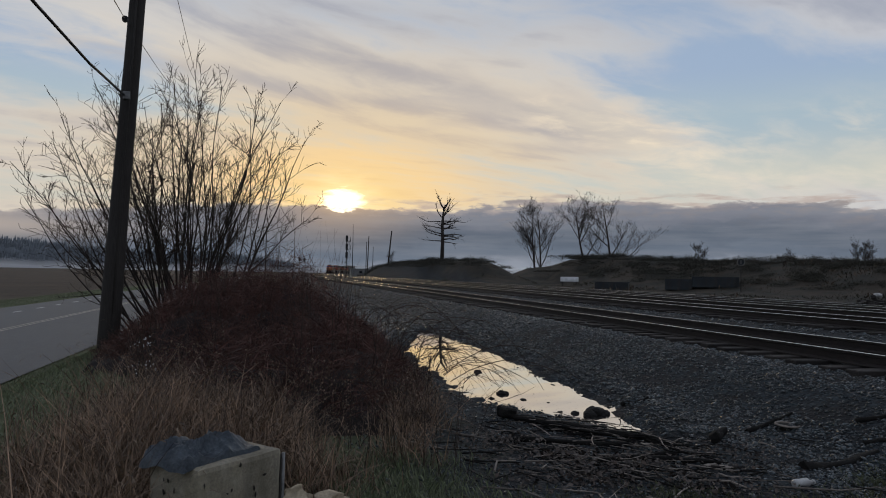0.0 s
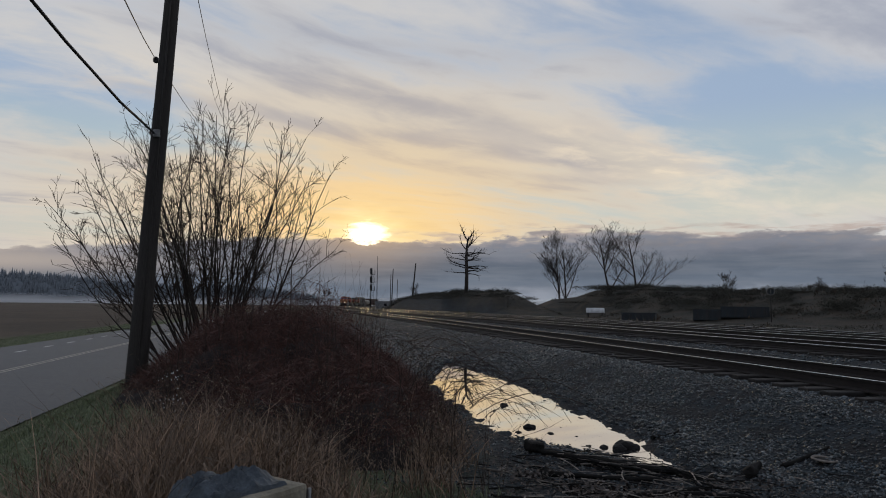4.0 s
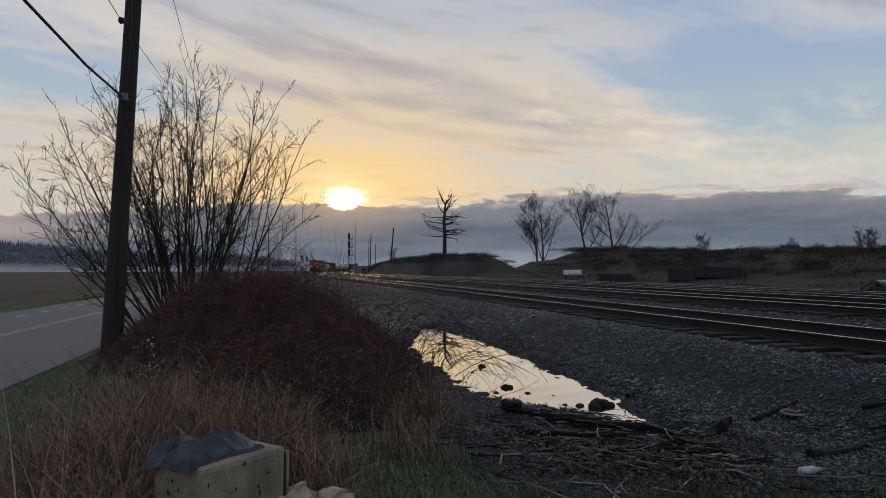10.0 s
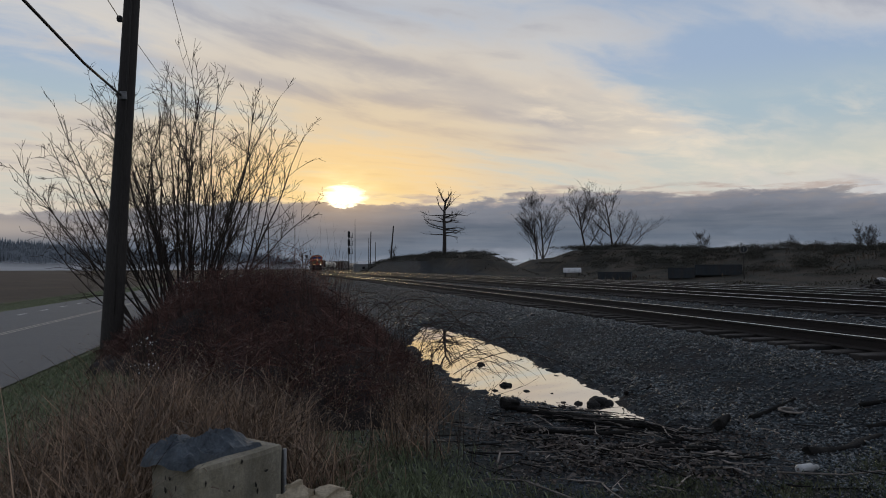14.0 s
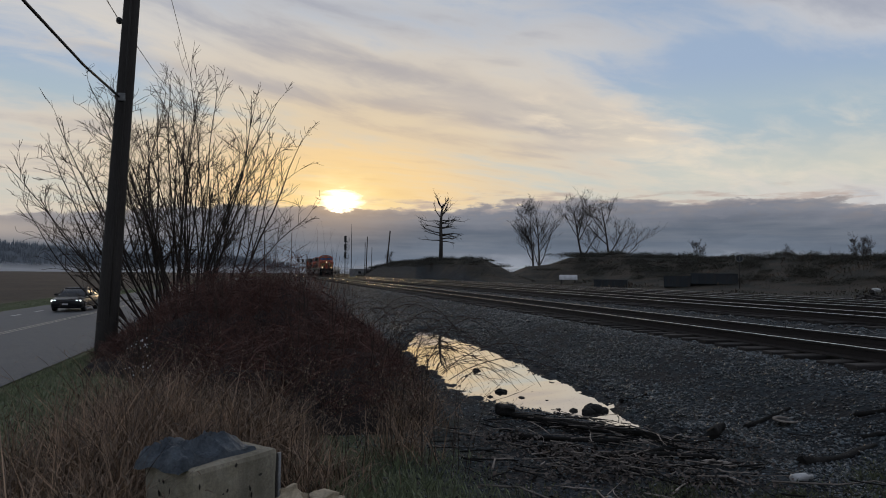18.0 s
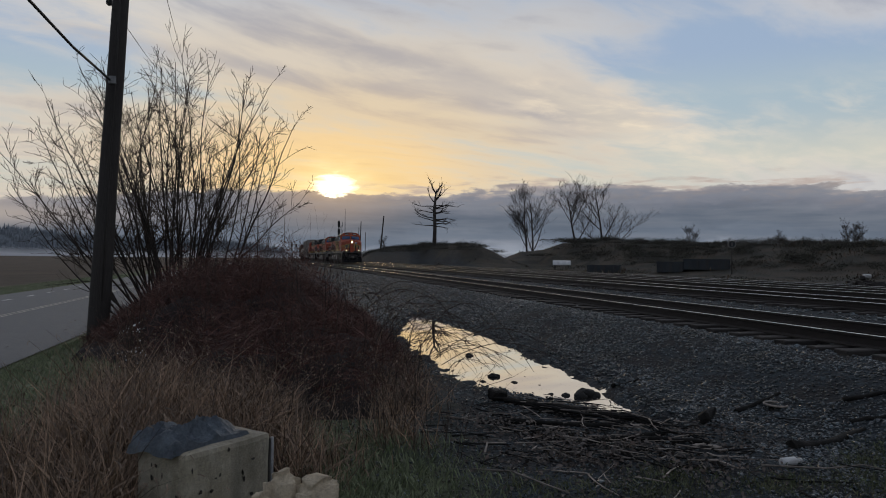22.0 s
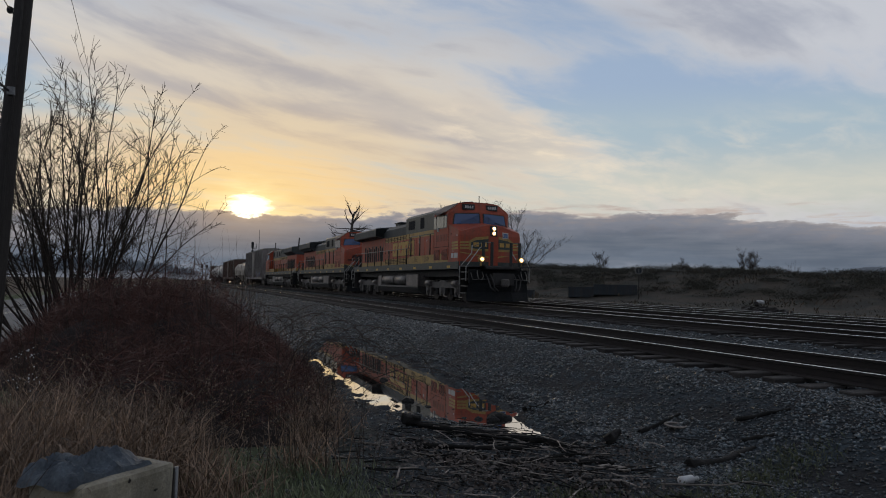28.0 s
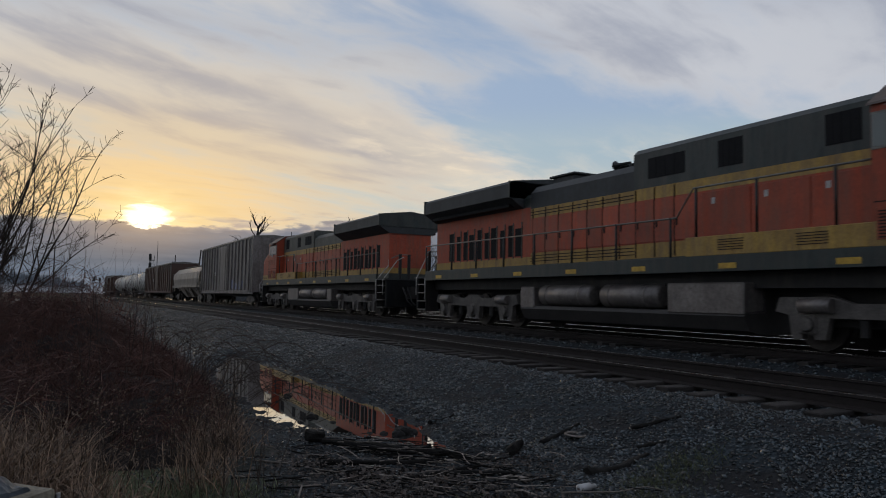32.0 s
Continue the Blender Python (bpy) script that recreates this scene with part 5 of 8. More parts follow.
def boxcar(label, length, height, paint, ribs, tags=False):
    root = thing("boxcar", label, "freight car", group="freight cars of the train")
    h = length / 2 - 0.55
    boxes("body", root, paint, [(-1.42, 1.42, -h, h, 1.05, height - 0.22)])
    bm = bmesh.new()
    extrude_profile(bm, [(-1.50, height - 0.22), (1.50, height - 0.22), (1.50, height - 0.12), (0, height), (-1.50, height - 0.12)], -h - 0.04, h + 0.04)
    roof = part("roof", bm, RAILPIPE, root, "galvanised ribbed roof")
    for k in range(int(length / 1.2)):
        y = -h + 0.5 + k * (2 * h - 1) / max(1, int(length / 1.2) - 1)
        bm = bmesh.new()
        extrude_profile(bm, [(-1.50, height - 0.12), (0, height), (1.50, height - 0.12), (1.50, height - 0.08), (0, height + 0.05), (-1.50, height - 0.08)], y - 0.04, y + 0.04)
        part("roof_rib", bm, RAILPIPE, roof)
    boxes("side_sill", root, paint, [(-1.50, -1.40, -h, h, 0.92, 1.18), (1.40, 1.50, -h, h, 0.92, 1.18)], 0.01)
    boxes("centre_sill", root, SOOT, [(-0.35, 0.35, -h - 0.3, h + 0.3, 0.70, 1.05)])
    for s in (-1, 1):
        for k in range(ribs):
            y = -h + 0.06 + k * (2 * h - 0.12) / (ribs - 1)
            if abs(y) < 1.5 and not tags:
                continue
            boxes("side_post", root, paint, [tuple(sorted((s * 1.42, s * 1.52))) + (y - 0.06, y + 0.06, 1.05, height - 0.24)], 0.012)
        d = boxes("door", root, paint, [tuple(sorted((s * 1.42, s * 1.55))) + (-1.5, 1.5, 1.15, height - 0.35)], 0.02)
        for y in (-1.1, 1.1):
            bm = bmesh.new()
            tube(bm, [(s * 1.58, y, 1.2), (s * 1.58, y, height - 0.5)], 0.022, 6)
            part("lock_rod", bm, RAILPIPE, d)
        for y in (-h + 0.35, h - 0.35):
            ladder(root, s * 1.56, y, 1.0, height - 0.3 if y < 0 else 2.2)
        if tags:
            for k, (y, w, z0, z1) in enumerate(((-6.6, 0.9, 1.3, 1.9), (-5.4, 1.3, 1.25, 1.75), (-3.8, 1.1, 1.3, 2.0))):
                boxes("sprayed_tag", root, GRAFFITI, [(s * 1.424 - 0.003, s * 1.424 + 0.003, y, y + w, z0, z1)])
        boxes("data_panel", root, PALE, [(s * 1.424 - 0.002, s * 1.424 + 0.002, 3.2, 4.2, 2.6, 2.72), (s * 1.424 - 0.002, s * 1.424 + 0.002, 3.2, 3.9, 2.45, 2.55)])
    for y in (-h - 0.45, h + 0.45):
        boxes("coupler", root, CASTING, [(-0.12, 0.12, y - 0.2, y + 0.2, 0.76, 1.0)], 0.03)
    four_wheel_truck(root, -length / 2 + 2.6)
    four_wheel_truck(root, length / 2 - 2.6)
    return root


def hopper(label, length):
    root = thing("covered_hopper", label, "freight car", group="freight cars of the train")
    h = length / 2 - 0.6
    bm = bmesh.new()
    prof = [(-1.45, 1.7), (-1.54, 2.4), (-1.46, 3.0), (-0.9, 3.55), (0, 3.72), (0.9, 3.55), (1.46, 3.0), (1.54, 2.4), (1.45, 1.7), (0.8, 1.2), (-0.8, 1.2)]
    extrude_profile(bm, prof, -h + 1.1, h - 1.1)
    part("body", bm, HOPPERTAN, root)
    for s in (-1, 1):
        bm = bmesh.new()
        vs0 = [bm.verts.new((x, s * (h - 1.1), z)) for x, z in prof]
        vs1 = [bm.verts.new((x * 0.96, s * (h - 0.3 if z > 2.3 else h - 1.4 + 0.4 * z), z if z > 2.3 else 2.0 + (z - 1.2) * 0.4)) for x, z in prof]
        fs = [bm.faces.new((vs0[i], vs0[(i + 1) % 11], vs1[(i + 1) % 11], vs1[i])) for i in range(11)] + [bm.faces.new(vs1)]
        bmesh.ops.recalc_face_normals(bm, faces=fs)
        part("end_slope", bm, HOPPERTAN, root)
        boxes("side_sill", root, HOPPERTAN, [tuple(sorted((s * 1.40, s * 1.52))) + (-h, h, 1.50, 1.72)], 0.01)
        for k in range(5):
            y = -h + 1.4 + k * (2 * h - 2.8) / 4
            boxes("side_post", root, HOPPERTAN, [tuple(sorted((s * 1.40, s * 1.50))) + (y - 0.05, y + 0.05, 1.1, 1.6)])
        ladder(root, s * 1.55, h - 0.7, 1.2, 3.1)
        ladder(root, s * 1.55, -h + 0.7, 1.2, 3.1)
    for k in range(3):
        y = (-1 + k) * (2 * h - 4) / 3.2
        bm = bmesh.new()
        vs0 = [bm.verts.new(p) for p in ((-1.3, y - 1.9, 1.65), (1.3, y - 1.9, 1.65), (1.3, y + 1.9, 1.65), (-1.3, y + 1.9, 1.65))]
        vs1 = [bm.verts.new(p) for p in ((-0.5, y - 0.5, 0.5), (0.5, y - 0.5, 0.5), (0.5, y + 0.5, 0.5), (-0.5, y + 0.5, 0.5))]
        fs = [bm.faces.new((vs0[i], vs0[(i + 1) % 4], vs1[(i + 1) % 4], vs1[i])) for i in range(4)] + [bm.faces.new(vs1)]
        bmesh.ops.recalc_face_normals(bm, faces=fs)
        part("discharge_bay", bm, HOPPERTAN, root)
    boxes("roof_walk", root, RAILPIPE, [(-0.3, 0.3, -h + 0.8, h - 0.8, 3.78, 3.82)])
    boxes("centre_sill", root, SOOT, [(-0.3, 0.3, -h - 0.5, h + 0.5, 0.75, 1.1), (-1.4, 1.4, -h, -h + 0.2, 1.0, 1.8), (-1.4, 1.4, h - 0.2, h, 1.0, 1.8)])
    four_wheel_truck(root, -length / 2 + 2.2)
    four_wheel_truck(root, length / 2 - 2.2)
    return root


def tank_car(label, length, paint):
    root = thing("tank_car", label, "freight car", group="freight cars of the train")
    h = length / 2 - 0.8
    bm = bmesh.new()
    ys = [-h, -h + 0.12, -h + 0.5, 0, h - 0.5, h - 0.12, h]
    tube(bm, [(0, y, 2.62) for y in ys], [0.7, 1.15, 1.5, 1.5, 1.5, 1.15, 0.7], 28)
    shell = part("shell", bm, paint, root)
    for k in range(5):
        y = -h + 1.5 + k * (2 * h - 3) / 4
        bm = bmesh.new()
        tube(bm, [(0, y - 0.04, 2.62), (0, y + 0.04, 2.62)], [1.525, 1.525], 28)
        part("shell_band", bm, paint, shell)
    bm = bmesh.new()
    tube(bm, [(0, 0, 4.05), (0, 0, 4.4), (0, 0, 4.46)], [0.5, 0.5, 0.3], 16)
    part("dome", bm, paint, root)
    boxes("top_platform", root, RAILPIPE, [(-1.3, 1.3, -1.1, 1.1, 4.05, 4.09)])
    for s in (-1, 1):
        bm = bmesh.new()
        tube(bm, [(s * 1.28, -1.1, 4.1), (s * 1.28, -1.1, 4.75), (s * 1.28, 1.1, 4.75), (s * 1.28, 1.1, 4.1)], 0.02, 6)
        part("platform_rail", bm, RAILPIPE, root)
        ladder(root, s * 1.54, 0, 1.0, 4.1)
        boxes("side_walk", root, SOOT, [tuple(sorted((s * 1.1, s * 1.5))) + (-h, h, 1.02, 1.10)])
    boxes("centre_sill", root, SOOT, [(-0.4, 0.4, -h - 0.7, h + 0.7, 0.75, 1.15), (-1.2, 1.2, -h + 0.5, -h + 1.3, 0.9, 1.7), (-1.2, 1.2, h - 1.3, h - 0.5, 0.9, 1.7)])
    four_wheel_truck(root, -length / 2 + 2.1)
    four_wheel_truck(root, length / 2 - 2.1)
    return root


# the front lamps' way along the track by time
TRAIN_KEYS = ((0.0, 384.0), (25.0, 65.2), (25.5, 58.9), (28.0, 27.0), (29.5, 9.27), (31.5, -14.25), (32.0, -20.15))


def front_at(t):
    for a, c in zip(TRAIN_KEYS, TRAIN_KEYS[1:]):
        if t <= c[0]:
            return a[1] + (c[1] - a[1]) * (t - a[0]) / (c[0] - a[0])
    return TRAIN_KEYS[-1][1]


def on_track(y, x=TRAIN_X):
    return Vector((x + bend(y), y, RAIL_TRAIN))


def roll_rows(offset, half, turned=False):
    """Poses of a vehicle whose middle trails the train's front lamps by offset; its nose points to -y."""
    rows = []
    for i in range(65):
        t = i * 0.5
        s = front_at(t) + offset
        a, c = on_track(s - half), on_track(s + half)
        d = a - c
        rows.append((t, pose(*((a + c) / 2), 0, 0, math.degrees(math.atan2(d.y, d.x)) + (270 if turned else 90))))
    return rows


MOVERS = []
loco_a = locomotive("orange freight locomotive with yellow bands and lit headlamps", True, True)
loco_b = locomotive("orange freight locomotive with a black nose emblem", False, False)
loco_c = locomotive("dusty orange freight locomotive with a faded grey hood", False, False, True)
MOVERS += [(loco_a, roll_rows(10.75, 6.8)), (loco_b, roll_rows(33.05, 6.8)), (loco_c, roll_rows(56.9, 6.8, True))]
back = 68.9
CARS = [(boxcar("tall grey ribbed boxcar with blue spray paint", 20.8, 5.1, BOXGREY, 18, True), 20.8), (hopper("pale tan covered hopper car", 17.6), 17.6), (boxcar("tall dark brown boxcar with smooth sides", 26.0, 4.6, BOXBROWN, 16), 26.0),
        (tank_car("dull white tank car with a top platform", 18.6, TANKWHITE), 18.6)]
for src, length in ((3, 18.6), (3, 18.6), (2, 26.0), (0, 20.8), (1, 17.6), (3, 18.6)):
    CARS.append((copy_thing(CARS[src][0], pose(0, 0, 0)), length))
for ob, length in CARS:
    MOVERS.append((ob, roll_rows(back + length / 2, length / 2 - 2.4)))
    back += length

# ---- plants, made in quantity ----
def bulk(name, base_v, base_f, places, mat, parent=None, label="", category="", kind="stuff", smooth=False):
    """Many small copies of one shape as a single mesh. places: arrays of 3x3 turn-and-size and offsets."""
    A, T = places
    n, nv = len(T), len(base_v)
    bv = np.asarray(base_v, dtype=np.float64)
    if bv.ndim == 2:
        V = np.einsum("nij,vj->nvi", A, bv) + T[:, None, :]
    else:
        V = np.einsum("nij,nvj->nvi", A, bv) + T[:, None, :]
        nv = bv.shape[1]
    k = len(base_f[0])
    F = (np.asarray(base_f)[None] + (np.arange(n) * nv)[:, None, None]).reshape(-1, k)
    me = bpy.data.meshes.new(name)
    me.vertices.add(n * nv)
    me.vertices.foreach_set("co", V.reshape(-1))
    me.loops.add(F.size)
    me.loops.foreach_set("vertex_index", F.reshape(-1).astype(np.int32))
    me.polygons.add(len(F))
    me.polygons.foreach_set("loop_start", (np.arange(len(F)) * k).astype(np.int32))
    me.update(calc_edges=True)
    me.validate()
    me.materials.append(mat)
    if smooth:
        me.shade_smooth()
    ob = new(name, me)
    if parent:
        ob.parent = parent
    return tagged(ob, label, category, kind=kind)


def turns(rs, n, sx, sy, sz, tilt=0.0):
    """Random upright turns with sizes (arrays) and a lean of up to tilt radians."""
    a = rs.uniform(0, 2 * np.pi, n)
    t = rs.uniform(-tilt, tilt, n)
    p = rs.uniform(-tilt, tilt, n)
    ca, sa, ct, st, cp, sp = np.cos(a), np.sin(a), np.cos(t), np.sin(t), np.cos(p), np.sin(p)
    Z, O = np.zeros(n), np.ones(n)
    Rz = np.array([[ca, -sa, Z], [sa, ca, Z], [Z, Z, O]]).transpose(2, 0, 1)
    Rx = np.array([[O, Z, Z], [Z, ct, -st], [Z, st, ct]]).transpose(2, 0, 1)
    Ry = np.array([[cp, Z, sp], [Z, O, Z], [-sp, Z, cp]]).transpose(2, 0, 1)
    S = np.zeros((n, 3, 3))
    S[:, 0, 0], S[:, 1, 1], S[:, 2, 2] = sx, sy, sz
    return Rx @ Ry @ Rz @ S


def on_ground(xy, lift=0.0):
    return np.array([(x, y, ground_z(x, y) + lift) for x, y in xy])


BARK = material("dark_bark", (0.030, 0.022, 0.017), 0.85, var=0.3, scale=12, bump=0.3, color2=(0.018, 0.014, 0.012))
TWIG = material("brown_twigs", (0.042, 0.027, 0.018), 0.8, var=0.2, scale=10, bump=0.0, color2=(0.028, 0.018, 0.013))
BRAMBLE = material("red_brown_bramble", (0.112, 0.048, 0.036), 0.75, var=0.2, scale=4, bump=0.0, color2=(0.056, 0.027, 0.021), island=0.5)
BRUSH_CORE = material("shaded_brush_core", (0.014, 0.008, 0.006), 0.95, var=0.4, scale=3, bump=0.6, bump_scale=18)
STRAW = material("dry_straw", (0.29, 0.190, 0.122), 0.7, var=0.2, scale=4, bump=0.0, color2=(0.095, 0.064, 0.043), island=0.75)
SEED = material("dry_seed_heads", (0.17, 0.120, 0.082), 0.75, var=0.2, scale=6, bump=0.0, color2=(0.12, 0.085, 0.060), island=0.5)
TURF = material("short_green_grass", (0.175, 0.19, 0.115), 0.7, var=0.2, scale=4, bump=0.0, color2=(0.10, 0.13, 0.06), island=0.5)
FARTREE = material("bare_far_trees", (0.055, 0.045, 0.040), 0.85, var=0.2, scale=1, bump=0.0)


def limb(bm, rng, p, d, length, r, depth, sides, twist=0.25, up=0.15, spread=0.75, kids=(3, 6), seg=6, taper=0.25, tips=None, rmin=0.0):
    """A crooked branch that forks into smaller ones."""
    p, d = Vector(p), Vector(d).normalized()
    pts, rad = [p.copy()], [r]
    n = max(2, seg)
    for i in range(n):
        j = Vector((rng.uniform(-1, 1), rng.uniform(-1, 1), rng.uniform(-0.7, 0.7)))
        d = (d + j * twist * (0.5 + i / n) + Vector((0, 0, up))).normalized()
        p = p + d * (length / n)
        pts.append(p.copy())
        rad.append(max(rmin, r * (1 - (1 - taper) * (i + 1) / n)))
    tube(bm, pts, rad, sides, cap=False)
    if depth > 0:
        k = rng.randint(*kids)
        for q in range(k):
            f = rng.uniform(0.25, 0.98)
            i = min(n - 1, int(f * n))
            base = pts[i].lerp(pts[i + 1], f * n - i)
            axis = (pts[i + 1] - pts[i]).normalized()
            side = Vector((rng.uniform(-1, 1), rng.uniform(-1, 1), rng.uniform(-0.2, 0.8))).normalized()
            nd = (axis + side * spread).normalized()
            limb(bm if tips is None else tips, rng, base, nd, length * rng.uniform(0.30, 0.55), rad[i] * 0.55, depth - 1, max(3, sides - 1), twist * 1.3, up * 0.6, spread, (max(2, kids[0] - 3), max(3, kids[1] - 3)), max(4, seg - 1), taper, None, rmin)


def big_shrub():
    """Long bare stems that fan out from one clump, forking late into short crooked twigs."""
    rng = random.Random(5)
    root = thing("bare_shrub", "tall leafless many-stemmed shrub with tangled twigs", "shrub")
    crown = bmesh.new()

    def crooked(bm, p, d, length, r0, r1, n, kink, rise, sides):
        pts, rad, way = [p.copy()], [r0], d.normalized()
        for i in range(n):
            way = (way + Vector((rng.uniform(-1, 1), rng.uniform(-1, 1), rng.uniform(-1, 1))) * kink + Vector((0, 0, rise))).normalized()
            p = p + way * (length / n)
            pts.append(p.copy())
            rad.append(r0 + (r1 - r0) * (i + 1) / n)
        tube(bm, pts, rad, sides, cap=False)
        return pts, rad

    def fork(pts, rad, lo, count, length, level):
        n = len(pts) - 1
        for q in range(count):
            f = (lo + (1 - lo) * rng.random() ** 0.8) * n
            i = min(n - 1, int(f))
            p = pts[i].lerp(pts[i + 1], f - i)
            along = (pts[i + 1] - pts[i]).normalized()
            side = Vector((rng.uniform(-1, 1), rng.uniform(-0.7, 0.7), rng.uniform(-0.5, 0.7))).normalized()
            ln = length * rng.uniform(0.5, 1.15) * (1.15 - 0.5 * f / n)
            tw, tr = crooked(crown, p, along * 0.8 + side * rng.uniform(0.5, 0.95), ln, max(0.0050, rad[i] * 0.55), 0.0036, 4 if level else 6, 0.22, 0.02, 3)
            if level:
                fork(tw, tr, 0.2, rng.randint(3, 6), ln * 0.45, level - 1)

    for i in range(64):
        fan = -58 + 86 * (i + rng.uniform(-0.5, 1.5)) / 64 if i % 2 else rng.gauss(-5, 15)
        fan = max(-58.0, min(28.0, fan))
        bx, by = -1.75 + fan * 0.020 + rng.uniform(-0.30, 0.30), 15.9 + rng.uniform(-0.7, 0.7)
        length = rng.uniform(3.3, 5.7) * (0.84 if fan < -32 else 0.90 if fan > 18 else 1.04)
        bm = bmesh.new()
        stem, rad = crooked(bm, Vector((bx, by, ground_z(bx, by) - 0.1)), Vector((math.tan(radians(fan * 0.85)), rng.uniform(-0.25, 0.25), 1.0)), length, rng.uniform(0.017, 0.031), 0.0065, 13, 0.095, 0.020 if fan < -25 else 0.0, 5)
        part("stem", bm, BARK, root)
        fork(stem, rad, 0.26, rng.randint(11, 16), 1.15, 1)
    part("crown", crown, TWIG, root, kind="stuff")


big_shrub()


def thicket_top(x, y):
    """Height of the bramble mass over the ground, in uneven humps."""
    h = 1.22 * math.exp(-((x + 0.62) / 1.22) ** 4 - ((y - 14.4) / 4.4) ** 4)
    h += 0.50 * math.exp(-((x - 0.35) / 1.25) ** 4 - ((y - 10.4) / 3.1) ** 4)
    h += 0.55 * math.exp(-((x - 1.10) / 1.02) ** 4 - ((y - 13.6) / 4.8) ** 4)
    h += 0.42 * math.exp(-((x + 1.95) / 0.75) ** 4 - ((y - 13.0) / 2.6) ** 4) + 0.30 * math.exp(-((x - 0.1) / 1.5) ** 4 - ((y - 8.4) / 1.5) ** 4)
    return h * (0.86 + 0.34 * noise.noise((x * 1.0, y * 0.7, 5.0)) + 0.26 * noise.noise((x * 3.1, y * 2.3, 9.0)))


def thicket():
    rng = random.Random(11)
    rs = np.random.RandomState(11)
    root = thing("bramble_thicket", "dense dark red-brown winter bramble thicket", "brush", kind="stuff")
    # near-black inner mound: shade between the canes is put into its colour
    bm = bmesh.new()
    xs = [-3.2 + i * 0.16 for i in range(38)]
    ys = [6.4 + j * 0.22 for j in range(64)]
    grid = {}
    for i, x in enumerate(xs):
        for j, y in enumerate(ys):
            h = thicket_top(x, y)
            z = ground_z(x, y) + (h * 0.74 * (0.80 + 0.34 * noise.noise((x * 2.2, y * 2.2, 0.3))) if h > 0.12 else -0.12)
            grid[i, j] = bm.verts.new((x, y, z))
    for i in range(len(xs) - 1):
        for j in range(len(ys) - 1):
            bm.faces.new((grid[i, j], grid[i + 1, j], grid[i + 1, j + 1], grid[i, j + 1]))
    part("undergrowth", bm, BRUSH_CORE, root, smooth=True, kind="stuff")
    # canes: short arcs, thick on the ground and leaning every way
    pts = []
    while len(pts) < 30000:
        x, y = rs.uniform(-3.2, 2.7), rs.uniform(6.3, 20.0)
        if thicket_top(x, y) > 0.12 + rs.uniform(0, 0.2):
            pts.append((x, y))
    n = len(pts)
    hh = np.array([thicket_top(x, y) for x, y in pts])
    base = on_ground(pts)
    L = hh * rs.uniform(0.55, 1.20, n) * np.where(rs.rand(n) < 0.03, 1.35, 1.0)
    bend_ = rs.uniform(0.1, 0.9, n)
    V = []
    sway = [rs.uniform(-0.04, 0.04, n) * (k > 0) for k in range(4)]
    for k in range(4):
        t = k / 3.0
        r = 0.0032 * (1 - 0.6 * t)
        for q in range(3):
            a = 2 * math.pi * q / 3
            V.append(np.stack([bend_ * t * t * 0.6 + r * math.cos(a) + 0 * L, sway[k] + r * math.sin(a), L * (t * (1 - 0.20 * bend_ * t))], 1))
    V = np.stack(V, 1)
    F = [(k * 3 + q, k * 3 + (q + 1) % 3, (k + 1) * 3 + (q + 1) % 3, (k + 1) * 3 + q) for k in range(3) for q in range(3)]
    bulk("canes", V, F, (turns(rs, n, 1, 1, 1, 0.36), base), BRAMBLE, root)
    # loose twigs through the mass
    pts = []
    while len(pts) < 22000:
        x, y = rs.uniform(-3.2, 2.7), rs.uniform(6.3, 20.0)
        h = thicket_top(x, y)
        if h > 0.2:
            pts.append((x, y, ground_z(x, y) + h * rs.uniform(0.3, 1.08)))
    n = len(pts)
    tv = [(-0.17, 0, 0), (0.0, 0.004, 0.004), (0.17, 0, 0.0), (0.0, -0.002, -0.003)]
    bulk("loose_twigs", tv, [(0, 1, 2, 3)], (turns(rs, n, rs.uniform(0.5, 1.5, n), 1, 1, 0.9), np.array(pts)), BRAMBLE, root)
    # long arching canes at the edge and over the water
    for i in range(46):
        y = rng.uniform(8.2, 16.5) if i < 26 else rng.uniform(9.0, 13.6)
        x = rng.uniform(1.0, 2.2) if i < 26 else rng.uniform(1.9, 2.7)
        bm = bmesh.new()
        reach, h = (rng.uniform(0.7, 2.0), rng.uniform(0.5, 1.25)) if i < 26 else (rng.uniform(0.5, 1.5), rng.uniform(0.25, 0.8))
        dy = rng.uniform(-1.4, 0.9)
        z0 = ground_z(x, y)
        ptsc = []
        for k in range(9):
            t = k / 8
            ptsc.append((x + reach * t, y + dy * t + 0.05 * math.sin(7 * t + i), z0 + 0.05 + h * math.sin(math.pi * min(1.0, 0.10 + t * rng.uniform(0.80, 0.84))) ** 0.8 * (1 - 0.25 * t)))
        tube(bm, ptsc, [0.0040 * (1 - 0.75 * k / 8) + 0.0015 for k in range(9)], 4, cap=False)
        for q in range(rng.randint(2, 5)):
            f = rng.randint(2, 7)
            p = Vector(ptsc[f])
            limb(bm, rng, p, (rng.uniform(0.2, 1), rng.uniform(-1, 0.6), rng.uniform(-0.6, 0.4)), rng.uniform(0.2, 0.6), 0.004, 0, 3, 0.2, -0.08, 0.6, (1, 2), 4, 0.4)
        part("arching_cane", bm, TWIG, root)
    # thin dark stalks standing up out of the edge
    for i in range(70):
        x, y = rng.uniform(-2.0, 2.1), rng.uniform(8.0, 14.5)
        bm = bmesh.new()
        limb(bm, rng, (x, y, ground_z(x, y) + 0.2), (rng.uniform(-0.2, 0.2), rng.uniform(-0.2, 0.2), 1), thicket_top(x, y) + rng.uniform(0.2, 0.6), 0.006, 1, 4, 0.1, 0.05, 0.6, (2, 4), 6, 0.3)
        part("stalk", bm, TWIG, root)


thicket()


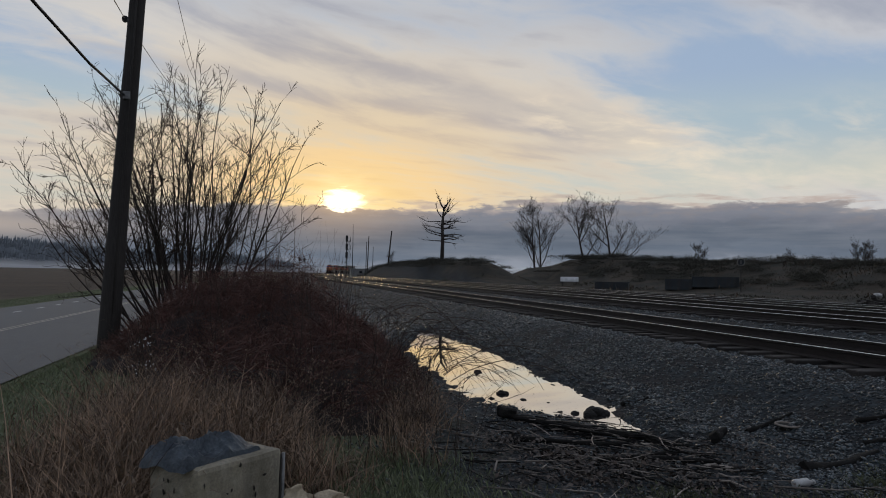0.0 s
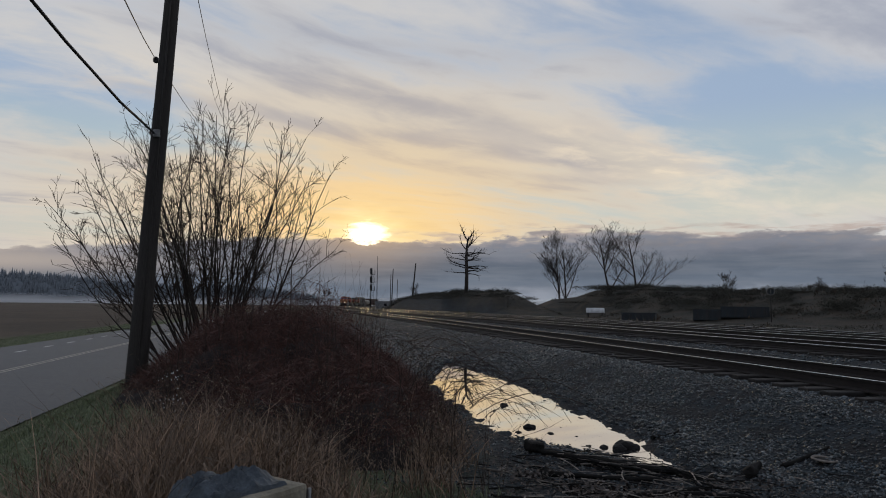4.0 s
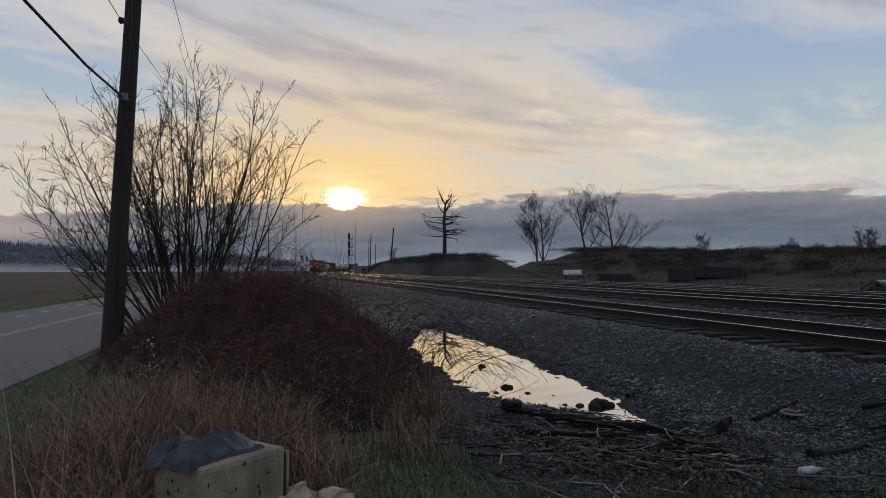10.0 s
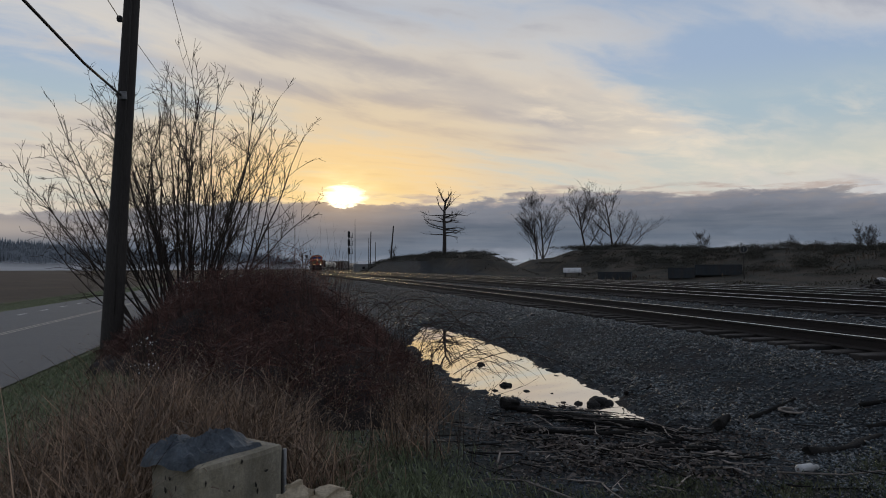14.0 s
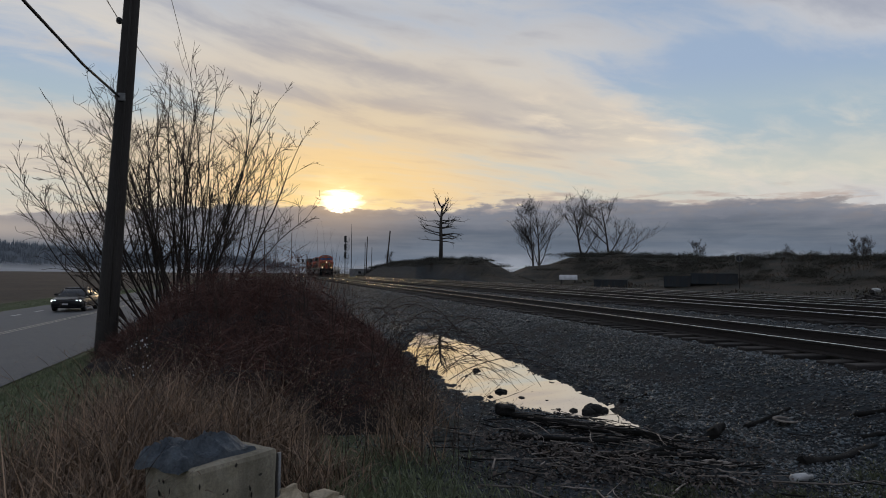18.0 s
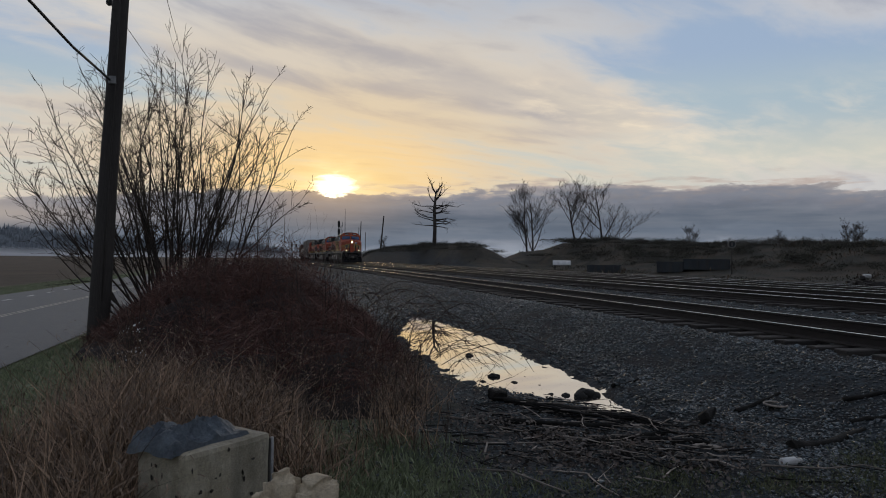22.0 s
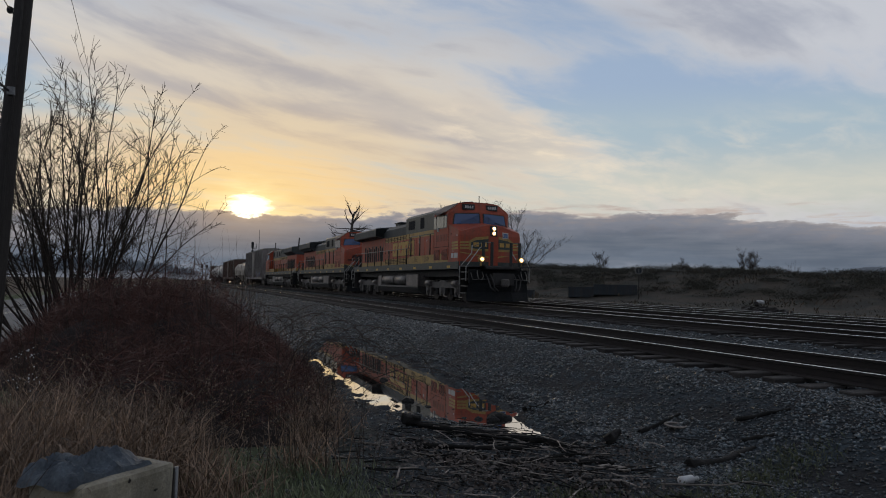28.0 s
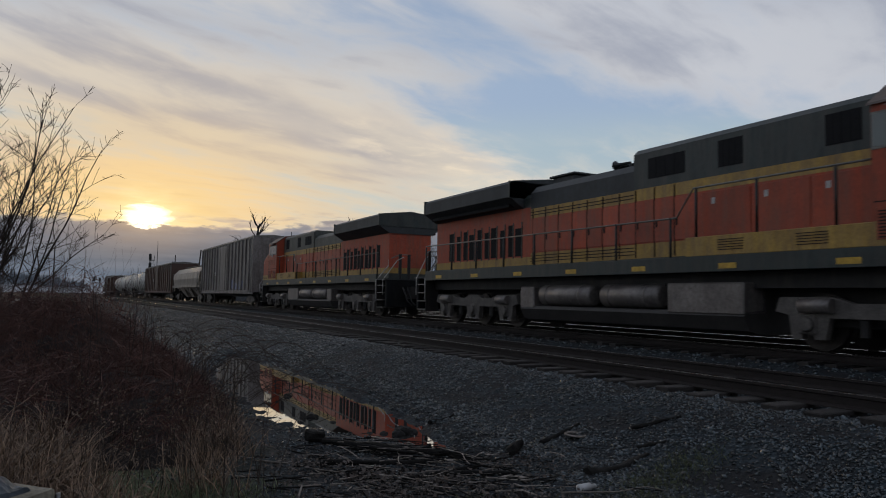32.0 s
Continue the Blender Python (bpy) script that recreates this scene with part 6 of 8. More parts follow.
def grass_density(x, y):
    """Where the tall dry grass stands."""
    patch = smooth01(0.45 + 1.5 * noise.noise((x * 1.0, y * 1.0, 6.0)))
    d = (0.30 + 0.70 * patch) * math.exp(-((x + 0.95) / 1.30) ** 4 - ((y - 5.3) / 2.3) ** 4)
    d = max(d, (0.08 + 0.30 * patch) * math.exp(-((x - 0.55) / 1.0) ** 4 - ((y - 7.0) / 1.9) ** 4))
    d = max(d, 0.22 * patch * math.exp(-((x - 1.35) / 0.6) ** 4 - ((y - 9.0) / 2.6) ** 4))
    if -0.80 < x < 0.45 and y < 4.62:
        return 0.0
    if y < 3.9 + 0.5 * x + 0.4 * abs(x) and x > -0.9:
        d *= 0.05
    edge = -1.62 - 0.13 * (y - 5.0) + 0.35 * noise.noise((x * 0.9, y * 0.9, 2.0))
    return d * smooth01((x - edge + 0.25) / 0.6)


def tall_grass():
    rs = np.random.RandomState(3)
    root = thing("dry_tall_grass", "tall pale brown dry winter grass with drooping heads", "grass", kind="stuff")
    tufts = []
    while len(tufts) < 460:
        x, y = rs.uniform(-3.7, 2.6), rs.uniform(2.4, 13.0)
        if grass_density(x, y) > rs.uniform(0.05, 1.0):
            tufts.append((x, y, rs.uniform(0.55, 1.25) * (1.0 if x < 0 else 0.8), rs.uniform(0.05, 0.15)))
    pts, tall, out = [], [], []
    for x, y, k, spread in tufts:
        for _ in range(rs.randint(22, 62)):
            dx, dy = rs.randn(2) * spread
            pts.append((x + dx, y + dy))
            tall.append(k)
            out.append(math.hypot(dx, dy) / spread)
    while len(pts) < 23500:
        x, y = rs.uniform(-3.7, 2.6), rs.uniform(2.4, 13.0)
        if grass_density(x, y) > rs.uniform(0.05, 1.0):
            pts.append((x, y))
            tall.append(0.45)
            out.append(1.0)
    n = len(pts)
    base = on_ground(pts, -0.02)
    tall, out = np.array(tall), np.array(out)
    H = rs.uniform(0.16, 0.64, n) * tall * np.where(base[:, 0] < -0.7, 1.2, 1.0) * np.where(rs.rand(n) < 0.05, 1.35, 1.0)
    b = np.clip(rs.uniform(0.05, 0.75, n) + 0.16 * out, 0.0, 1.15)
    w = rs.uniform(0.0016, 0.0042, n)
    rows = []
    for t, ww in ((0, 1.0), (0.4, 0.95), (0.75, 0.7), (1.0, 0.15)):
        for s in (-1, 1):
            rows.append(np.stack([b * H * t * t, s * w * ww, H * (t - 0.30 * b * t * t)], 1))
    V = np.stack(rows, 1)
    F = [(0, 1, 3, 2), (2, 3, 5, 4), (4, 5, 7, 6)]
    A = turns(rs, n, 1, 1, 1, 0.40)
    bulk("blades", V, F, (A, base), STRAW, root)
    # seed heads nod from the tips of one stalk in four
    pick = (rs.rand(n) < 0.30) & (H > 0.14)
    m = int(pick.sum())
    tip = np.einsum("nij,nj->ni", A[pick], np.stack([b[pick] * H[pick], 0 * H[pick], H[pick] * (1 - 0.30 * b[pick])], 1)) + base[pick]
    hv = [(0, 0, 0), (0.02, 0.006, 0.006), (0.025, -0.006, -0.004), (0.06, 0.007, -0.022), (0.065, -0.005, -0.032), (0.085, 0, -0.085)]
    hf = [(0, 1, 2), (1, 3, 2), (2, 3, 4), (3, 5, 4)]
    sc = rs.uniform(0.28, 0.65, m)
    bulk("seed_heads", hv, hf, (A[pick] * sc[:, None, None], tip), SEED, root)


tall_grass()


def dead_weeds():
    """Upright dead weed stalks with small dry flower clusters, standing thinly through the grass and the brambles' edge."""
    rs = np.random.RandomState(61)
    root = thing("dead_weeds", "thin dead weed stalks with dry flower clusters", "weeds", kind="stuff")
    pts = []
    while len(pts) < 430:
        x, y = rs.uniform(-1.6, 2.2), rs.uniform(5.2, 12.5)
        if x > -1.25 - 0.08 * (y - 5) and rs.rand() < (0.9 if x > 0.2 else 0.45) and x < 1.6 + 0.12 * (y - 6):
            pts.append((x, y))
    n = len(pts)
    base = on_ground(pts)
    H = rs.uniform(0.35, 0.85, n)
    b = rs.uniform(-0.1, 0.25, n)
    rows = []
    for t, r in ((0, 0.0035), (0.5, 0.0028), (1.0, 0.0016)):
        for q in range(3):
            a = 2 * math.pi * q / 3
            rows.append(np.stack([b * H * t * t + r * math.cos(a), 0 * H + r * math.sin(a), H * t], 1))
    F = [(k * 3 + q, k * 3 + (q + 1) % 3, (k + 1) * 3 + (q + 1) % 3, (k + 1) * 3 + q) for k in range(2) for q in range(3)]
    A = turns(rs, n, 1, 1, 1, 0.16)
    bulk("stalks", np.stack(rows, 1), F, (A, base), TWIG, root)
    cp, cs = [], []
    for i in range(n):
        for _ in range(rs.randint(4, 15)):
            t = rs.uniform(0.55, 1.0)
            p = A[i] @ np.array([b[i] * H[i] * t * t, 0, H[i] * t]) + base[i]
            cp.append(p + rs.randn(3) * np.array([0.022, 0.022, 0.015]))
            cs.append(rs.uniform(0.008, 0.022))
    cs = np.array(cs)
    cv = [(-0.5, -0.25, 0), (0.3, -0.4, 0.2), (0.5, 0.3, -0.3), (-0.2, 0.5, 0.4)]
    bulk("clusters", cv, [(0, 1, 2, 3)], (turns(rs, len(cs), cs, cs, cs * 1.6, 1.3), np.array(cp)), SEED, root)


dead_weeds()


def snowberry():
    """A small bare bush with clusters of white berries at the thicket's road side."""
    rng = random.Random(70)
    root = thing("snowberry_bush", "thin bare bush dotted with small white berries", "bush")
    berries = bmesh.new()
    for i in range(9):
        x, y = -1.50 + rng.gauss(0, 0.06), 8.8 + rng.gauss(0, 0.15)
        bm = bmesh.new()
        z0 = ground_z(x, y)
        limb(bm, rng, (x, y, z0 - 0.02), (rng.uniform(-0.25, 0.25), rng.uniform(-0.2, 0.2), 1), rng.uniform(0.55, 0.95), 0.006, 1, 4, 0.12, 0.04, 0.7, (3, 5), 6, 0.3)
        part("stem", bm, TWIG, root)
        for q in range(5):
            c = Vector((x + rng.gauss(0, 0.05), y + rng.gauss(0, 0.06), z0 + (rng.gauss(0.56, 0.05) if i % 2 else rng.gauss(0.26, 0.05))))
            bmesh.ops.create_icosphere(berries, subdivisions=1, radius=rng.uniform(0.005, 0.010), matrix=Matrix.Translation(c))
    part("fruit", berries, BERRY, root, "small white berries", kind="stuff")


BERRY = material("white_berry", (0.72, 0.72, 0.72), 0.45, var=0.1, scale=30, bump=0.0)
snowberry()


def short_grass():
    rs = np.random.RandomState(8)
    root = thing("short_grass", "short frosted green grass along the verge", "grass", kind="stuff")
    pts = []
    while len(pts) < 30000:
        x, y = (rs.uniform(-5.7, -1.5), rs.uniform(3.6, 22.0)) if rs.rand() < 0.7 else (rs.uniform(-0.2, 1.9), rs.uniform(3.0, 6.0))
        if x < 0 and rs.rand() < max(0.0, (x + 2.4) / 0.9) * 0.6:
            continue
        if x > 0 and rs.rand() > 0.75 * math.exp(-((x - 0.75) / 0.6) ** 2):
            continue
        pts.append((x, y))
    n = len(pts)
    H = rs.uniform(0.03, 0.10, n)
    v = np.array([(-0.5, 0, 0), (0.5, 0, 0), (0.25, 0.35, 0.7), (0.0, 0.8, 1.0)])
    bulk("blades", v, [(0, 1, 2, 3)], (turns(rs, n, rs.uniform(0.004, 0.008, n), H * 0.6, H, 0.3), on_ground(pts)), TURF, root)
    # the far verge beyond the road, coarser
    pts = [(rs.uniform(-20.0, -16.1), rs.uniform(22, 100)) for _ in range(15000)]
    n = len(pts)
    H = rs.uniform(0.03, 0.10, n)
    bulk("far_verge", v, [(0, 1, 2, 3)], (turns(rs, n, rs.uniform(0.015, 0.04, n), H * 0.6, H, 0.3), on_ground(pts)), TURF, root)


short_grass()

# ---- gravel ----
GRAVEL = material("grey_ballast_stone", (0.043, 0.058, 0.068), 0.30, var=0.35, scale=1.7, bump=0.2, bump_scale=50, color2=(0.014, 0.019, 0.019), island=0.95, spec=0.7)


def gravel():
    rs = np.random.RandomState(21)
    root = thing("gravel", "loose angular grey ballast gravel beside the tracks", "gravel", kind="stuff")
    octa = np.array([(1, 0, -0.1), (0.25, 0.95, 0.1), (-0.9, 0.35, -0.1), (-0.4, -0.9, 0.15), (0.5, -0.75, -0.2), (0.15, 0.1, 0.8), (0, 0, -0.7)])
    of = [(0, 1, 5), (1, 2, 5), (2, 3, 5), (3, 4, 5), (4, 0, 5), (1, 0, 6), (2, 1, 6), (3, 2, 6), (4, 3, 6), (0, 4, 6)]

    def lay(count, where, lo, hi, name):
        pts = []
        while len(pts) < count:
            p = where()
            if p:
                pts.append(p)
        n = len(pts)
        s = rs.uniform(lo, hi, n) * np.where(rs.rand(n) < 0.06, 1.7, 1.0)
        bulk(name, octa, of, (turns(rs, n, s * rs.uniform(0.7, 1.3, n), s * rs.uniform(0.7, 1.2, n), s * rs.uniform(0.5, 1.0, n), 0.7), on_ground(pts, 0.004)), GRAVEL, root)

    def slope():
        y = 2.8 + 18.0 * rs.rand() ** 1.4
        x = rs.uniform(2.2, 7.2)
        c, w = knots(y, PUDDLE)
        if abs(x - c) < w + 0.05:
            return None
        if noise.noise((x * 1.1, y * 0.8, 4.0)) > 0.16 and rs.rand() < 0.65:
            return None
        dens = smooth01((x - 3.2) / 1.6) if y < 6.8 else (1.0 if x > c else 0.35)
        return (x, y) if rs.rand() < max(0.12, dens) else None

    def bed():
        y = 1.0 + 45.0 * rs.rand() ** 1.5
        x = rs.uniform(6.8, 15.0)
        return (x, y)

    def right_bed():
        return (rs.uniform(15, 24), 4 + 40.0 * rs.rand() ** 1.3)

    lay(34000, slope, 0.010, 0.024, "shoulder_stones")
    lay(14000, bed, 0.022, 0.042, "bed_stones")
    lay(9000, lambda: (rs.uniform(2.6, 7.4) , 17 + 45 * rs.rand() ** 1.5), 0.025, 0.045, "far_shoulder_stones")
    lay(4000, right_bed, 0.03, 0.05, "yard_stones")
    lay(5000, lambda: (rs.uniform(0.6, 5.2), rs.uniform(2.6, 8.0)), 0.006, 0.016, "grit")


gravel()

# ---- utility pole and wires ----
POLEWOOD = material("weathered_pole_wood", (0.044, 0.040, 0.037), 0.85, spec=0.2, var=0.35, scale=3, bump=0.4, bump_scale=14, stretch=(3, 3, 0.25), color2=(0.036, 0.031, 0.028))
CABLE = material("black_cable", (0.012, 0.012, 0.013), 0.6, var=0.1, bump=0.0)
GALV = material("galvanised_iron", (0.22, 0.22, 0.22), 0.5, 0.6, var=0.3, scale=8, bump=0.1)
pole = thing("utility_pole", "leaning weathered wooden utility pole beside the road", "utility pole")
bm = bmesh.new()
tube(bm, [(-2.885, 13.34, -0.5), (-2.84, 13.34, 0.6), (-2.74, 13.345, 2.8), (-2.63, 13.35, 5.0), (-2.56, 13.35, 6.5), (-2.39, 13.36, 10.2)], [0.185, 0.178, 0.155, 0.140, 0.133, 0.118], 18)
part("shaft", bm, POLEWOOD, pole, smooth=False)
bm = bmesh.new()
tube(bm, [(-2.80, 13.19, 0.2), (-2.70, 13.19, 2.8), (-2.60, 13.20, 5.0), (-2.52, 13.21, 7.2)], 0.018, 6)
part("ground_wire_guard", bm, POLEWOOD, pole)
bm = bmesh.new()
box(bm, -2.72, -2.60, 13.17, 13.25, 4.62, 4.76, 0.01)
part("cable_clamp", bm, GALV, pole)
bm = bmesh.new()
tube(bm, [(-2.70, 13.20, 4.69), (-2.74, 11.0, 4.62), (-2.76, 8.57, 4.64), (-2.78, 4.0, 4.80), (-2.85, -4.0, 5.6), (-2.95, -24.0, 7.6)], 0.020, 6)
solo("service_cable", bm, CABLE, "thick black overhead cable fixed to the pole", "cable")
bm = bmesh.new()
tube(bm, [(-0.6, -12.0, 6.5), (-1.45, 4.5, 4.30), (-1.76, 6.78, 4.56), (-2.2, 9.75, 5.20), (-2.63, 12.73, 5.88), (-3.2, 19.69, 6.93), (-3.4, 49.67, 9.2), (-3.0, 110.0, 11.0), (-2.72, 174.9, 12.2)], 0.007, 5)
wire = solo("overhead_wire", bm, CABLE, "thin overhead wire with a splice insulator", "wire")
bm = bmesh.new()
for k in range(3):
    tube(bm, [(-2.60 - 0.02 * k, 12.55 + 0.09 * k, 5.84 + 0.02 * k), (-2.605 - 0.02 * k, 12.60 + 0.09 * k, 5.85 + 0.02 * k)], [0.045, 0.05], 10)
part("insulator", bm, CABLE, wire, "dark strain insulator")
bm = bmesh.new()
tube(bm, [(-0.9, -10.0, 6.9), (-1.4, 8.89, 5.49), (-1.7, 11.88, 6.06), (-2.29, 19.87, 6.9), (-3.0, 44.86, 9.04), (-2.9, 110.0, 11.0), (-2.72, 174.9, 12.2)], 0.005, 5)
solo("overhead_wire", bm, CABLE, "thin slack overhead wire along the road", "wire")
bm = bmesh.new()
tube(bm, [(-2.7, 175, -0.5), (-2.72, 175, 12.3)], [0.16, 0.11], 10)
fp = thing("utility_pole", "distant dark wooden utility pole", "utility pole")
part("shaft", bm, POLEWOOD, fp)

# ---- concrete block with a crumpled cover, and the broken one beside it ----
BLOCKPAINT = material("chipped_cream_paint", (0.36, 0.325, 0.255), 0.75, var=0.25, scale=5, bump=0.5, bump_scale=22, color2=(0.22, 0.19, 0.13), stain=0.75, stain_color=(0.035, 0.03, 0.025))
# the paler blue second tone paints highlights into the sheeting
COVER = material("blue_black_sheeting_sheen", (0.055, 0.070, 0.090), 0.36, var=0.35, scale=7, bump=0.25, bump_scale=25, color2=(0.15, 0.18, 0.21))
CHIP = material("bare_dark_concrete", (0.05, 0.045, 0.04), 0.9, var=0.4, scale=20, bump=0.4)
block = thing("concrete_block", "chipped cream-painted concrete block under crumpled dark sheeting", "concrete block", pose(-0.31, 4.20, -0.02, 0, 0, 45))
bm = bmesh.new()
bmesh.ops.create_cube(bm, size=1.0, matrix=Matrix.Translation((0, 0, 0.32)) @ Matrix.Diagonal((0.60, 0.40, 0.64, 1)))
bmesh.ops.bevel(bm, geom=bm.edges[:], offset=0.03, segments=2, affect="EDGES", profile=0.6)
bmesh.ops.subdivide_edges(bm, edges=bm.edges[:], cuts=3, use_grid_fill=True)
for v in bm.verts:
    v.co += Vector((noise.noise(v.co * 9), noise.noise(v.co * 9 + Vector((5, 0, 0))), noise.noise(v.co * 9 + Vector((0, 7, 0))))) * 0.008
part("body", bm, BLOCKPAINT, block)
rngb = random.Random(4)
for k in range(26):
    bm = bmesh.new()
    face = rngb.choice((0, 1))
    a, z = rngb.uniform(-0.27, 0.27) if face == 0 else rngb.uniform(-0.17, 0.17), rngb.uniform(0.12, 0.61)
    s1, s2 = rngb.uniform(0.004, 0.016), rngb.uniform(0.005, 0.02)
    ring = []
    for q in range(7):
        t = 2 * math.pi * q / 7
        r = rngb.uniform(0.6, 1.2)
        u, w = a + s1 * r * math.cos(t), z + s2 * r * math.sin(t)
        ring.append(bm.verts.new((u, -0.208, w) if face == 0 else (-0.308, u, w)))
    bm.faces.new(ring if face == 0 else ring[::-1])
    bmesh.ops.solidify(bm, geom=bm.faces[:], thickness=0.012)
    part("paint_chip", bm, CHIP, block)
bm = bmesh.new()
n = 34
g = {}
for i in range(n + 1):
    for j in range(n + 1):
        u, v_ = i / n * 2 - 1, j / n * 2 - 1
        x, y = -0.065 + u * 0.285, 0.040 + v_ * 0.190
        rim = max(abs(u), abs(v_))
        ridge_ = (1 - abs(noise.noise((x * 5.2 + 0.4, y * 5.2, 2.0)))) ** 4
        fold = 0.078 * ridge_ + 0.05 * max(0.0, noise.noise((x * 9.0, y * 9.0, 5.0))) + 0.018 * abs(noise.noise((x * 22, y * 22, 1.0)))
        z = 0.652 + fold * (1 - rim ** 5) + 0.015 * (1 - rim)
        if rim > 0.9:
            z -= (rim - 0.9) * (0.55 + 0.9 * noise.noise((x * 5, y * 5, 8)))
        g[i, j] = bm.verts.new((x, y, z))
for i in range(n):
    for j in range(n):
        bm.faces.new((g[i, j], g[i + 1, j], g[i + 1, j + 1], g[i, j + 1]))
bmesh.ops.solidify(bm, geom=bm.faces[:], thickness=0.006)
part("crumpled_cover", bm, COVER, block, "crumpled dark blue sheeting")
bm = bmesh.new()
tube(bm, [(0.325, -0.185, 0.0), (0.33, -0.185, 0.6)], 0.012, 6)
part("steel_bar", bm, GALV, block)
bm = bmesh.new()
box(bm, 0.302, 0.318, -0.19, -0.02, 0.0, 0.60, 0.004)
part("backing_board", bm, CHIP, block, "dark weathered board against the block")
STONE = material("pale_broken_stone", (0.42, 0.35, 0.25), 0.8, var=0.3, scale=8, bump=0.5, bump_scale=25, color2=(0.28, 0.23, 0.16))
for k, (x, y, s, h) in enumerate(((0.09, 3.34, 0.13, 0.575), (0.245, 3.32, 0.16, 0.55), (-0.01, 3.22, 0.13, 0.52))):
    bm = bmesh.new()
    z0 = ground_z(x, y) - 0.03
    bmesh.ops.create_cube(bm, size=1.0, matrix=Matrix.Translation((x, y, z0 + h / 2)) @ pose(0, 0, 0, 0, 0, 20 + 31 * k) @ Matrix.Diagonal((s * 1.3, s, h, 1)))
    bmesh.ops.bevel(bm, geom=bm.edges[:], offset=0.042, segments=3, affect="EDGES")
    bmesh.ops.subdivide_edges(bm, edges=bm.edges[:], cuts=2, use_grid_fill=True)
    for v in bm.verts:
        v.co += Vector((noise.noise(v.co * 11), noise.noise(v.co * 11 + Vector((5, 0, 0))), noise.noise(v.co * 11 + Vector((0, 7, 0))))) * 0.02
    solo("broken_stone_post", bm, STONE, "pale broken stone post beside the concrete block", "stone", group="broken stones by the block", smooth=True)

# ---- debris between the grass and the puddle ----
DRIFT = material("wet_dark_wood", (0.016, 0.014, 0.012), 0.75, spec=0.15, var=0.4, scale=6, bump=0.5, bump_scale=30, color2=(0.006, 0.006, 0.006), each=0.5, stretch=(2, 2, 2))
PALEWOOD = material("bleached_sticks", (0.34, 0.29, 0.25), 0.7, var=0.3, scale=9, bump=0.3, color2=(0.10, 0.085, 0.07), each=0.5)
ROCK = material("wet_dark_rock", (0.017, 0.016, 0.015), 0.75, spec=0.2, var=0.4, scale=8, bump=0.6, bump_scale=20)


def boulder(name, x, y, s, label, cat, mat=ROCK, lift=0.0, flat=0.6, group=""):
    bm = bmesh.new()
    bmesh.ops.create_icosphere(bm, subdivisions=3, radius=1.0)
    o = Vector((x * 3.1, y * 2.3, s * 7))
    for v in bm.verts:
        v.co *= 1 + 0.32 * noise.noise(v.co * 1.4 + o) + 0.12 * noise.noise(v.co * 4 + o)
        v.co = Vector((v.co.x * s, v.co.y * s * 0.8, v.co.z * s * flat))
    z = max(ground_z(x, y), WATER_Z - 0.03)
    return solo(name, bm, mat, label, cat, group=group, m=pose(x, y, z + lift, 0, 0, (x * 977) % 360))


for x, y, s in ((3.28, 9.98, 0.095), (3.42, 9.45, 0.06), (3.75, 9.9, 0.035), (3.70, 9.2, 0.04), (3.98, 9.6, 0.03), (4.02, 9.15, 0.035), (3.5, 10.6, 0.03), (3.2, 11.6, 0.05), (3.55, 12.2, 0.09), (3.0, 9.6, 0.06)):
    boulder("rock", x, y, s, "dark wet rock standing in the puddle", "rock", group="rocks in the puddle", lift=s * 0.25)
for x, y, s in ((4.02, 8.42, 0.13), (3.90, 8.30, 0.10), (4.13, 8.36, 0.09), (3.75, 8.42, 0.07), (3.6, 8.55, 0.05)):
    boulder("clod", x, y, s, "dark lump of wet earth at the puddle's edge", "earth clod", lift=s * 0.3, group="clods at the puddle")


def stick(bm, p, heading, length, r, rng, sides=6, sag=0.12):
    pts = []
    for k in range(6):
        t = k / 5
        x = p[0] + math.cos(heading) * length * (t - 0.5) + sag * length * math.sin(t * 5 + p[0] * 9) * 0.3
        y = p[1] + math.sin(heading) * length * (t - 0.5) + sag * length * math.cos(t * 4 + p[1] * 7) * 0.3
        pts.append((x, y, max(ground_z(x, y), WATER_Z) + p[2] + r * 0.6))
    tube(bm, pts, [r * (1.0 - 0.45 * k / 5) * rng.uniform(0.85, 1.1) for k in range(6)], sides)


rngd = random.Random(17)
for p, hd, ln, r, lab in (((3.25, 7.00, 0.0), -0.90, 1.75, 0.042, "long dark rotting log along the puddle"), ((4.95, 5.36, -0.03), 0.10, 0.85, 0.056, "thick dark log on the gravel"), ((5.25, 6.68, -0.01), 0.12, 0.62, 0.030, "dark half-buried stick on the gravel"), ((3.55, 5.75, 0.0), -0.35, 0.8, 0.032, "dark weathered branch in the mud"), ((3.05, 6.95, 0.05), -1.0, 0.9, 0.028, "dark weathered branch in the mud"), ((4.47, 6.45, 0.03), 0.75, 0.42, 0.06, "short black chunk of timber"),
                          ((2.85, 6.55, 0.0), -0.4, 1.2, 0.035, "half-buried dark wet branch"), ((3.3, 5.9, 0.0), 0.2, 1.0, 0.03, "dark weathered branch in the mud"), ((5.95, 5.85, -0.015), -0.55, 0.55, 0.034, "thin dark stick on the gravel"), ((5.55, 5.50, -0.012), -0.55, 0.32, 0.030, "thin dark stick on the gravel"), ((4.7, 8.6, 0), 0.3, 0.5, 0.025, "thin dark stick on the gravel")):
    bm = bmesh.new()
    stick(bm, p, hd, ln, r, rngd, 9, 0.05)
    for v in bm.verts:
        v.co += Vector((noise.noise(v.co * 17), noise.noise(v.co * 17 + Vector((4, 0, 0))), noise.noise(v.co * 17 + Vector((0, 8, 0))))) * r * 0.55
    solo("log", bm, DRIFT, lab, "log", group="logs by the puddle")
bm = bmesh.new()
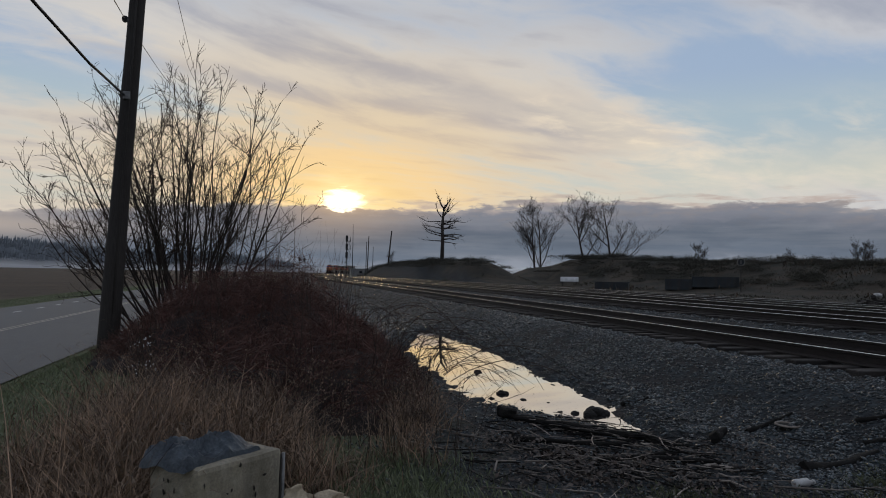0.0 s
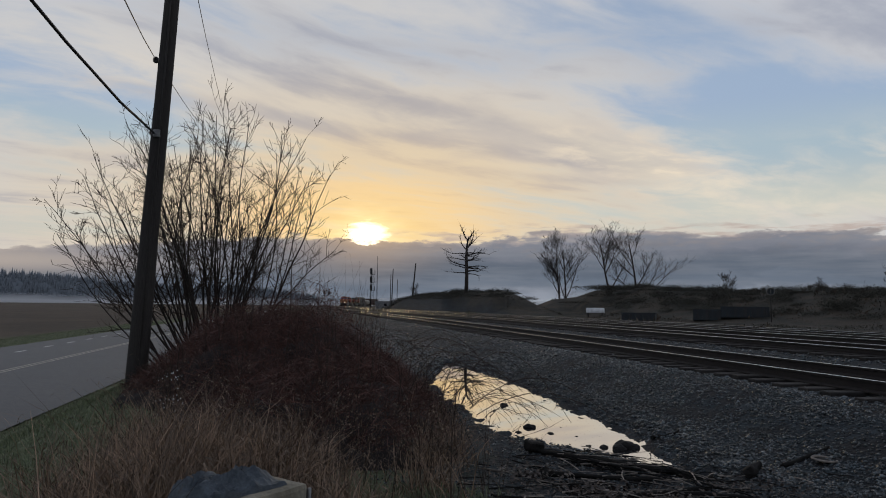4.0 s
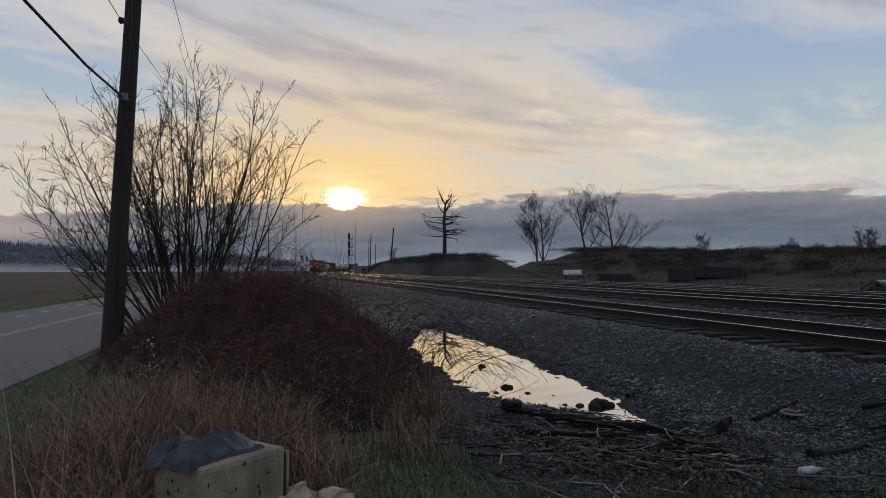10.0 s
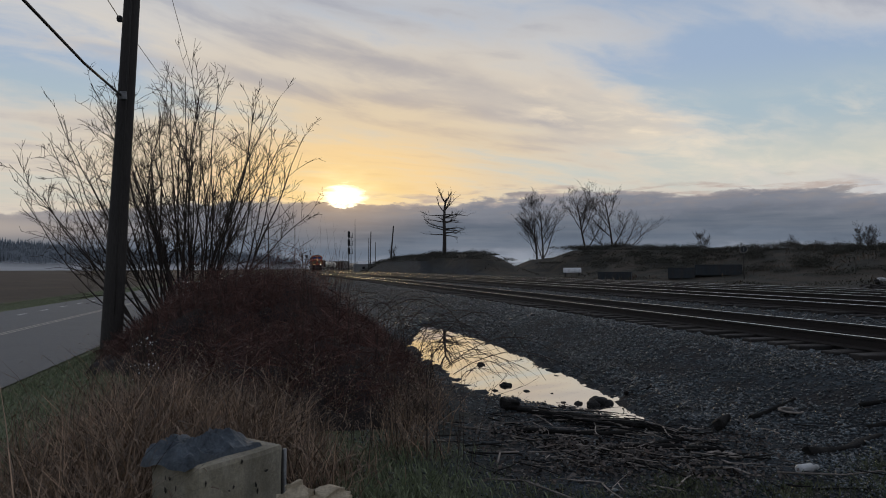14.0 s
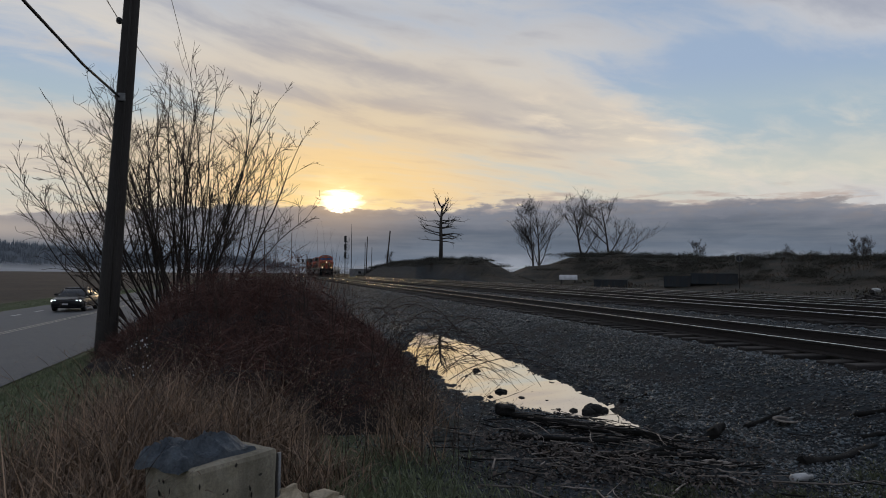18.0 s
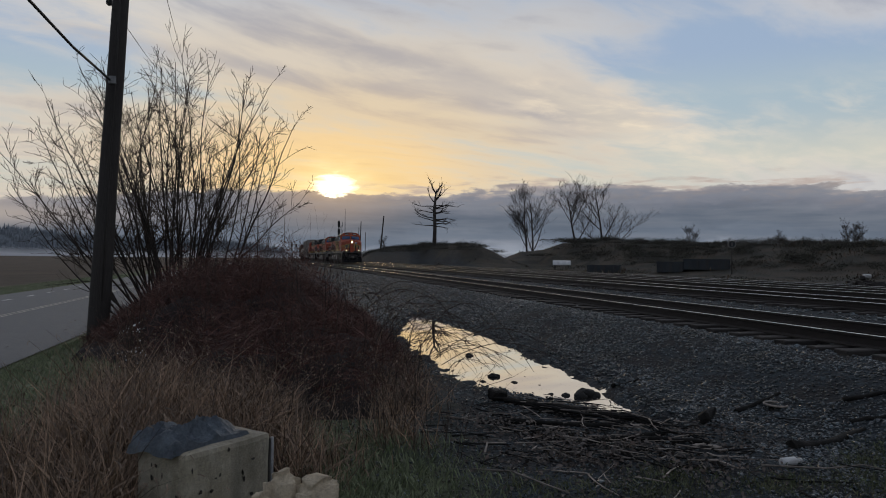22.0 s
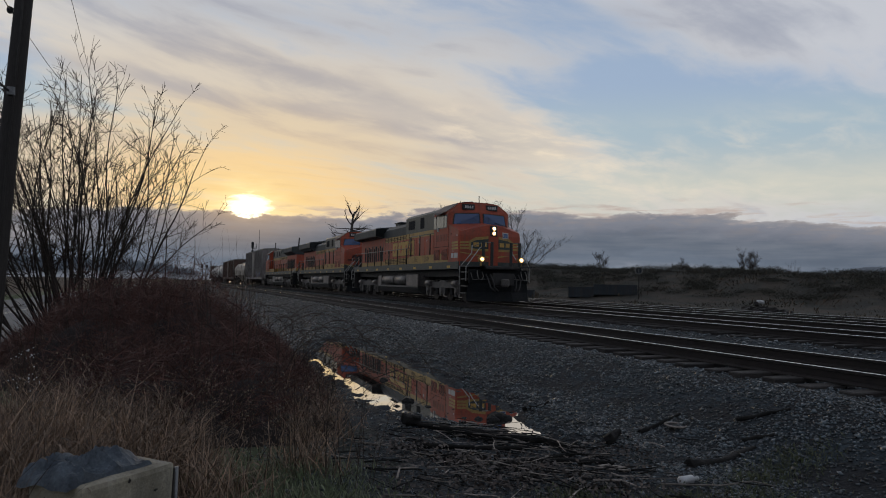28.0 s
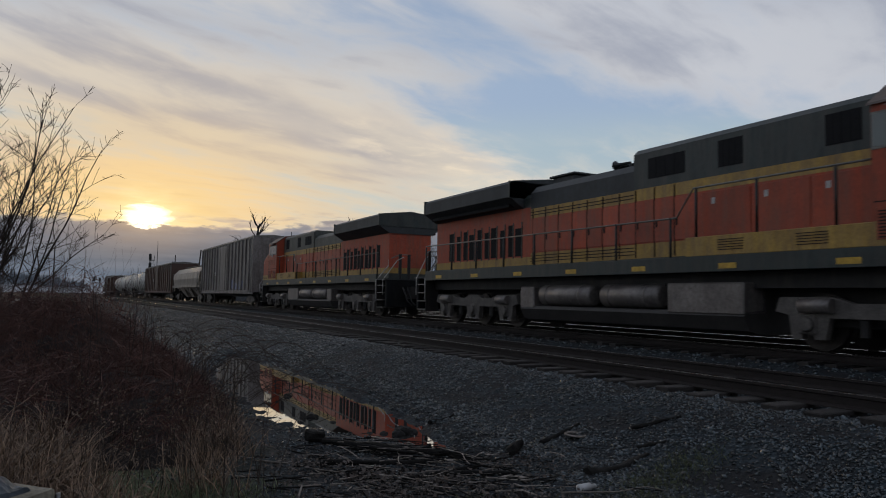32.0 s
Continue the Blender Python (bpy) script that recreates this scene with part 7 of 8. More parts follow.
bmesh.ops.create_cube(bm, size=1.0, matrix=Matrix.Diagonal((0.24, 0.13, 0.12, 1)))
bmesh.ops.bevel(bm, geom=bm.edges[:], offset=0.02, segments=1, affect="EDGES")
bmesh.ops.subdivide_edges(bm, edges=bm.edges[:], cuts=2, use_grid_fill=True)
for v in bm.verts:
    v.co += Vector((noise.noise(v.co * 12), noise.noise(v.co * 12 + Vector((3, 0, 0))), noise.noise(v.co * 12 + Vector((0, 9, 0))))) * 0.015
solo("timber_stub", bm, DRIFT, "squared rotten timber stub at the puddle", "timber", m=pose(2.62, 7.80, ground_z(2.62, 7.8) + 0.07, 6, 10, 25))

pile = thing("brushwood_heap", "flattened heap of wet sticks, bark and leaves", "brushwood")
for k in range(280):
    a = rngd.gauss(0, 1)
    x, y = 3.0 + 0.75 * rngd.gauss(0, 1), 5.95 + 0.75 * rngd.gauss(0, 1)
    if x < 1.3 or y < 3.6 or x > 5.2:
        continue
    bm = bmesh.new()
    stick(bm, (x, y, rngd.uniform(0, 0.05)), -0.6 + rngd.gauss(0, 1.0), rngd.uniform(0.08, 0.5) * (1.5 if k % 9 == 0 else 1.0), rngd.uniform(0.003, 0.010), rngd, 5)
    part("stick", bm, PALEWOOD if rngd.random() < 0.48 else DRIFT, pile)
# reeds and splints washed up along the near edge of the water
for k in range(110):
    t = rngd.random()
    x, y = 2.75 + 1.15 * t + rngd.gauss(0, 0.16), 7.55 - 1.55 * t + rngd.gauss(0, 0.22)
    bm = bmesh.new()
    stick(bm, (x, y, rngd.uniform(0.0, 0.09)), -0.8 + rngd.gauss(0, 0.45), rngd.uniform(0.12, 0.55), rngd.uniform(0.003, 0.008), rngd, 5, 0.05)
    part("reed", bm, PALEWOOD if rngd.random() < 0.25 else DRIFT, pile)
rsd = np.random.RandomState(31)
LEAF = material("rotting_leaves", (0.092, 0.080, 0.072), 0.7, var=0.3, scale=8, bump=0.1, color2=(0.05, 0.032, 0.022), island=0.6)
lp = [(2.75 + 0.75 * rsd.randn(), 5.7 + 0.8 * rsd.randn()) for _ in range(2000)]
for cx, cy, cr in ((2.56, 6.0, 0.13), (2.45, 5.38, 0.16), (3.0, 5.6, 0.2), (2.2, 6.6, 0.15), (3.3, 4.9, 0.25), (4.2, 5.9, 0.25)):
    lp += [(cx + cr * rsd.randn(), cy + cr * rsd.randn()) for _ in range(230)]
lv = [(-0.5, 0, 0), (-0.1, 0.3, 0.12), (0.5, 0, 0.02), (-0.1, -0.3, 0.1)]
sl = rsd.uniform(0.02, 0.06, len(lp))
lift = on_ground(lp, 0.012)
lift[2000:, 2] += rsd.uniform(0, 0.07, len(lp) - 2000)
bulk("fallen_leaves", lv, [(0, 1, 2, 3)], (turns(rsd, len(lp), sl, sl, sl, 0.9), lift), LEAF, pile)
# low mossy grass between the debris
MOSS = material("olive_moss_grass", (0.105, 0.105, 0.055), 0.8, var=0.2, scale=6, bump=0.0, color2=(0.06, 0.075, 0.035), island=0.5)
mp_ = []
for cx, cy, cr in ((2.98, 4.80, 0.20), (4.90, 4.78, 0.22), (2.75, 4.45, 0.22), (4.4, 4.3, 0.25), (3.7, 4.45, 0.2), (5.4, 4.9, 0.22), (1.9, 4.6, 0.3)):
    mp_ += [(cx + cr * rsd.randn(), cy + cr * 0.7 * rsd.randn()) for _ in range(520)]
hm = rsd.uniform(0.02, 0.06, len(mp_))
moss = thing("mossy_grass", "low olive mossy grass between the debris", "grass", kind="stuff")
bulk("blades", [(-0.5, 0, 0), (0.5, 0, 0), (0.25, 0.35, 0.7), (0.0, 0.8, 1.0)], [(0, 1, 2, 3)], (turns(rsd, len(mp_), hm * 0.12, hm * 0.8, hm, 0.6), on_ground(mp_)), MOSS, moss)
# bark strips and chips strewn on the gravel
strewn = thing("strewn_chips", "scattered bark chips and twigs on the gravel", "debris", kind="stuff")
cp = [(rsd.uniform(1.2, 7.0), 3.0 + 7.5 * rsd.rand() ** 1.3) for _ in range(2300)]
cp = [p for p in cp if abs(p[0] - knots(p[1], PUDDLE)[0]) > knots(p[1], PUDDLE)[1]]
cv = [(-0.5, -0.12, 0), (0.5, -0.10, 0.03), (0.5, 0.10, 0), (-0.45, 0.12, 0.02), (-0.5, -0.1, 0.14), (0.5, -0.08, 0.16), (0.5, 0.08, 0.13), (-0.45, 0.1, 0.15)]
cf = [(0, 3, 2, 1), (4, 5, 6, 7), (0, 1, 5, 4), (1, 2, 6, 5), (2, 3, 7, 6), (3, 0, 4, 7)]
sl = rsd.uniform(0.012, 0.07, len(cp))
bulk("chips", cv, cf, (turns(rsd, len(cp), sl, sl * rsd.uniform(0.2, 0.7, len(cp)), sl * 0.5, 0.3), on_ground(cp, 0.008)), LEAF, strewn)
WHITEPL = material("dirty_white_plastic", (0.50, 0.50, 0.50), 0.4, var=0.2, scale=10, bump=0.1, color2=(0.34, 0.33, 0.32))
for x, y, l, r, hd, lab in ((3.80, 5.38, 0.12, 0.028, 1.9, "short pale stick of split wood"), (3.72, 5.50, 0.14, 0.018, 0.3, "short pale stick of split wood")):
    bm = bmesh.new()
    stick(bm, (x, y, 0.02), hd, l, r, rngd, 7, 0.0)
    solo("wood_chip", bm, PALEWOOD, lab, "wood")
bm = bmesh.new()
tube(bm, [(-0.11, 0, 0), (-0.10, 0, 0), (0.05, 0, 0.0), (0.08, 0, 0.0), (0.11, 0, 0)], [0.02, 0.034, 0.036, 0.018, 0.016], 12)
bt = thing("plastic_bottle", "crushed white plastic bottle lying in the mud", "bottle", pose(4.14, 4.87, ground_z(4.14, 4.87) + 0.035, 0, 4, 15))
part("body", bm, WHITEPL, bt)
bm = bmesh.new()
tube(bm, [(0.11, 0, 0), (0.135, 0, 0)], [0.02, 0.02], 10)
part("cap", bm, WHITEPL, bt)
bm = bmesh.new()
ring = [(0.13 * math.cos(a), 0.105 * math.sin(a), 0.0) for a in (2 * math.pi * k / 28 for k in range(29))]
tube(bm, ring, 0.012, 6, cap=False)
lid = thing("pan_lid", "discarded pale round lid on the gravel", "lid", pose(5.30, 6.46, ground_z(5.3, 6.46) + 0.03, 4, 3, 10))
part("rim", bm, PALEWOOD, lid)
bm = bmesh.new()
bm.faces.new([bm.verts.new((0.125 * math.cos(a), 0.10 * math.sin(a), -0.004)) for a in (2 * math.pi * k / 28 for k in range(28))])
part("plate", bm, DRIFT, lid)
for pts, lab in (([(3.85, 4.85), (4.0, 4.72), (4.3, 4.66), (4.6, 4.62), (4.72, 4.5)], "pale crooked root on the mud"), ([(3.35, 5.1), (3.55, 4.98), (3.62, 4.82)], "thin pale curved twig"), ([(1.75, 5.5), (1.85, 5.75), (2.05, 5.85)], "thin pale curved twig"), ([(1.5, 5.0), (1.75, 4.85), (1.95, 4.6), (2.0, 4.4)], "thin pale curved twig")):
    bm = bmesh.new()
    tube(bm, [(x, y, ground_z(x, y) + 0.03 + 0.02 * (k % 2)) for k, (x, y) in enumerate(pts)], [0.010 - 0.0012 * k for k in range(len(pts))], 5)
    solo("twig", bm, PALEWOOD, lab, "twig")

# ---- beyond the tracks ----
BIN = material("dark_painted_bin", (0.022, 0.030, 0.036), 0.6, var=0.35, scale=1.5, bump=0.15, stain=0.5, stain_color=(0.05, 0.03, 0.02))
WHITEMETAL = material("faded_white_sheet_metal", (0.60, 0.60, 0.60), 0.35, var=0.2, scale=2, bump=0.05, color2=(0.42, 0.42, 0.42), stain=0.4)
CONC = material("pale_rubble", (0.30, 0.29, 0.27), 0.85, var=0.3, scale=4, bump=0.3)


def scrap_bin(x, y, length, turn, h, label):
    r = thing("scrap_bin", label, "bin", pose(x, y, ground_z(x, y) - 0.05, 0, 0, turn), group="dark bins beyond the yard")
    L2, W = length / 2, 0.95
    boxes("floor", r, BIN, [(-L2, L2, -W, W, 0.08, 0.16)])
    for s in (-1, 1):
        boxes("long_side", r, BIN, [(-L2, L2, s * W - 0.03, s * W + 0.03, 0.1, h)], 0.008)
        boxes("end_side", r, BIN, [(s * L2 - 0.03, s * L2 + 0.03, -W + 0.03, W - 0.03, 0.1, h)], 0.008)
        boxes("top_rail", r, BIN, [(-L2 - 0.05, L2 + 0.05, s * W - 0.06, s * W + 0.06, h, h + 0.09)], 0.01)
        k = -L2 + 0.1
        while k < L2:
            boxes("rib", r, BIN, [(k - 0.04, k + 0.04, s * (W + 0.03) - 0.04, s * (W + 0.03) + 0.04, 0.1, h)], 0.008)
            k += 0.62
    boxes("skid", r, SOOT, [(-L2, L2, -0.6, -0.45, 0.0, 0.08), (-L2, L2, 0.45, 0.6, 0.0, 0.08)])


scrap_bin(36.9, 59.5, 2.3, -32, 1.00, "small dark steel scrap bin")
scrap_bin(39.6, 57.7, 4.0, -34, 0.98, "long dark steel scrap bin with ribs")
scrap_bin(33.4, 66.0, 3.2, -32, 0.85, "low dark steel scrap bin with rubbish")
tank = thing("half_round_tank", "upturned white half-round metal tank in the scrub", "tank", pose(33.9, 78.0, 0, 0, 0, -23))
bm = bmesh.new()
extrude_profile(bm, [(0.55 * math.cos(a), 1.02 + 0.55 * math.sin(a)) for a in (math.pi * k / 10 for k in range(11))], -1.05, 1.05)
bmesh.ops.rotate(bm, verts=bm.verts, cent=(0, 0, 0), matrix=Matrix.Rotation(math.pi / 2, 3, "Z"))
part("shell", bm, WHITEMETAL, tank)
zb = ground_z(33.9, 78.0)
boxes("stand", tank, SOOT, [(-0.9, -0.7, -0.5, 0.5, zb - 0.1, 1.03), (0.7, 0.9, -0.5, 0.5, zb - 0.1, 1.03)])
sg = thing("round_sign", "round pale-ringed sign on a thin post", "sign", pose(38.44, 52.41, ground_z(38.44, 52.41), 0, 0, -36))
top = 3.12 - ground_z(38.44, 52.41)
bm = bmesh.new()
tube(bm, [(0, 0, -0.3), (0, 0, top + 0.3)], 0.04, 8)
part("post", bm, POLEWOOD, sg)
bm = bmesh.new()
tube(bm, [(0.30 * math.cos(a), -0.07, top + 0.30 * math.sin(a)) for a in (2 * math.pi * k / 24 for k in range(25))], 0.04, 6, cap=False)
part("ring", bm, RAILPIPE, sg)
bm = bmesh.new()
tube(bm, [(0, -0.045, top), (0, -0.06, top)], [0.29, 0.29], 24)
pl = part("plate", bm, BIN, sg)
boxes("bar", pl, RAILPIPE, [(-0.04, 0.04, -0.075, -0.066, top - 0.15, top + 0.15)])
heap = thing("tie_heap", "heap of old broken ties and rubble", "scrap heap")
rh = random.Random(23)
for k in range(34):
    x, y = 30.4 + rh.gauss(0, 0.75), 30.6 + rh.gauss(0, 0.5)
    bm = bmesh.new()
    L2 = rh.uniform(0.3, 0.9)
    box(bm, -L2, L2, -0.11, 0.11, -0.09, 0.09, 0.015)
    o = part("broken_tie", bm, TIE, heap)
    o.matrix_local = pose(x, y, ground_z(x, y) + 0.1 + max(0, 0.62 - 0.5 * abs(x - 30.4) - 0.5 * abs(y - 30.6)) * rh.random(), rh.uniform(-20, 20), rh.uniform(-18, 18), rh.uniform(0, 180))
for k in range(16):
    x, y = 32.3 + rh.gauss(0, 1.1), 30.0 + rh.gauss(0, 0.6)
    boulder("rubble", x, y, rh.uniform(0.06, 0.16), "pale chunk of broken concrete rubble", "rubble", CONC, 0.03, group="rubble by the yard")
boulder("pale_sack", 30.7, 30.7, 0.22, "pale plastic sack on the tie heap", "sack", WHITEPL, 0.75, 0.5)

# signal, masts and poles down the line
MAST = material("dark_mast_steel", (0.035, 0.036, 0.038), 0.6, 0.2, var=0.2, bump=0.05)
sig = thing("signal_mast", "dark three-headed railway signal on a ladder mast", "railway signal", pose(13.27, 139.4, 0.5))
bm = bmesh.new()
tube(bm, [(0, 0, 0), (0, 0, 8.2)], 0.09, 8)
part("mast", bm, MAST, sig)
for z in (7.75, 6.15, 4.55):
    bm = bmesh.new()
    prof = [(0.24 * math.cos(a), (0.42 if math.sin(a) > 0 else -0.42) + 0.24 * math.sin(a)) for a in (2 * math.pi * k / 16 for k in range(16))]
    extrude_profile(bm, [(x, z + q) for x, q in prof], -0.22, -0.16)
    hd = part("signal_head", bm, MAST, sig)
    for dz in (-0.38, 0.0, 0.38):
        bm = bmesh.new()
        tube(bm, [(0, -0.45, z + dz), (0, -0.22, z + dz)], [0.12, 0.11], 10)
        part("hood", bm, MAST, hd)
    boxes("platform", sig, MAST, [(0.05, 0.75, -0.3, 0.3, z - 0.62, z - 0.56)])
    bm = bmesh.new()
    tube(bm, [(0.75, -0.3, z - 0.6), (0.75, -0.3, z + 0.35), (0.75, 0.3, z + 0.35), (0.75, 0.3, z - 0.6)], 0.025, 5)
    part("platform_rail", bm, MAST, sig)
bm = bmesh.new()
for d in (0.25, 0.55):
    tube(bm, [(d, 0.1, 0), (d, 0.1, 7.6)], 0.02, 5)
for k in range(24):
    tube(bm, [(0.25, 0.1, 0.2 + k * 0.31), (0.55, 0.1, 0.2 + k * 0.31)], 0.015, 4)
part("ladder", bm, MAST, sig)
boxes("relay_case", sig, GALV, [(0.9, 2.1, -0.4, 0.4, 0, 1.9)], 0.03)
for nm, x, y, pts, r, lab in (("antenna_mast", 16.03, 154.2, [(0, 0, 0), (0, 0, 8.0), (0, 0, 12.0)], (0.09, 0.07, 0.03), "thin steel radio antenna mast"), ("utility_pole", 23.56, 188.5, [(0, 0, 0), (0.3, 0, 11.1)], (0.16, 0.11), "distant dark utility pole"),
                              ("utility_pole", 22.7, 148.2, [(0, 0, 0), (0.9, 0, 10.3)], (0.18, 0.13), "distant leaning wooden utility pole"), ("utility_pole", 33.0, 268.0, [(0, 0, 0), (0.1, 0, 13.0)], (0.16, 0.11), "far dark utility pole"), ("utility_pole", 38.5, 290.0, [(0, 0, 0), (0.1, 0, 12.0)], (0.16, 0.11), "far dark utility pole")):
    bm = bmesh.new()
    tube(bm, pts, list(r), 8)
    p_ = thing(nm, lab, "mast" if "mast" in nm else "utility pole", pose(x, y, 0.3))
    part("shaft", bm, MAST if "mast" in nm else POLEWOOD, p_)
for x, y in ((6.6, 218.0), (8.2, 224.0)):
    d = thing("dwarf_signal", "small dark trackside signal post", "railway signal", pose(x, y, 0.4), group="small signals down the line")
    bm = bmesh.new()
    tube(bm, [(0, 0, 0), (0, 0, 4.6)], 0.07, 6)
    part("post", bm, MAST, d)
    boxes("head", d, MAST, [(-0.3, 0.3, -0.2, 0.2, 4.3, 5.4)], 0.05)
    boxes("arm", d, MAST, [(-0.9, 0.9, -0.05, 0.05, 3.9, 4.0)])
shed = thing("trackside_shed", "low grey shed with a pale metal roof", "shed", pose(40.0, 297.0, -0.2, 0, 0, -8))
boxes("wall", shed, GALV, [(-7.5, 7.5, -3, 3, 0, 3.4)])
bm = bmesh.new()
extrude_profile(bm, [(-3.3, 3.4), (3.3, 3.4), (0, 4.7)], -7.8, 7.8, axis="x")
part("roof", bm, WHITEMETAL, shed)
for k in range(4):
    boxes("window", shed, VOID, [(-6 + k * 3.4, -4.8 + k * 3.4, -3.03, -3.0, 1.4, 2.4)])
boxes("door", shed, MAST, [(5.4, 6.6, -3.04, -3.0, 0, 2.2)])


# ---- trees ----
def bare_tree(x, y, height, seed, label, lean=0.0, r=0.22, kids=(7, 10), spread=0.8, stems=1, up=0.10, depth=3, droop=False):
    rng = random.Random(seed)
    root = thing("bare_tree", label, "tree", pose(x, y, ground_z(x, y) - 0.2), group="bare trees beyond the tracks")
    tips = bmesh.new()
    for k in range(stems):
        bm = bmesh.new()
        d = Vector((lean + rng.uniform(-0.34, 0.34) * (stems > 1), rng.uniform(-0.2, 0.2) * (stems > 1), 1))
        limb(bm, rng, (rng.uniform(-0.4, 0.4) * (stems > 1), 0, 0), d, height * (0.78 if stems == 1 else rng.uniform(0.6, 0.8)), r / (stems ** 0.4), depth, 7, 0.07, 0.04 if not droop else 0.0, spread, kids, 9, 0.16, tips, 0.012)
        part("trunk", bm, FARTREE, root)
    part("crown", tips, FARTREE, root)


def fan_tree(x, y, height, wide, seed, label, stems, low=0.25):
    """A bare tree: stems that fork again and again, every branch turning upwards, to a crown of fine twigs."""
    rng = random.Random(seed)
    root = thing("bare_tree", label, "tree", pose(x, y, ground_z(x, y) - 0.2), group="bare trees beyond the tracks")
    twigs = bmesh.new()

    def grow(bm, p, d, length, r, level):
        pts, rad = [p.copy()], [r]
        n = 5 if level < 3 else 3
        for i in range(n):
            d = (d + Vector((rng.uniform(-1, 1), rng.uniform(-1, 1), rng.uniform(-0.5, 0.5))) * (0.10 + 0.05 * level) + Vector((0, 0, 0.075 if level < 3 else 0.04))).normalized()
            p = p + d * (length / n)
            pts.append(p.copy())
            rad.append(max(0.011, r * (1 - 0.70 * (i + 1) / n)))
        tube(bm if level < 2 else twigs, pts, rad, max(3, 7 - 2 * level), cap=False)
        if level > 3:
            return
        for q in range((9, 6, 5, 3)[level]):
            f = rng.uniform(0.22 if level else low, 1.0) * n
            i = min(n - 1, int(f))
            base = pts[i].lerp(pts[i + 1], f - i)
            a = rng.uniform(0, 2 * math.pi)
            axis = (pts[i + 1] - pts[i]).normalized()
            out = Vector((math.cos(a), math.sin(a), rng.uniform(-0.1, 0.3)))
            nd = (axis * 0.9 + out * rng.uniform(0.55, 1.05)).normalized()
            grow(bm, base, nd, length * (rng.uniform(0.42, 0.64) if level else rng.uniform(0.52, 0.62) - 0.30 * f / n), max(0.018, rad[i] * 0.56), level + 1)

    for k in range(stems):
        bm = bmesh.new()
        s = (k - (stems - 1) / 2)
        grow(bm, Vector((s * 0.5, 0, 0)), Vector((s * wide * 0.032 + rng.uniform(-0.05, 0.05), rng.uniform(-0.1, 0.1), 1)), height * rng.uniform(0.70, 0.76), 0.27 / stems ** 0.3, 0)
        part("trunk", bm, FARTREE, root)
    part("crown", twigs, FARTREE, root)


fan_tree(46.6, 121.5, 16.2, 4.9, 2, "tall bare winter tree with rising limbs", 2)
fan_tree(54.2, 118.0, 18.0, 3.6, 3, "tall bare winter tree with a rounded crown", 1, 0.22)
fan_tree(58.6, 115.7, 17.6, 4.4, 7, "bare winter tree with a broad twiggy crown", 1, 0.16)
fan_tree(138.8, 170.3, 10.4, 3.0, 9, "small far bare tree in the mist", 2)
fan_tree(111.2, 114.8, 9.6, 3.4, 12, "far bare tree with a ragged crown", 2, 0.15)
bare_tree(88.2, 81.3, 5.8, 13, "thin leaning bare sapling on the bank", -0.05, 0.07, (4, 6), 0.5, 3, depth=2)
bare_tree(148.3, 162.4, 8.0, 14, "small far bare tree in the mist", 0, 0.15, (6, 9), 0.8, 1)
bare_tree(49.5, 75.1, 2.2, 15, "small scrubby bush on the bank", 0, 0.06, (8, 11), 0.9, 4, depth=2)
bare_tree(27.5, 170.0, 6.0, 16, "low far bare bush beside the line", 0, 0.12, (8, 11), 0.9, 3, depth=2)


def dead_tree():
    """The old tree on the bank: straight trunk, level crooked limbs that droop at their ends."""
    rng = random.Random(44)
    x, y = 25.1, 107.1
    z0 = ground_z(x, y) - 0.2
    h = 13.2 - z0
    root = thing("dead_tree", "gnarled dead tree with stubby drooping limbs", "tree", pose(x, y, z0))
    bm = bmesh.new()
    tube(bm, [(0, 0, 0), (0.05, 0, h * 0.3), (-0.05, 0, h * 0.6), (0.1, 0, h * 0.8), (0.35, 0.1, h * 0.93)], [0.34, 0.28, 0.24, 0.17, 0.06], 9)
    part("trunk", bm, FARTREE, root)
    for k in range(26):
        z = h * rng.uniform(0.28, 0.9)
        a = rng.choice((0, math.pi)) + rng.uniform(-0.9, 0.9)
        top_ = z > h * 0.7
        d = Vector((math.cos(a), math.sin(a) * 0.6, 0.9 if top_ else 0.15))
        bm = bmesh.new()
        limb(bm, rng, (0, 0, z), d, rng.uniform(2.0, 4.0) * (0.8 if top_ else 1.0), 0.10, 2, 5, 0.26, 0.10 if top_ else -0.03, 0.8, (3, 5), 6, 0.3)
        part("limb", bm, FARTREE, root)


dead_tree()


SCRUB = material("brown_green_scrub", (0.066, 0.055, 0.040), 0.85, var=0.3, scale=0.4, bump=0.0, color2=(0.038, 0.037, 0.026), island=0.5)


BANKSTRAW = material("dull_bank_grass", (0.105, 0.075, 0.050), 0.8, var=0.2, scale=0.5, bump=0.0, color2=(0.055, 0.040, 0.028), island=0.4)


BUSH = material("dark_evergreen_scrub", (0.044, 0.046, 0.034), 0.8, var=0.2, scale=0.6, bump=0.0, color2=(0.028, 0.022, 0.014), island=0.5)


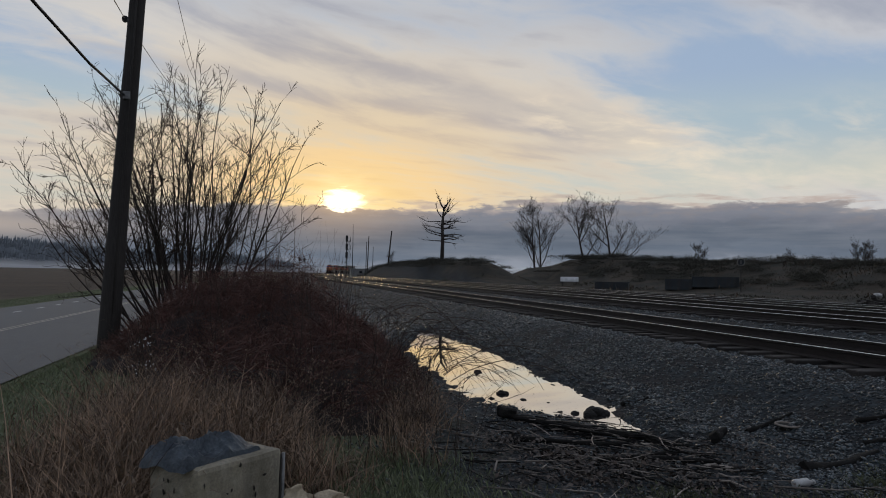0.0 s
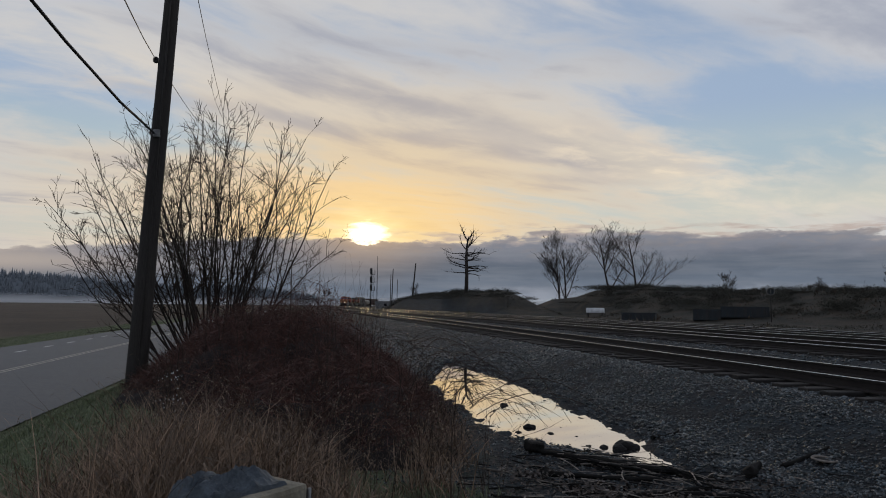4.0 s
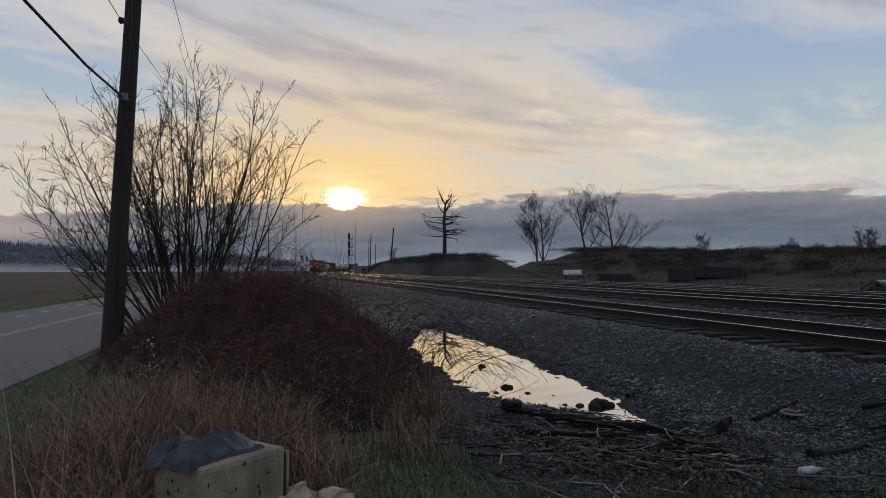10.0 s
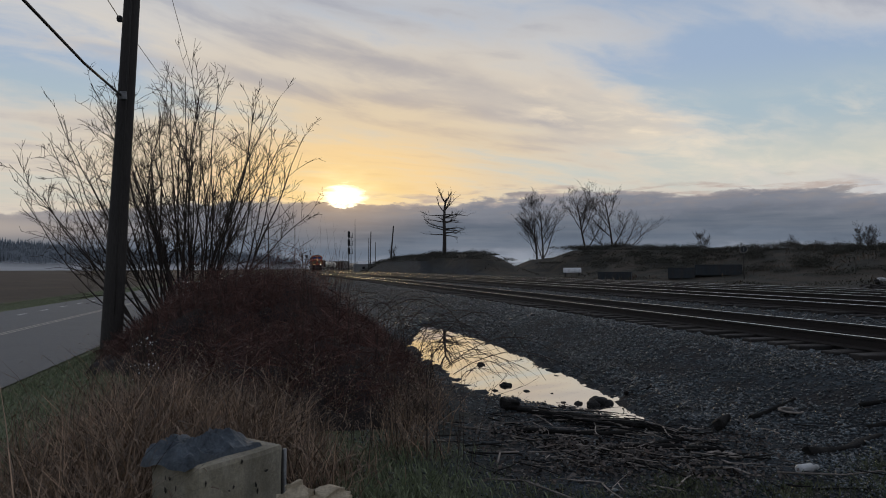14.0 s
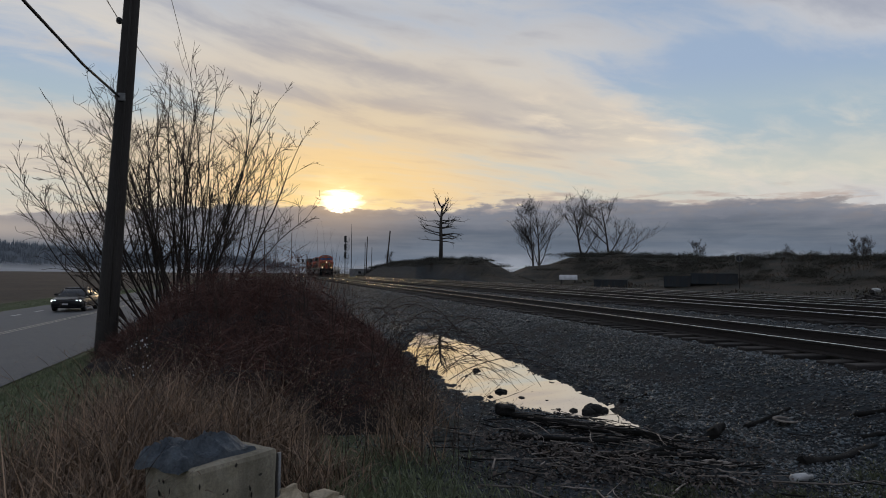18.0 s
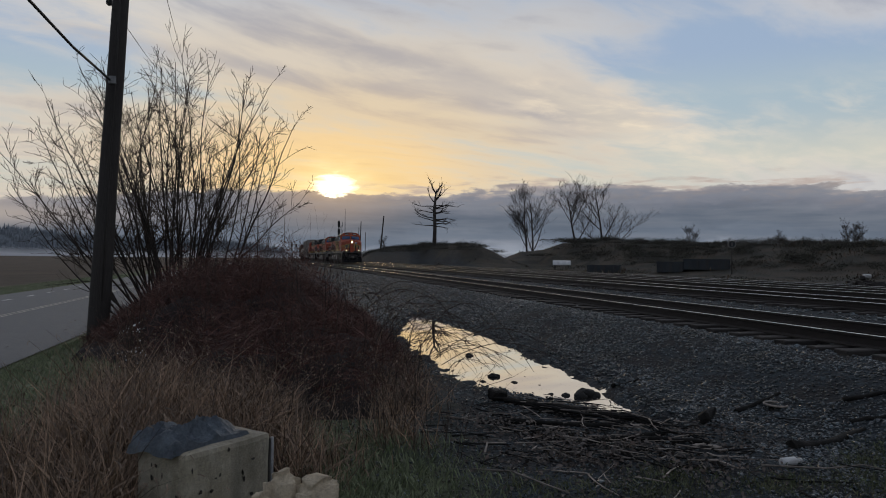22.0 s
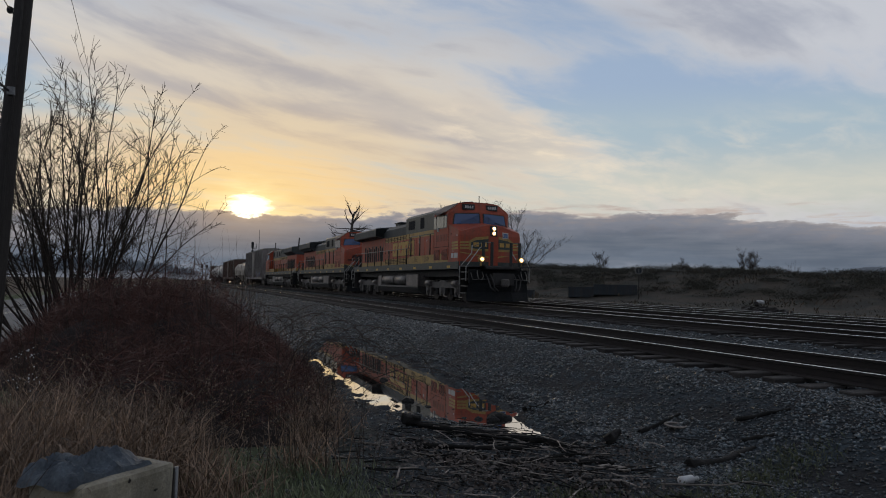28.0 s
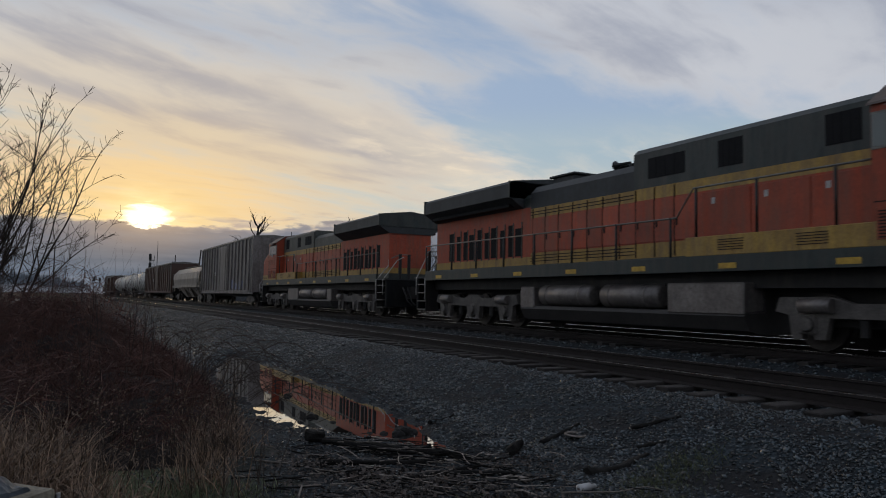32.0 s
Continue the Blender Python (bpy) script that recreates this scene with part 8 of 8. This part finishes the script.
def bank_scrub():
    """Dead grass and low brush over the banks beyond the yard."""
    rs = np.random.RandomState(77)
    root = thing("bank_scrub", "tangled brown winter scrub covering the banks", "brush", kind="stuff")
    for name, mat, count, lo, hi, wid in (("dry_tufts", SCRUB, 52000, 0.06, 0.20, 0.05), ("brush", SCRUB, 16000, 0.08, 0.26, 0.03), ("straw_tufts", BANKSTRAW, 4500, 0.2, 0.45, 0.02)):
        pts = []
        while len(pts) < count:
            x, y = rs.uniform(22.5, 78), rs.uniform(14, 175)
            if x < (26.5 if y < 80 else 22.8) + bend(y) or (x < 36 and y < 60 and rs.rand() < 0.8):
                continue
            if name == "straw_tufts" and not (20 < y < 75):
                continue
            if noise.noise((x * 0.12, y * 0.12, len(name))) > -0.15:
                pts.append((x, y))
        n = len(pts)
        H = rs.uniform(lo, hi, n) * np.array([0.55 + 1.1 * smooth01(0.35 + 1.2 * noise.noise((x * 0.16, y * 0.16, 2.0))) for x, y in pts])
        v = [(-0.5, 0, 0), (0.5, 0, 0), (0.65, 0.25, 0.6), (0.15, 0.4, 1.0), (-0.5, -0.2, 0.7)]
        bulk(name, v, [(0, 1, 2, 3, 4)], (turns(rs, n, wid * rs.uniform(0.4, 1.6, n), H * 0.5, H, 0.9), on_ground(pts, -0.03)), mat, root)
    # low rounded bushes, each a dense heap of small sprays
    P, S = [], []
    for k in range(430):
        y = rs.uniform(6, 96)
        x = 57.0 - 0.28 * (y - 40.0) - 0.2 * max(0.0, y - 85.0) + rs.uniform(-11 + 8 * smooth01((y - 70) / 25), 5)
        if k % 3 == 0:
            y = rs.uniform(88, 185)
            x = 27.5 + bend(y) + rs.uniform(-4.5, 3.0)
        elif x < 30 + bend(y):
            continue
        r, h = rs.uniform(0.8, 2.6), rs.uniform(0.25, 0.80)
        m = int(560 * r)
        d = rs.randn(m, 3)
        d /= np.linalg.norm(d, axis=1)[:, None]
        d[:, 2] = np.abs(d[:, 2])
        q = d * (rs.rand(m) ** 0.35)[:, None] * np.array([r, r * 0.8, h]) * (1 + 0.25 * np.sin(3 * np.arctan2(d[:, 1], d[:, 0]) + k))[:, None]
        P.append(q + np.array([x, y, ground_z(x, y) - 0.1]))
        S.append(rs.uniform(0.035, 0.095, m))
    P, S = np.concatenate(P), np.concatenate(S)
    spray = [(-0.5, -0.2, 0), (0.1, -0.5, 0.1), (0.6, 0.1, 0.3), (0.0, 0.45, 0.15)]
    bulk("low_bushes", spray, [(0, 1, 2, 3)], (turns(rs, len(P), S, S, S * 1.4, 1.4), P), BUSH, root)


bank_scrub()


def far_country():
    """Wooded hills to the left and a low ridge to the right, mist painted into their colour, with a bank of ground fog
    before them.
    """
    # pale blue-grey base colours paint distance haze onto slopes and trees
    HILL = material("haze_toned_woods", (0.165, 0.185, 0.205), 0.95, var=0.15, scale=0.02, bump=0.0, color2=(0.135, 0.152, 0.172))
    rs = np.random.RandomState(5)
    for nm, cx, cy, length, turn, h, n_trees in (("wooded_hill", -640, 1430, 1400, 4, 52, 4200), ("far_ridge", 1010, 640, 520, -57.6, 45, 0), ("far_wood", 420, 2300, 1500, 0, 4, 700)):
        bm = bmesh.new()
        prev = None
        for i in range(81):
            t = i / 80
            x = (t - 0.5) * length
            hh = h * (math.sin(math.pi * t) ** 0.5) * (0.85 + 0.3 * noise.noise((t * 6, h, 0)))
            ring = [bm.verts.new((x, -90, -1)), bm.verts.new((x, -20, hh * 0.8)), bm.verts.new((x, 20, hh)), bm.verts.new((x, 120, -1))]
            if prev:
                for k in range(3):
                    bm.faces.new((prev[k], ring[k], ring[k + 1], prev[k + 1]))
            prev = ring
        ob = thing(nm, "distant wooded hills painted with haze" if "wood" in nm else "low distant ridge painted with haze", "hills", pose(cx, cy, 0, 0, 0, turn), kind="structure")
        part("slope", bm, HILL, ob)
        if n_trees:
            pts, sz = [], []
            for _ in range(n_trees):
                t = rs.uniform(0.02, 0.98)
                v = rs.uniform(-85, 25)
                hh = h * (math.sin(math.pi * t) ** 0.5) * (0.85 + 0.3 * noise.noise((t * 6, h, 0)))
                pts.append(((t - 0.5) * length, v, (hh * (0.8 + 0.2 * (v + 20) / 45) if v > -20 else -1 + (v + 90) / 70 * (0.8 * hh + 1)) - 2))
                sz.append(rs.uniform(8, 17) if "hill" in nm else rs.uniform(4, 10))
            sz = np.array(sz)
            cone = [(math.cos(a), math.sin(a), 0) for a in (2 * math.pi * k / 6 for k in range(6))] + [(0.55 * math.cos(a), 0.55 * math.sin(a), 0.45) for a in (2 * math.pi * k / 6 + 0.4 for k in range(6))] + [(0, 0, 1)]
            cf = [(k, (k + 1) % 6, 6 + (k + 1) % 6) for k in range(6)] + [(k, 6 + (k + 1) % 6, 6 + k) for k in range(6)] + [(6 + k, 6 + (k + 1) % 6, 12) for k in range(6)]
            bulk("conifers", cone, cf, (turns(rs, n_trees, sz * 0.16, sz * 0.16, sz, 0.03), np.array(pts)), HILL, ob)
    # fog: a soft-topped pale layer low over the fields
    m = bpy.data.materials.new("ground_fog")
    m.use_nodes = True
    nt = m.node_tree
    N, L = nt.nodes.new, nt.links.new
    nt.nodes.remove(nt.nodes["Principled BSDF"])
    co = N("ShaderNodeTexCoord").outputs["Object"]
    sep = N("ShaderNodeSeparateXYZ")
    L(co, sep.inputs[0])
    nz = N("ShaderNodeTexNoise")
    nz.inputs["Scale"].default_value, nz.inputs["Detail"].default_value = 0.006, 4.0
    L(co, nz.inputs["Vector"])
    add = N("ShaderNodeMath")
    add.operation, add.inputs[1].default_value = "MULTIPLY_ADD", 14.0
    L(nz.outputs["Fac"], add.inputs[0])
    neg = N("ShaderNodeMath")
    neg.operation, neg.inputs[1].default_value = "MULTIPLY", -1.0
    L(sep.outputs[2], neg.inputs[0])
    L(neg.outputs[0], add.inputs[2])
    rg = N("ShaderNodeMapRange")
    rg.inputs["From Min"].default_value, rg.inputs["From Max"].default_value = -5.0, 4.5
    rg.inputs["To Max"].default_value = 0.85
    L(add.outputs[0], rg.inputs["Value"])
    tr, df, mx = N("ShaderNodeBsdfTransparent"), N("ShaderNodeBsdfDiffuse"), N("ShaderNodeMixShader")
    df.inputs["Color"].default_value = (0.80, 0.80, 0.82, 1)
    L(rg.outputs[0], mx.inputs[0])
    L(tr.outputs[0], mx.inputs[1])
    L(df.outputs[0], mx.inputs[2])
    L(mx.outputs[0], nt.nodes["Material Output"].inputs["Surface"])
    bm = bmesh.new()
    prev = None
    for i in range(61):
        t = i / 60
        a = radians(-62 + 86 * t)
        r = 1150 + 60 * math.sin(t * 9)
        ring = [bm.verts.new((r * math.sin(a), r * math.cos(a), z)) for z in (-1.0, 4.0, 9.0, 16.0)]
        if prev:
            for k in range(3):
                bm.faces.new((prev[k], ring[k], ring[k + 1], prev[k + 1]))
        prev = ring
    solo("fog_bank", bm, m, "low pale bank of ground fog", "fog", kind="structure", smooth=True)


far_country()

# ---- the car on the road ----
CARPAINT = material("dark_metallic_car_paint", (0.006, 0.007, 0.009), 0.3, 0.0, var=0.1, scale=30, bump=0.0, coat=0.12, spec=0.2)
CARGLASS = glass_material("tinted_car_glass", (0.008, 0.009, 0.011), 0.04)
TYRE = material("black_tyre", (0.014, 0.014, 0.014), 0.85, var=0.2, bump=0.1)
RIM = material("grey_alloy", (0.25, 0.25, 0.26), 0.35, 0.8, var=0.1, bump=0.0)
LED = glow_material("car_headlamp_glow", (0.92, 0.96, 1.0), 3.5)
TAIL = material("red_tail_lamp", (0.22, 0.01, 0.008), 0.2, var=0.1, bump=0.0)


def skin(bm, rings, mi=0, close_ends=True):
    vs = [[bm.verts.new(p) for p in r] for r in rings]
    n = len(vs[0])
    fs = []
    for a, c in zip(vs, vs[1:]):
        for i in range(n):
            fs.append(bm.faces.new((a[i], a[(i + 1) % n], c[(i + 1) % n], c[i])))
    if close_ends:
        fs += [bm.faces.new(vs[0]), bm.faces.new(vs[-1])]
    for f in fs:
        f.material_index, f.smooth = mi, True
    bmesh.ops.recalc_face_normals(bm, faces=fs)


def sedan():
    root = thing("car", "dark metallic coupe with lit white headlamps", "car")
    bm = bmesh.new()
    rings = []
    for y, w, zl, zt in ((-2.32, 0.62, 0.36, 0.58), (-2.26, 0.76, 0.24, 0.66), (-2.05, 0.86, 0.20, 0.74), (-1.6, 0.90, 0.20, 0.83), (-0.9, 0.91, 0.20, 0.92), (0.0, 0.91, 0.20, 0.94), (0.9, 0.91, 0.20, 0.96), (1.6, 0.90, 0.22, 0.99), (2.05, 0.86, 0.28, 1.00), (2.25, 0.76, 0.34, 0.94), (2.32, 0.66, 0.42, 0.84)):
        h = zt - zl
        half = [(w * 0.86, zl), (w * 0.985, zl + h * 0.14), (w, zl + h * 0.45), (w * 0.975, zl + h * 0.78), (w * 0.90, zt - h * 0.05), (w * 0.55, zt)]
        rings.append([(x, y, z) for x, z in half] + [(-x, y, z) for x, z in half[::-1]])
    skin(bm, rings)
    body = part("body", bm, CARPAINT, root)
    bm = bmesh.new()
    rings = []
    for y, w, zb, zt in ((-1.05, 0.70, 0.90, 0.92), (-0.25, 0.66, 0.92, 1.34), (0.2, 0.63, 0.93, 1.39), (0.8, 0.62, 0.94, 1.38), (1.35, 0.62, 0.96, 1.26), (1.95, 0.66, 0.98, 1.01)):
        rings.append([(w * 1.2, y, zb - 0.02), (w * 1.12, y, zb + (zt - zb) * 0.4), (w, y, zt - 0.03), (w * 0.8, y, zt), (-w * 0.8, y, zt), (-w, y, zt - 0.03), (-w * 1.12, y, zb + (zt - zb) * 0.4), (-w * 1.2, y, zb - 0.02)])
    skin(bm, rings)
    part("glasshouse", bm, CARGLASS, root, "tinted windows and windscreen")
    bm = bmesh.new()
    rings = []
    for y, w, zt in ((-0.28, 0.665, 1.335), (0.2, 0.64, 1.40), (0.8, 0.63, 1.39), (1.35, 0.63, 1.27)):
        rings.append([(w, y, zt - 0.045), (w * 0.82, y, zt + 0.012), (-w * 0.82, y, zt + 0.012), (-w, y, zt - 0.045), (-w * 0.8, y, zt - 0.03), (w * 0.8, y, zt - 0.03)])
    skin(bm, rings)
    part("roof", bm, CARPAINT, root)
    for s in (-1, 1):
        bm = bmesh.new()
        tube(bm, [(s * 0.80, -1.02, 0.93), (s * 0.685, -0.27, 1.32)], 0.03, 6)
        tube(bm, [(s * 0.66, 1.33, 1.26), (s * 0.80, 1.95, 1.0)], 0.05, 6)
        tube(bm, [(s * 0.745, 0.55, 0.94), (s * 0.655, 0.55, 1.37)], 0.03, 6)
        part("pillar", bm, CARPAINT, root)
        bm = bmesh.new()
        bmesh.ops.create_icosphere(bm, subdivisions=2, radius=1, matrix=Matrix.Translation((s * 0.98, -0.62, 0.98)) @ Matrix.Diagonal((0.11, 0.07, 0.075, 1)))
        part("mirror", bm, CARPAINT, root)
        bm = bmesh.new()
        skin(bm, [[(s * 0.50, -2.235, 0.60), (s * 0.84, -2.06, 0.62), (s * 0.85, -2.04, 0.72), (s * 0.50, -2.22, 0.69)], [(s * 0.50, -2.10, 0.60), (s * 0.84, -1.95, 0.62), (s * 0.85, -1.93, 0.72), (s * 0.50, -2.1, 0.69)]])
        lamp = part("headlamp", bm, CARGLASS, root)
        for x, y in ((0.60, -2.215), (0.76, -2.135)):
            bm = bmesh.new()
            tube(bm, [(s * x + 0.052 * math.cos(a), y - 0.012, 0.648 + 0.045 * math.sin(a)) for a in (2 * math.pi * k / 12 for k in range(13))], 0.016, 5, cap=False)
            part("light_ring", bm, LED, lamp)
        boxes("tail_lamp", root, TAIL, [(s * 0.68 - 0.16, s * 0.68 + 0.16, 2.20, 2.30, 0.76, 0.88)], 0.02)
        boxes("sill_trim", root, RIM, [(s * 0.905 - 0.008, s * 0.905 + 0.008, -1.2, 1.2, 0.27, 0.30)])
        bm = bmesh.new()
        tube(bm, [(s * 0.922, -0.1, 0.79), (s * 0.922, 0.12, 0.79)], 0.014, 6)
        part("door_handle", bm, RIM, root)
        boxes("door_gap", root, VOID, [(s * 0.908 - 0.004, s * 0.908 + 0.004, y, y + 0.012, 0.34, 0.90) for y in (-0.86,)])
        boxes("grille", root, VOID, [tuple(sorted((s * 0.05, s * 0.32))) + (-2.335, -2.26, 0.46, 0.62)], 0.02)
    boxes("lower_grille", root, VOID, [(-0.6, 0.6, -2.325, -2.24, 0.26, 0.38)], 0.02)
    pl_ = boxes("number_plate", root, WHITEPL, [(-0.16, 0.16, -2.36, -2.335, 0.40, 0.50)])
    wheels = []
    for s in (-1, 1):
        for y in (-1.42, 1.40):
            bm = bmesh.new()
            tube(bm, [(-0.11, 0, 0), (-0.09, 0, 0), (0.09, 0, 0), (0.11, 0, 0)], [0.29, 0.325, 0.325, 0.29], 26)
            w = part("wheel", bm, TYRE, root)
            bm = bmesh.new()
            for k in range(5):
                a = 2 * math.pi * k / 5
                tube(bm, [(s * 0.116, 0, 0), (s * 0.116, 0.24 * math.cos(a), 0.24 * math.sin(a))], [0.03, 0.035], 5)
            tube(bm, [(s * 0.112, 0.245 * math.cos(a), 0.245 * math.sin(a)) for a in (2 * math.pi * k / 24 for k in range(25))], 0.018, 5, cap=False)
            part("rim", bm, RIM, w)
            wheels.append((w, s * 0.80, y))
    return root, wheels


CAR, CAR_WHEELS = sedan()


CAR_SPEED, CAR_X = 12.0, -12.1


def motions():
    for ob, rows in MOVERS:
        walk(ob, rows)
    for wheel, s, y in TURNING:
        spin = [(k / 25, math.degrees((front_at(0) - front_at(k / 25)) / 0.525)) for k in range(801)]
        walk(wheel, [(t, pose(s * 0.76, y, 0.525, a if s < 0 else -a, 0, 0 if s < 0 else 180)) for t, a in spin])
    walk(CAR, [(t, pose(CAR_X, 46.9 + (18.1 - t) * CAR_SPEED, road_z(CAR_X) + 0.004)) for t in range(33)])
    for wheel, x, y in CAR_WHEELS:
        walk(wheel, [(k / 30, pose(x, y, 0.325, math.degrees(CAR_SPEED * k / 30 / 0.325))) for k in range(961)])


motions()
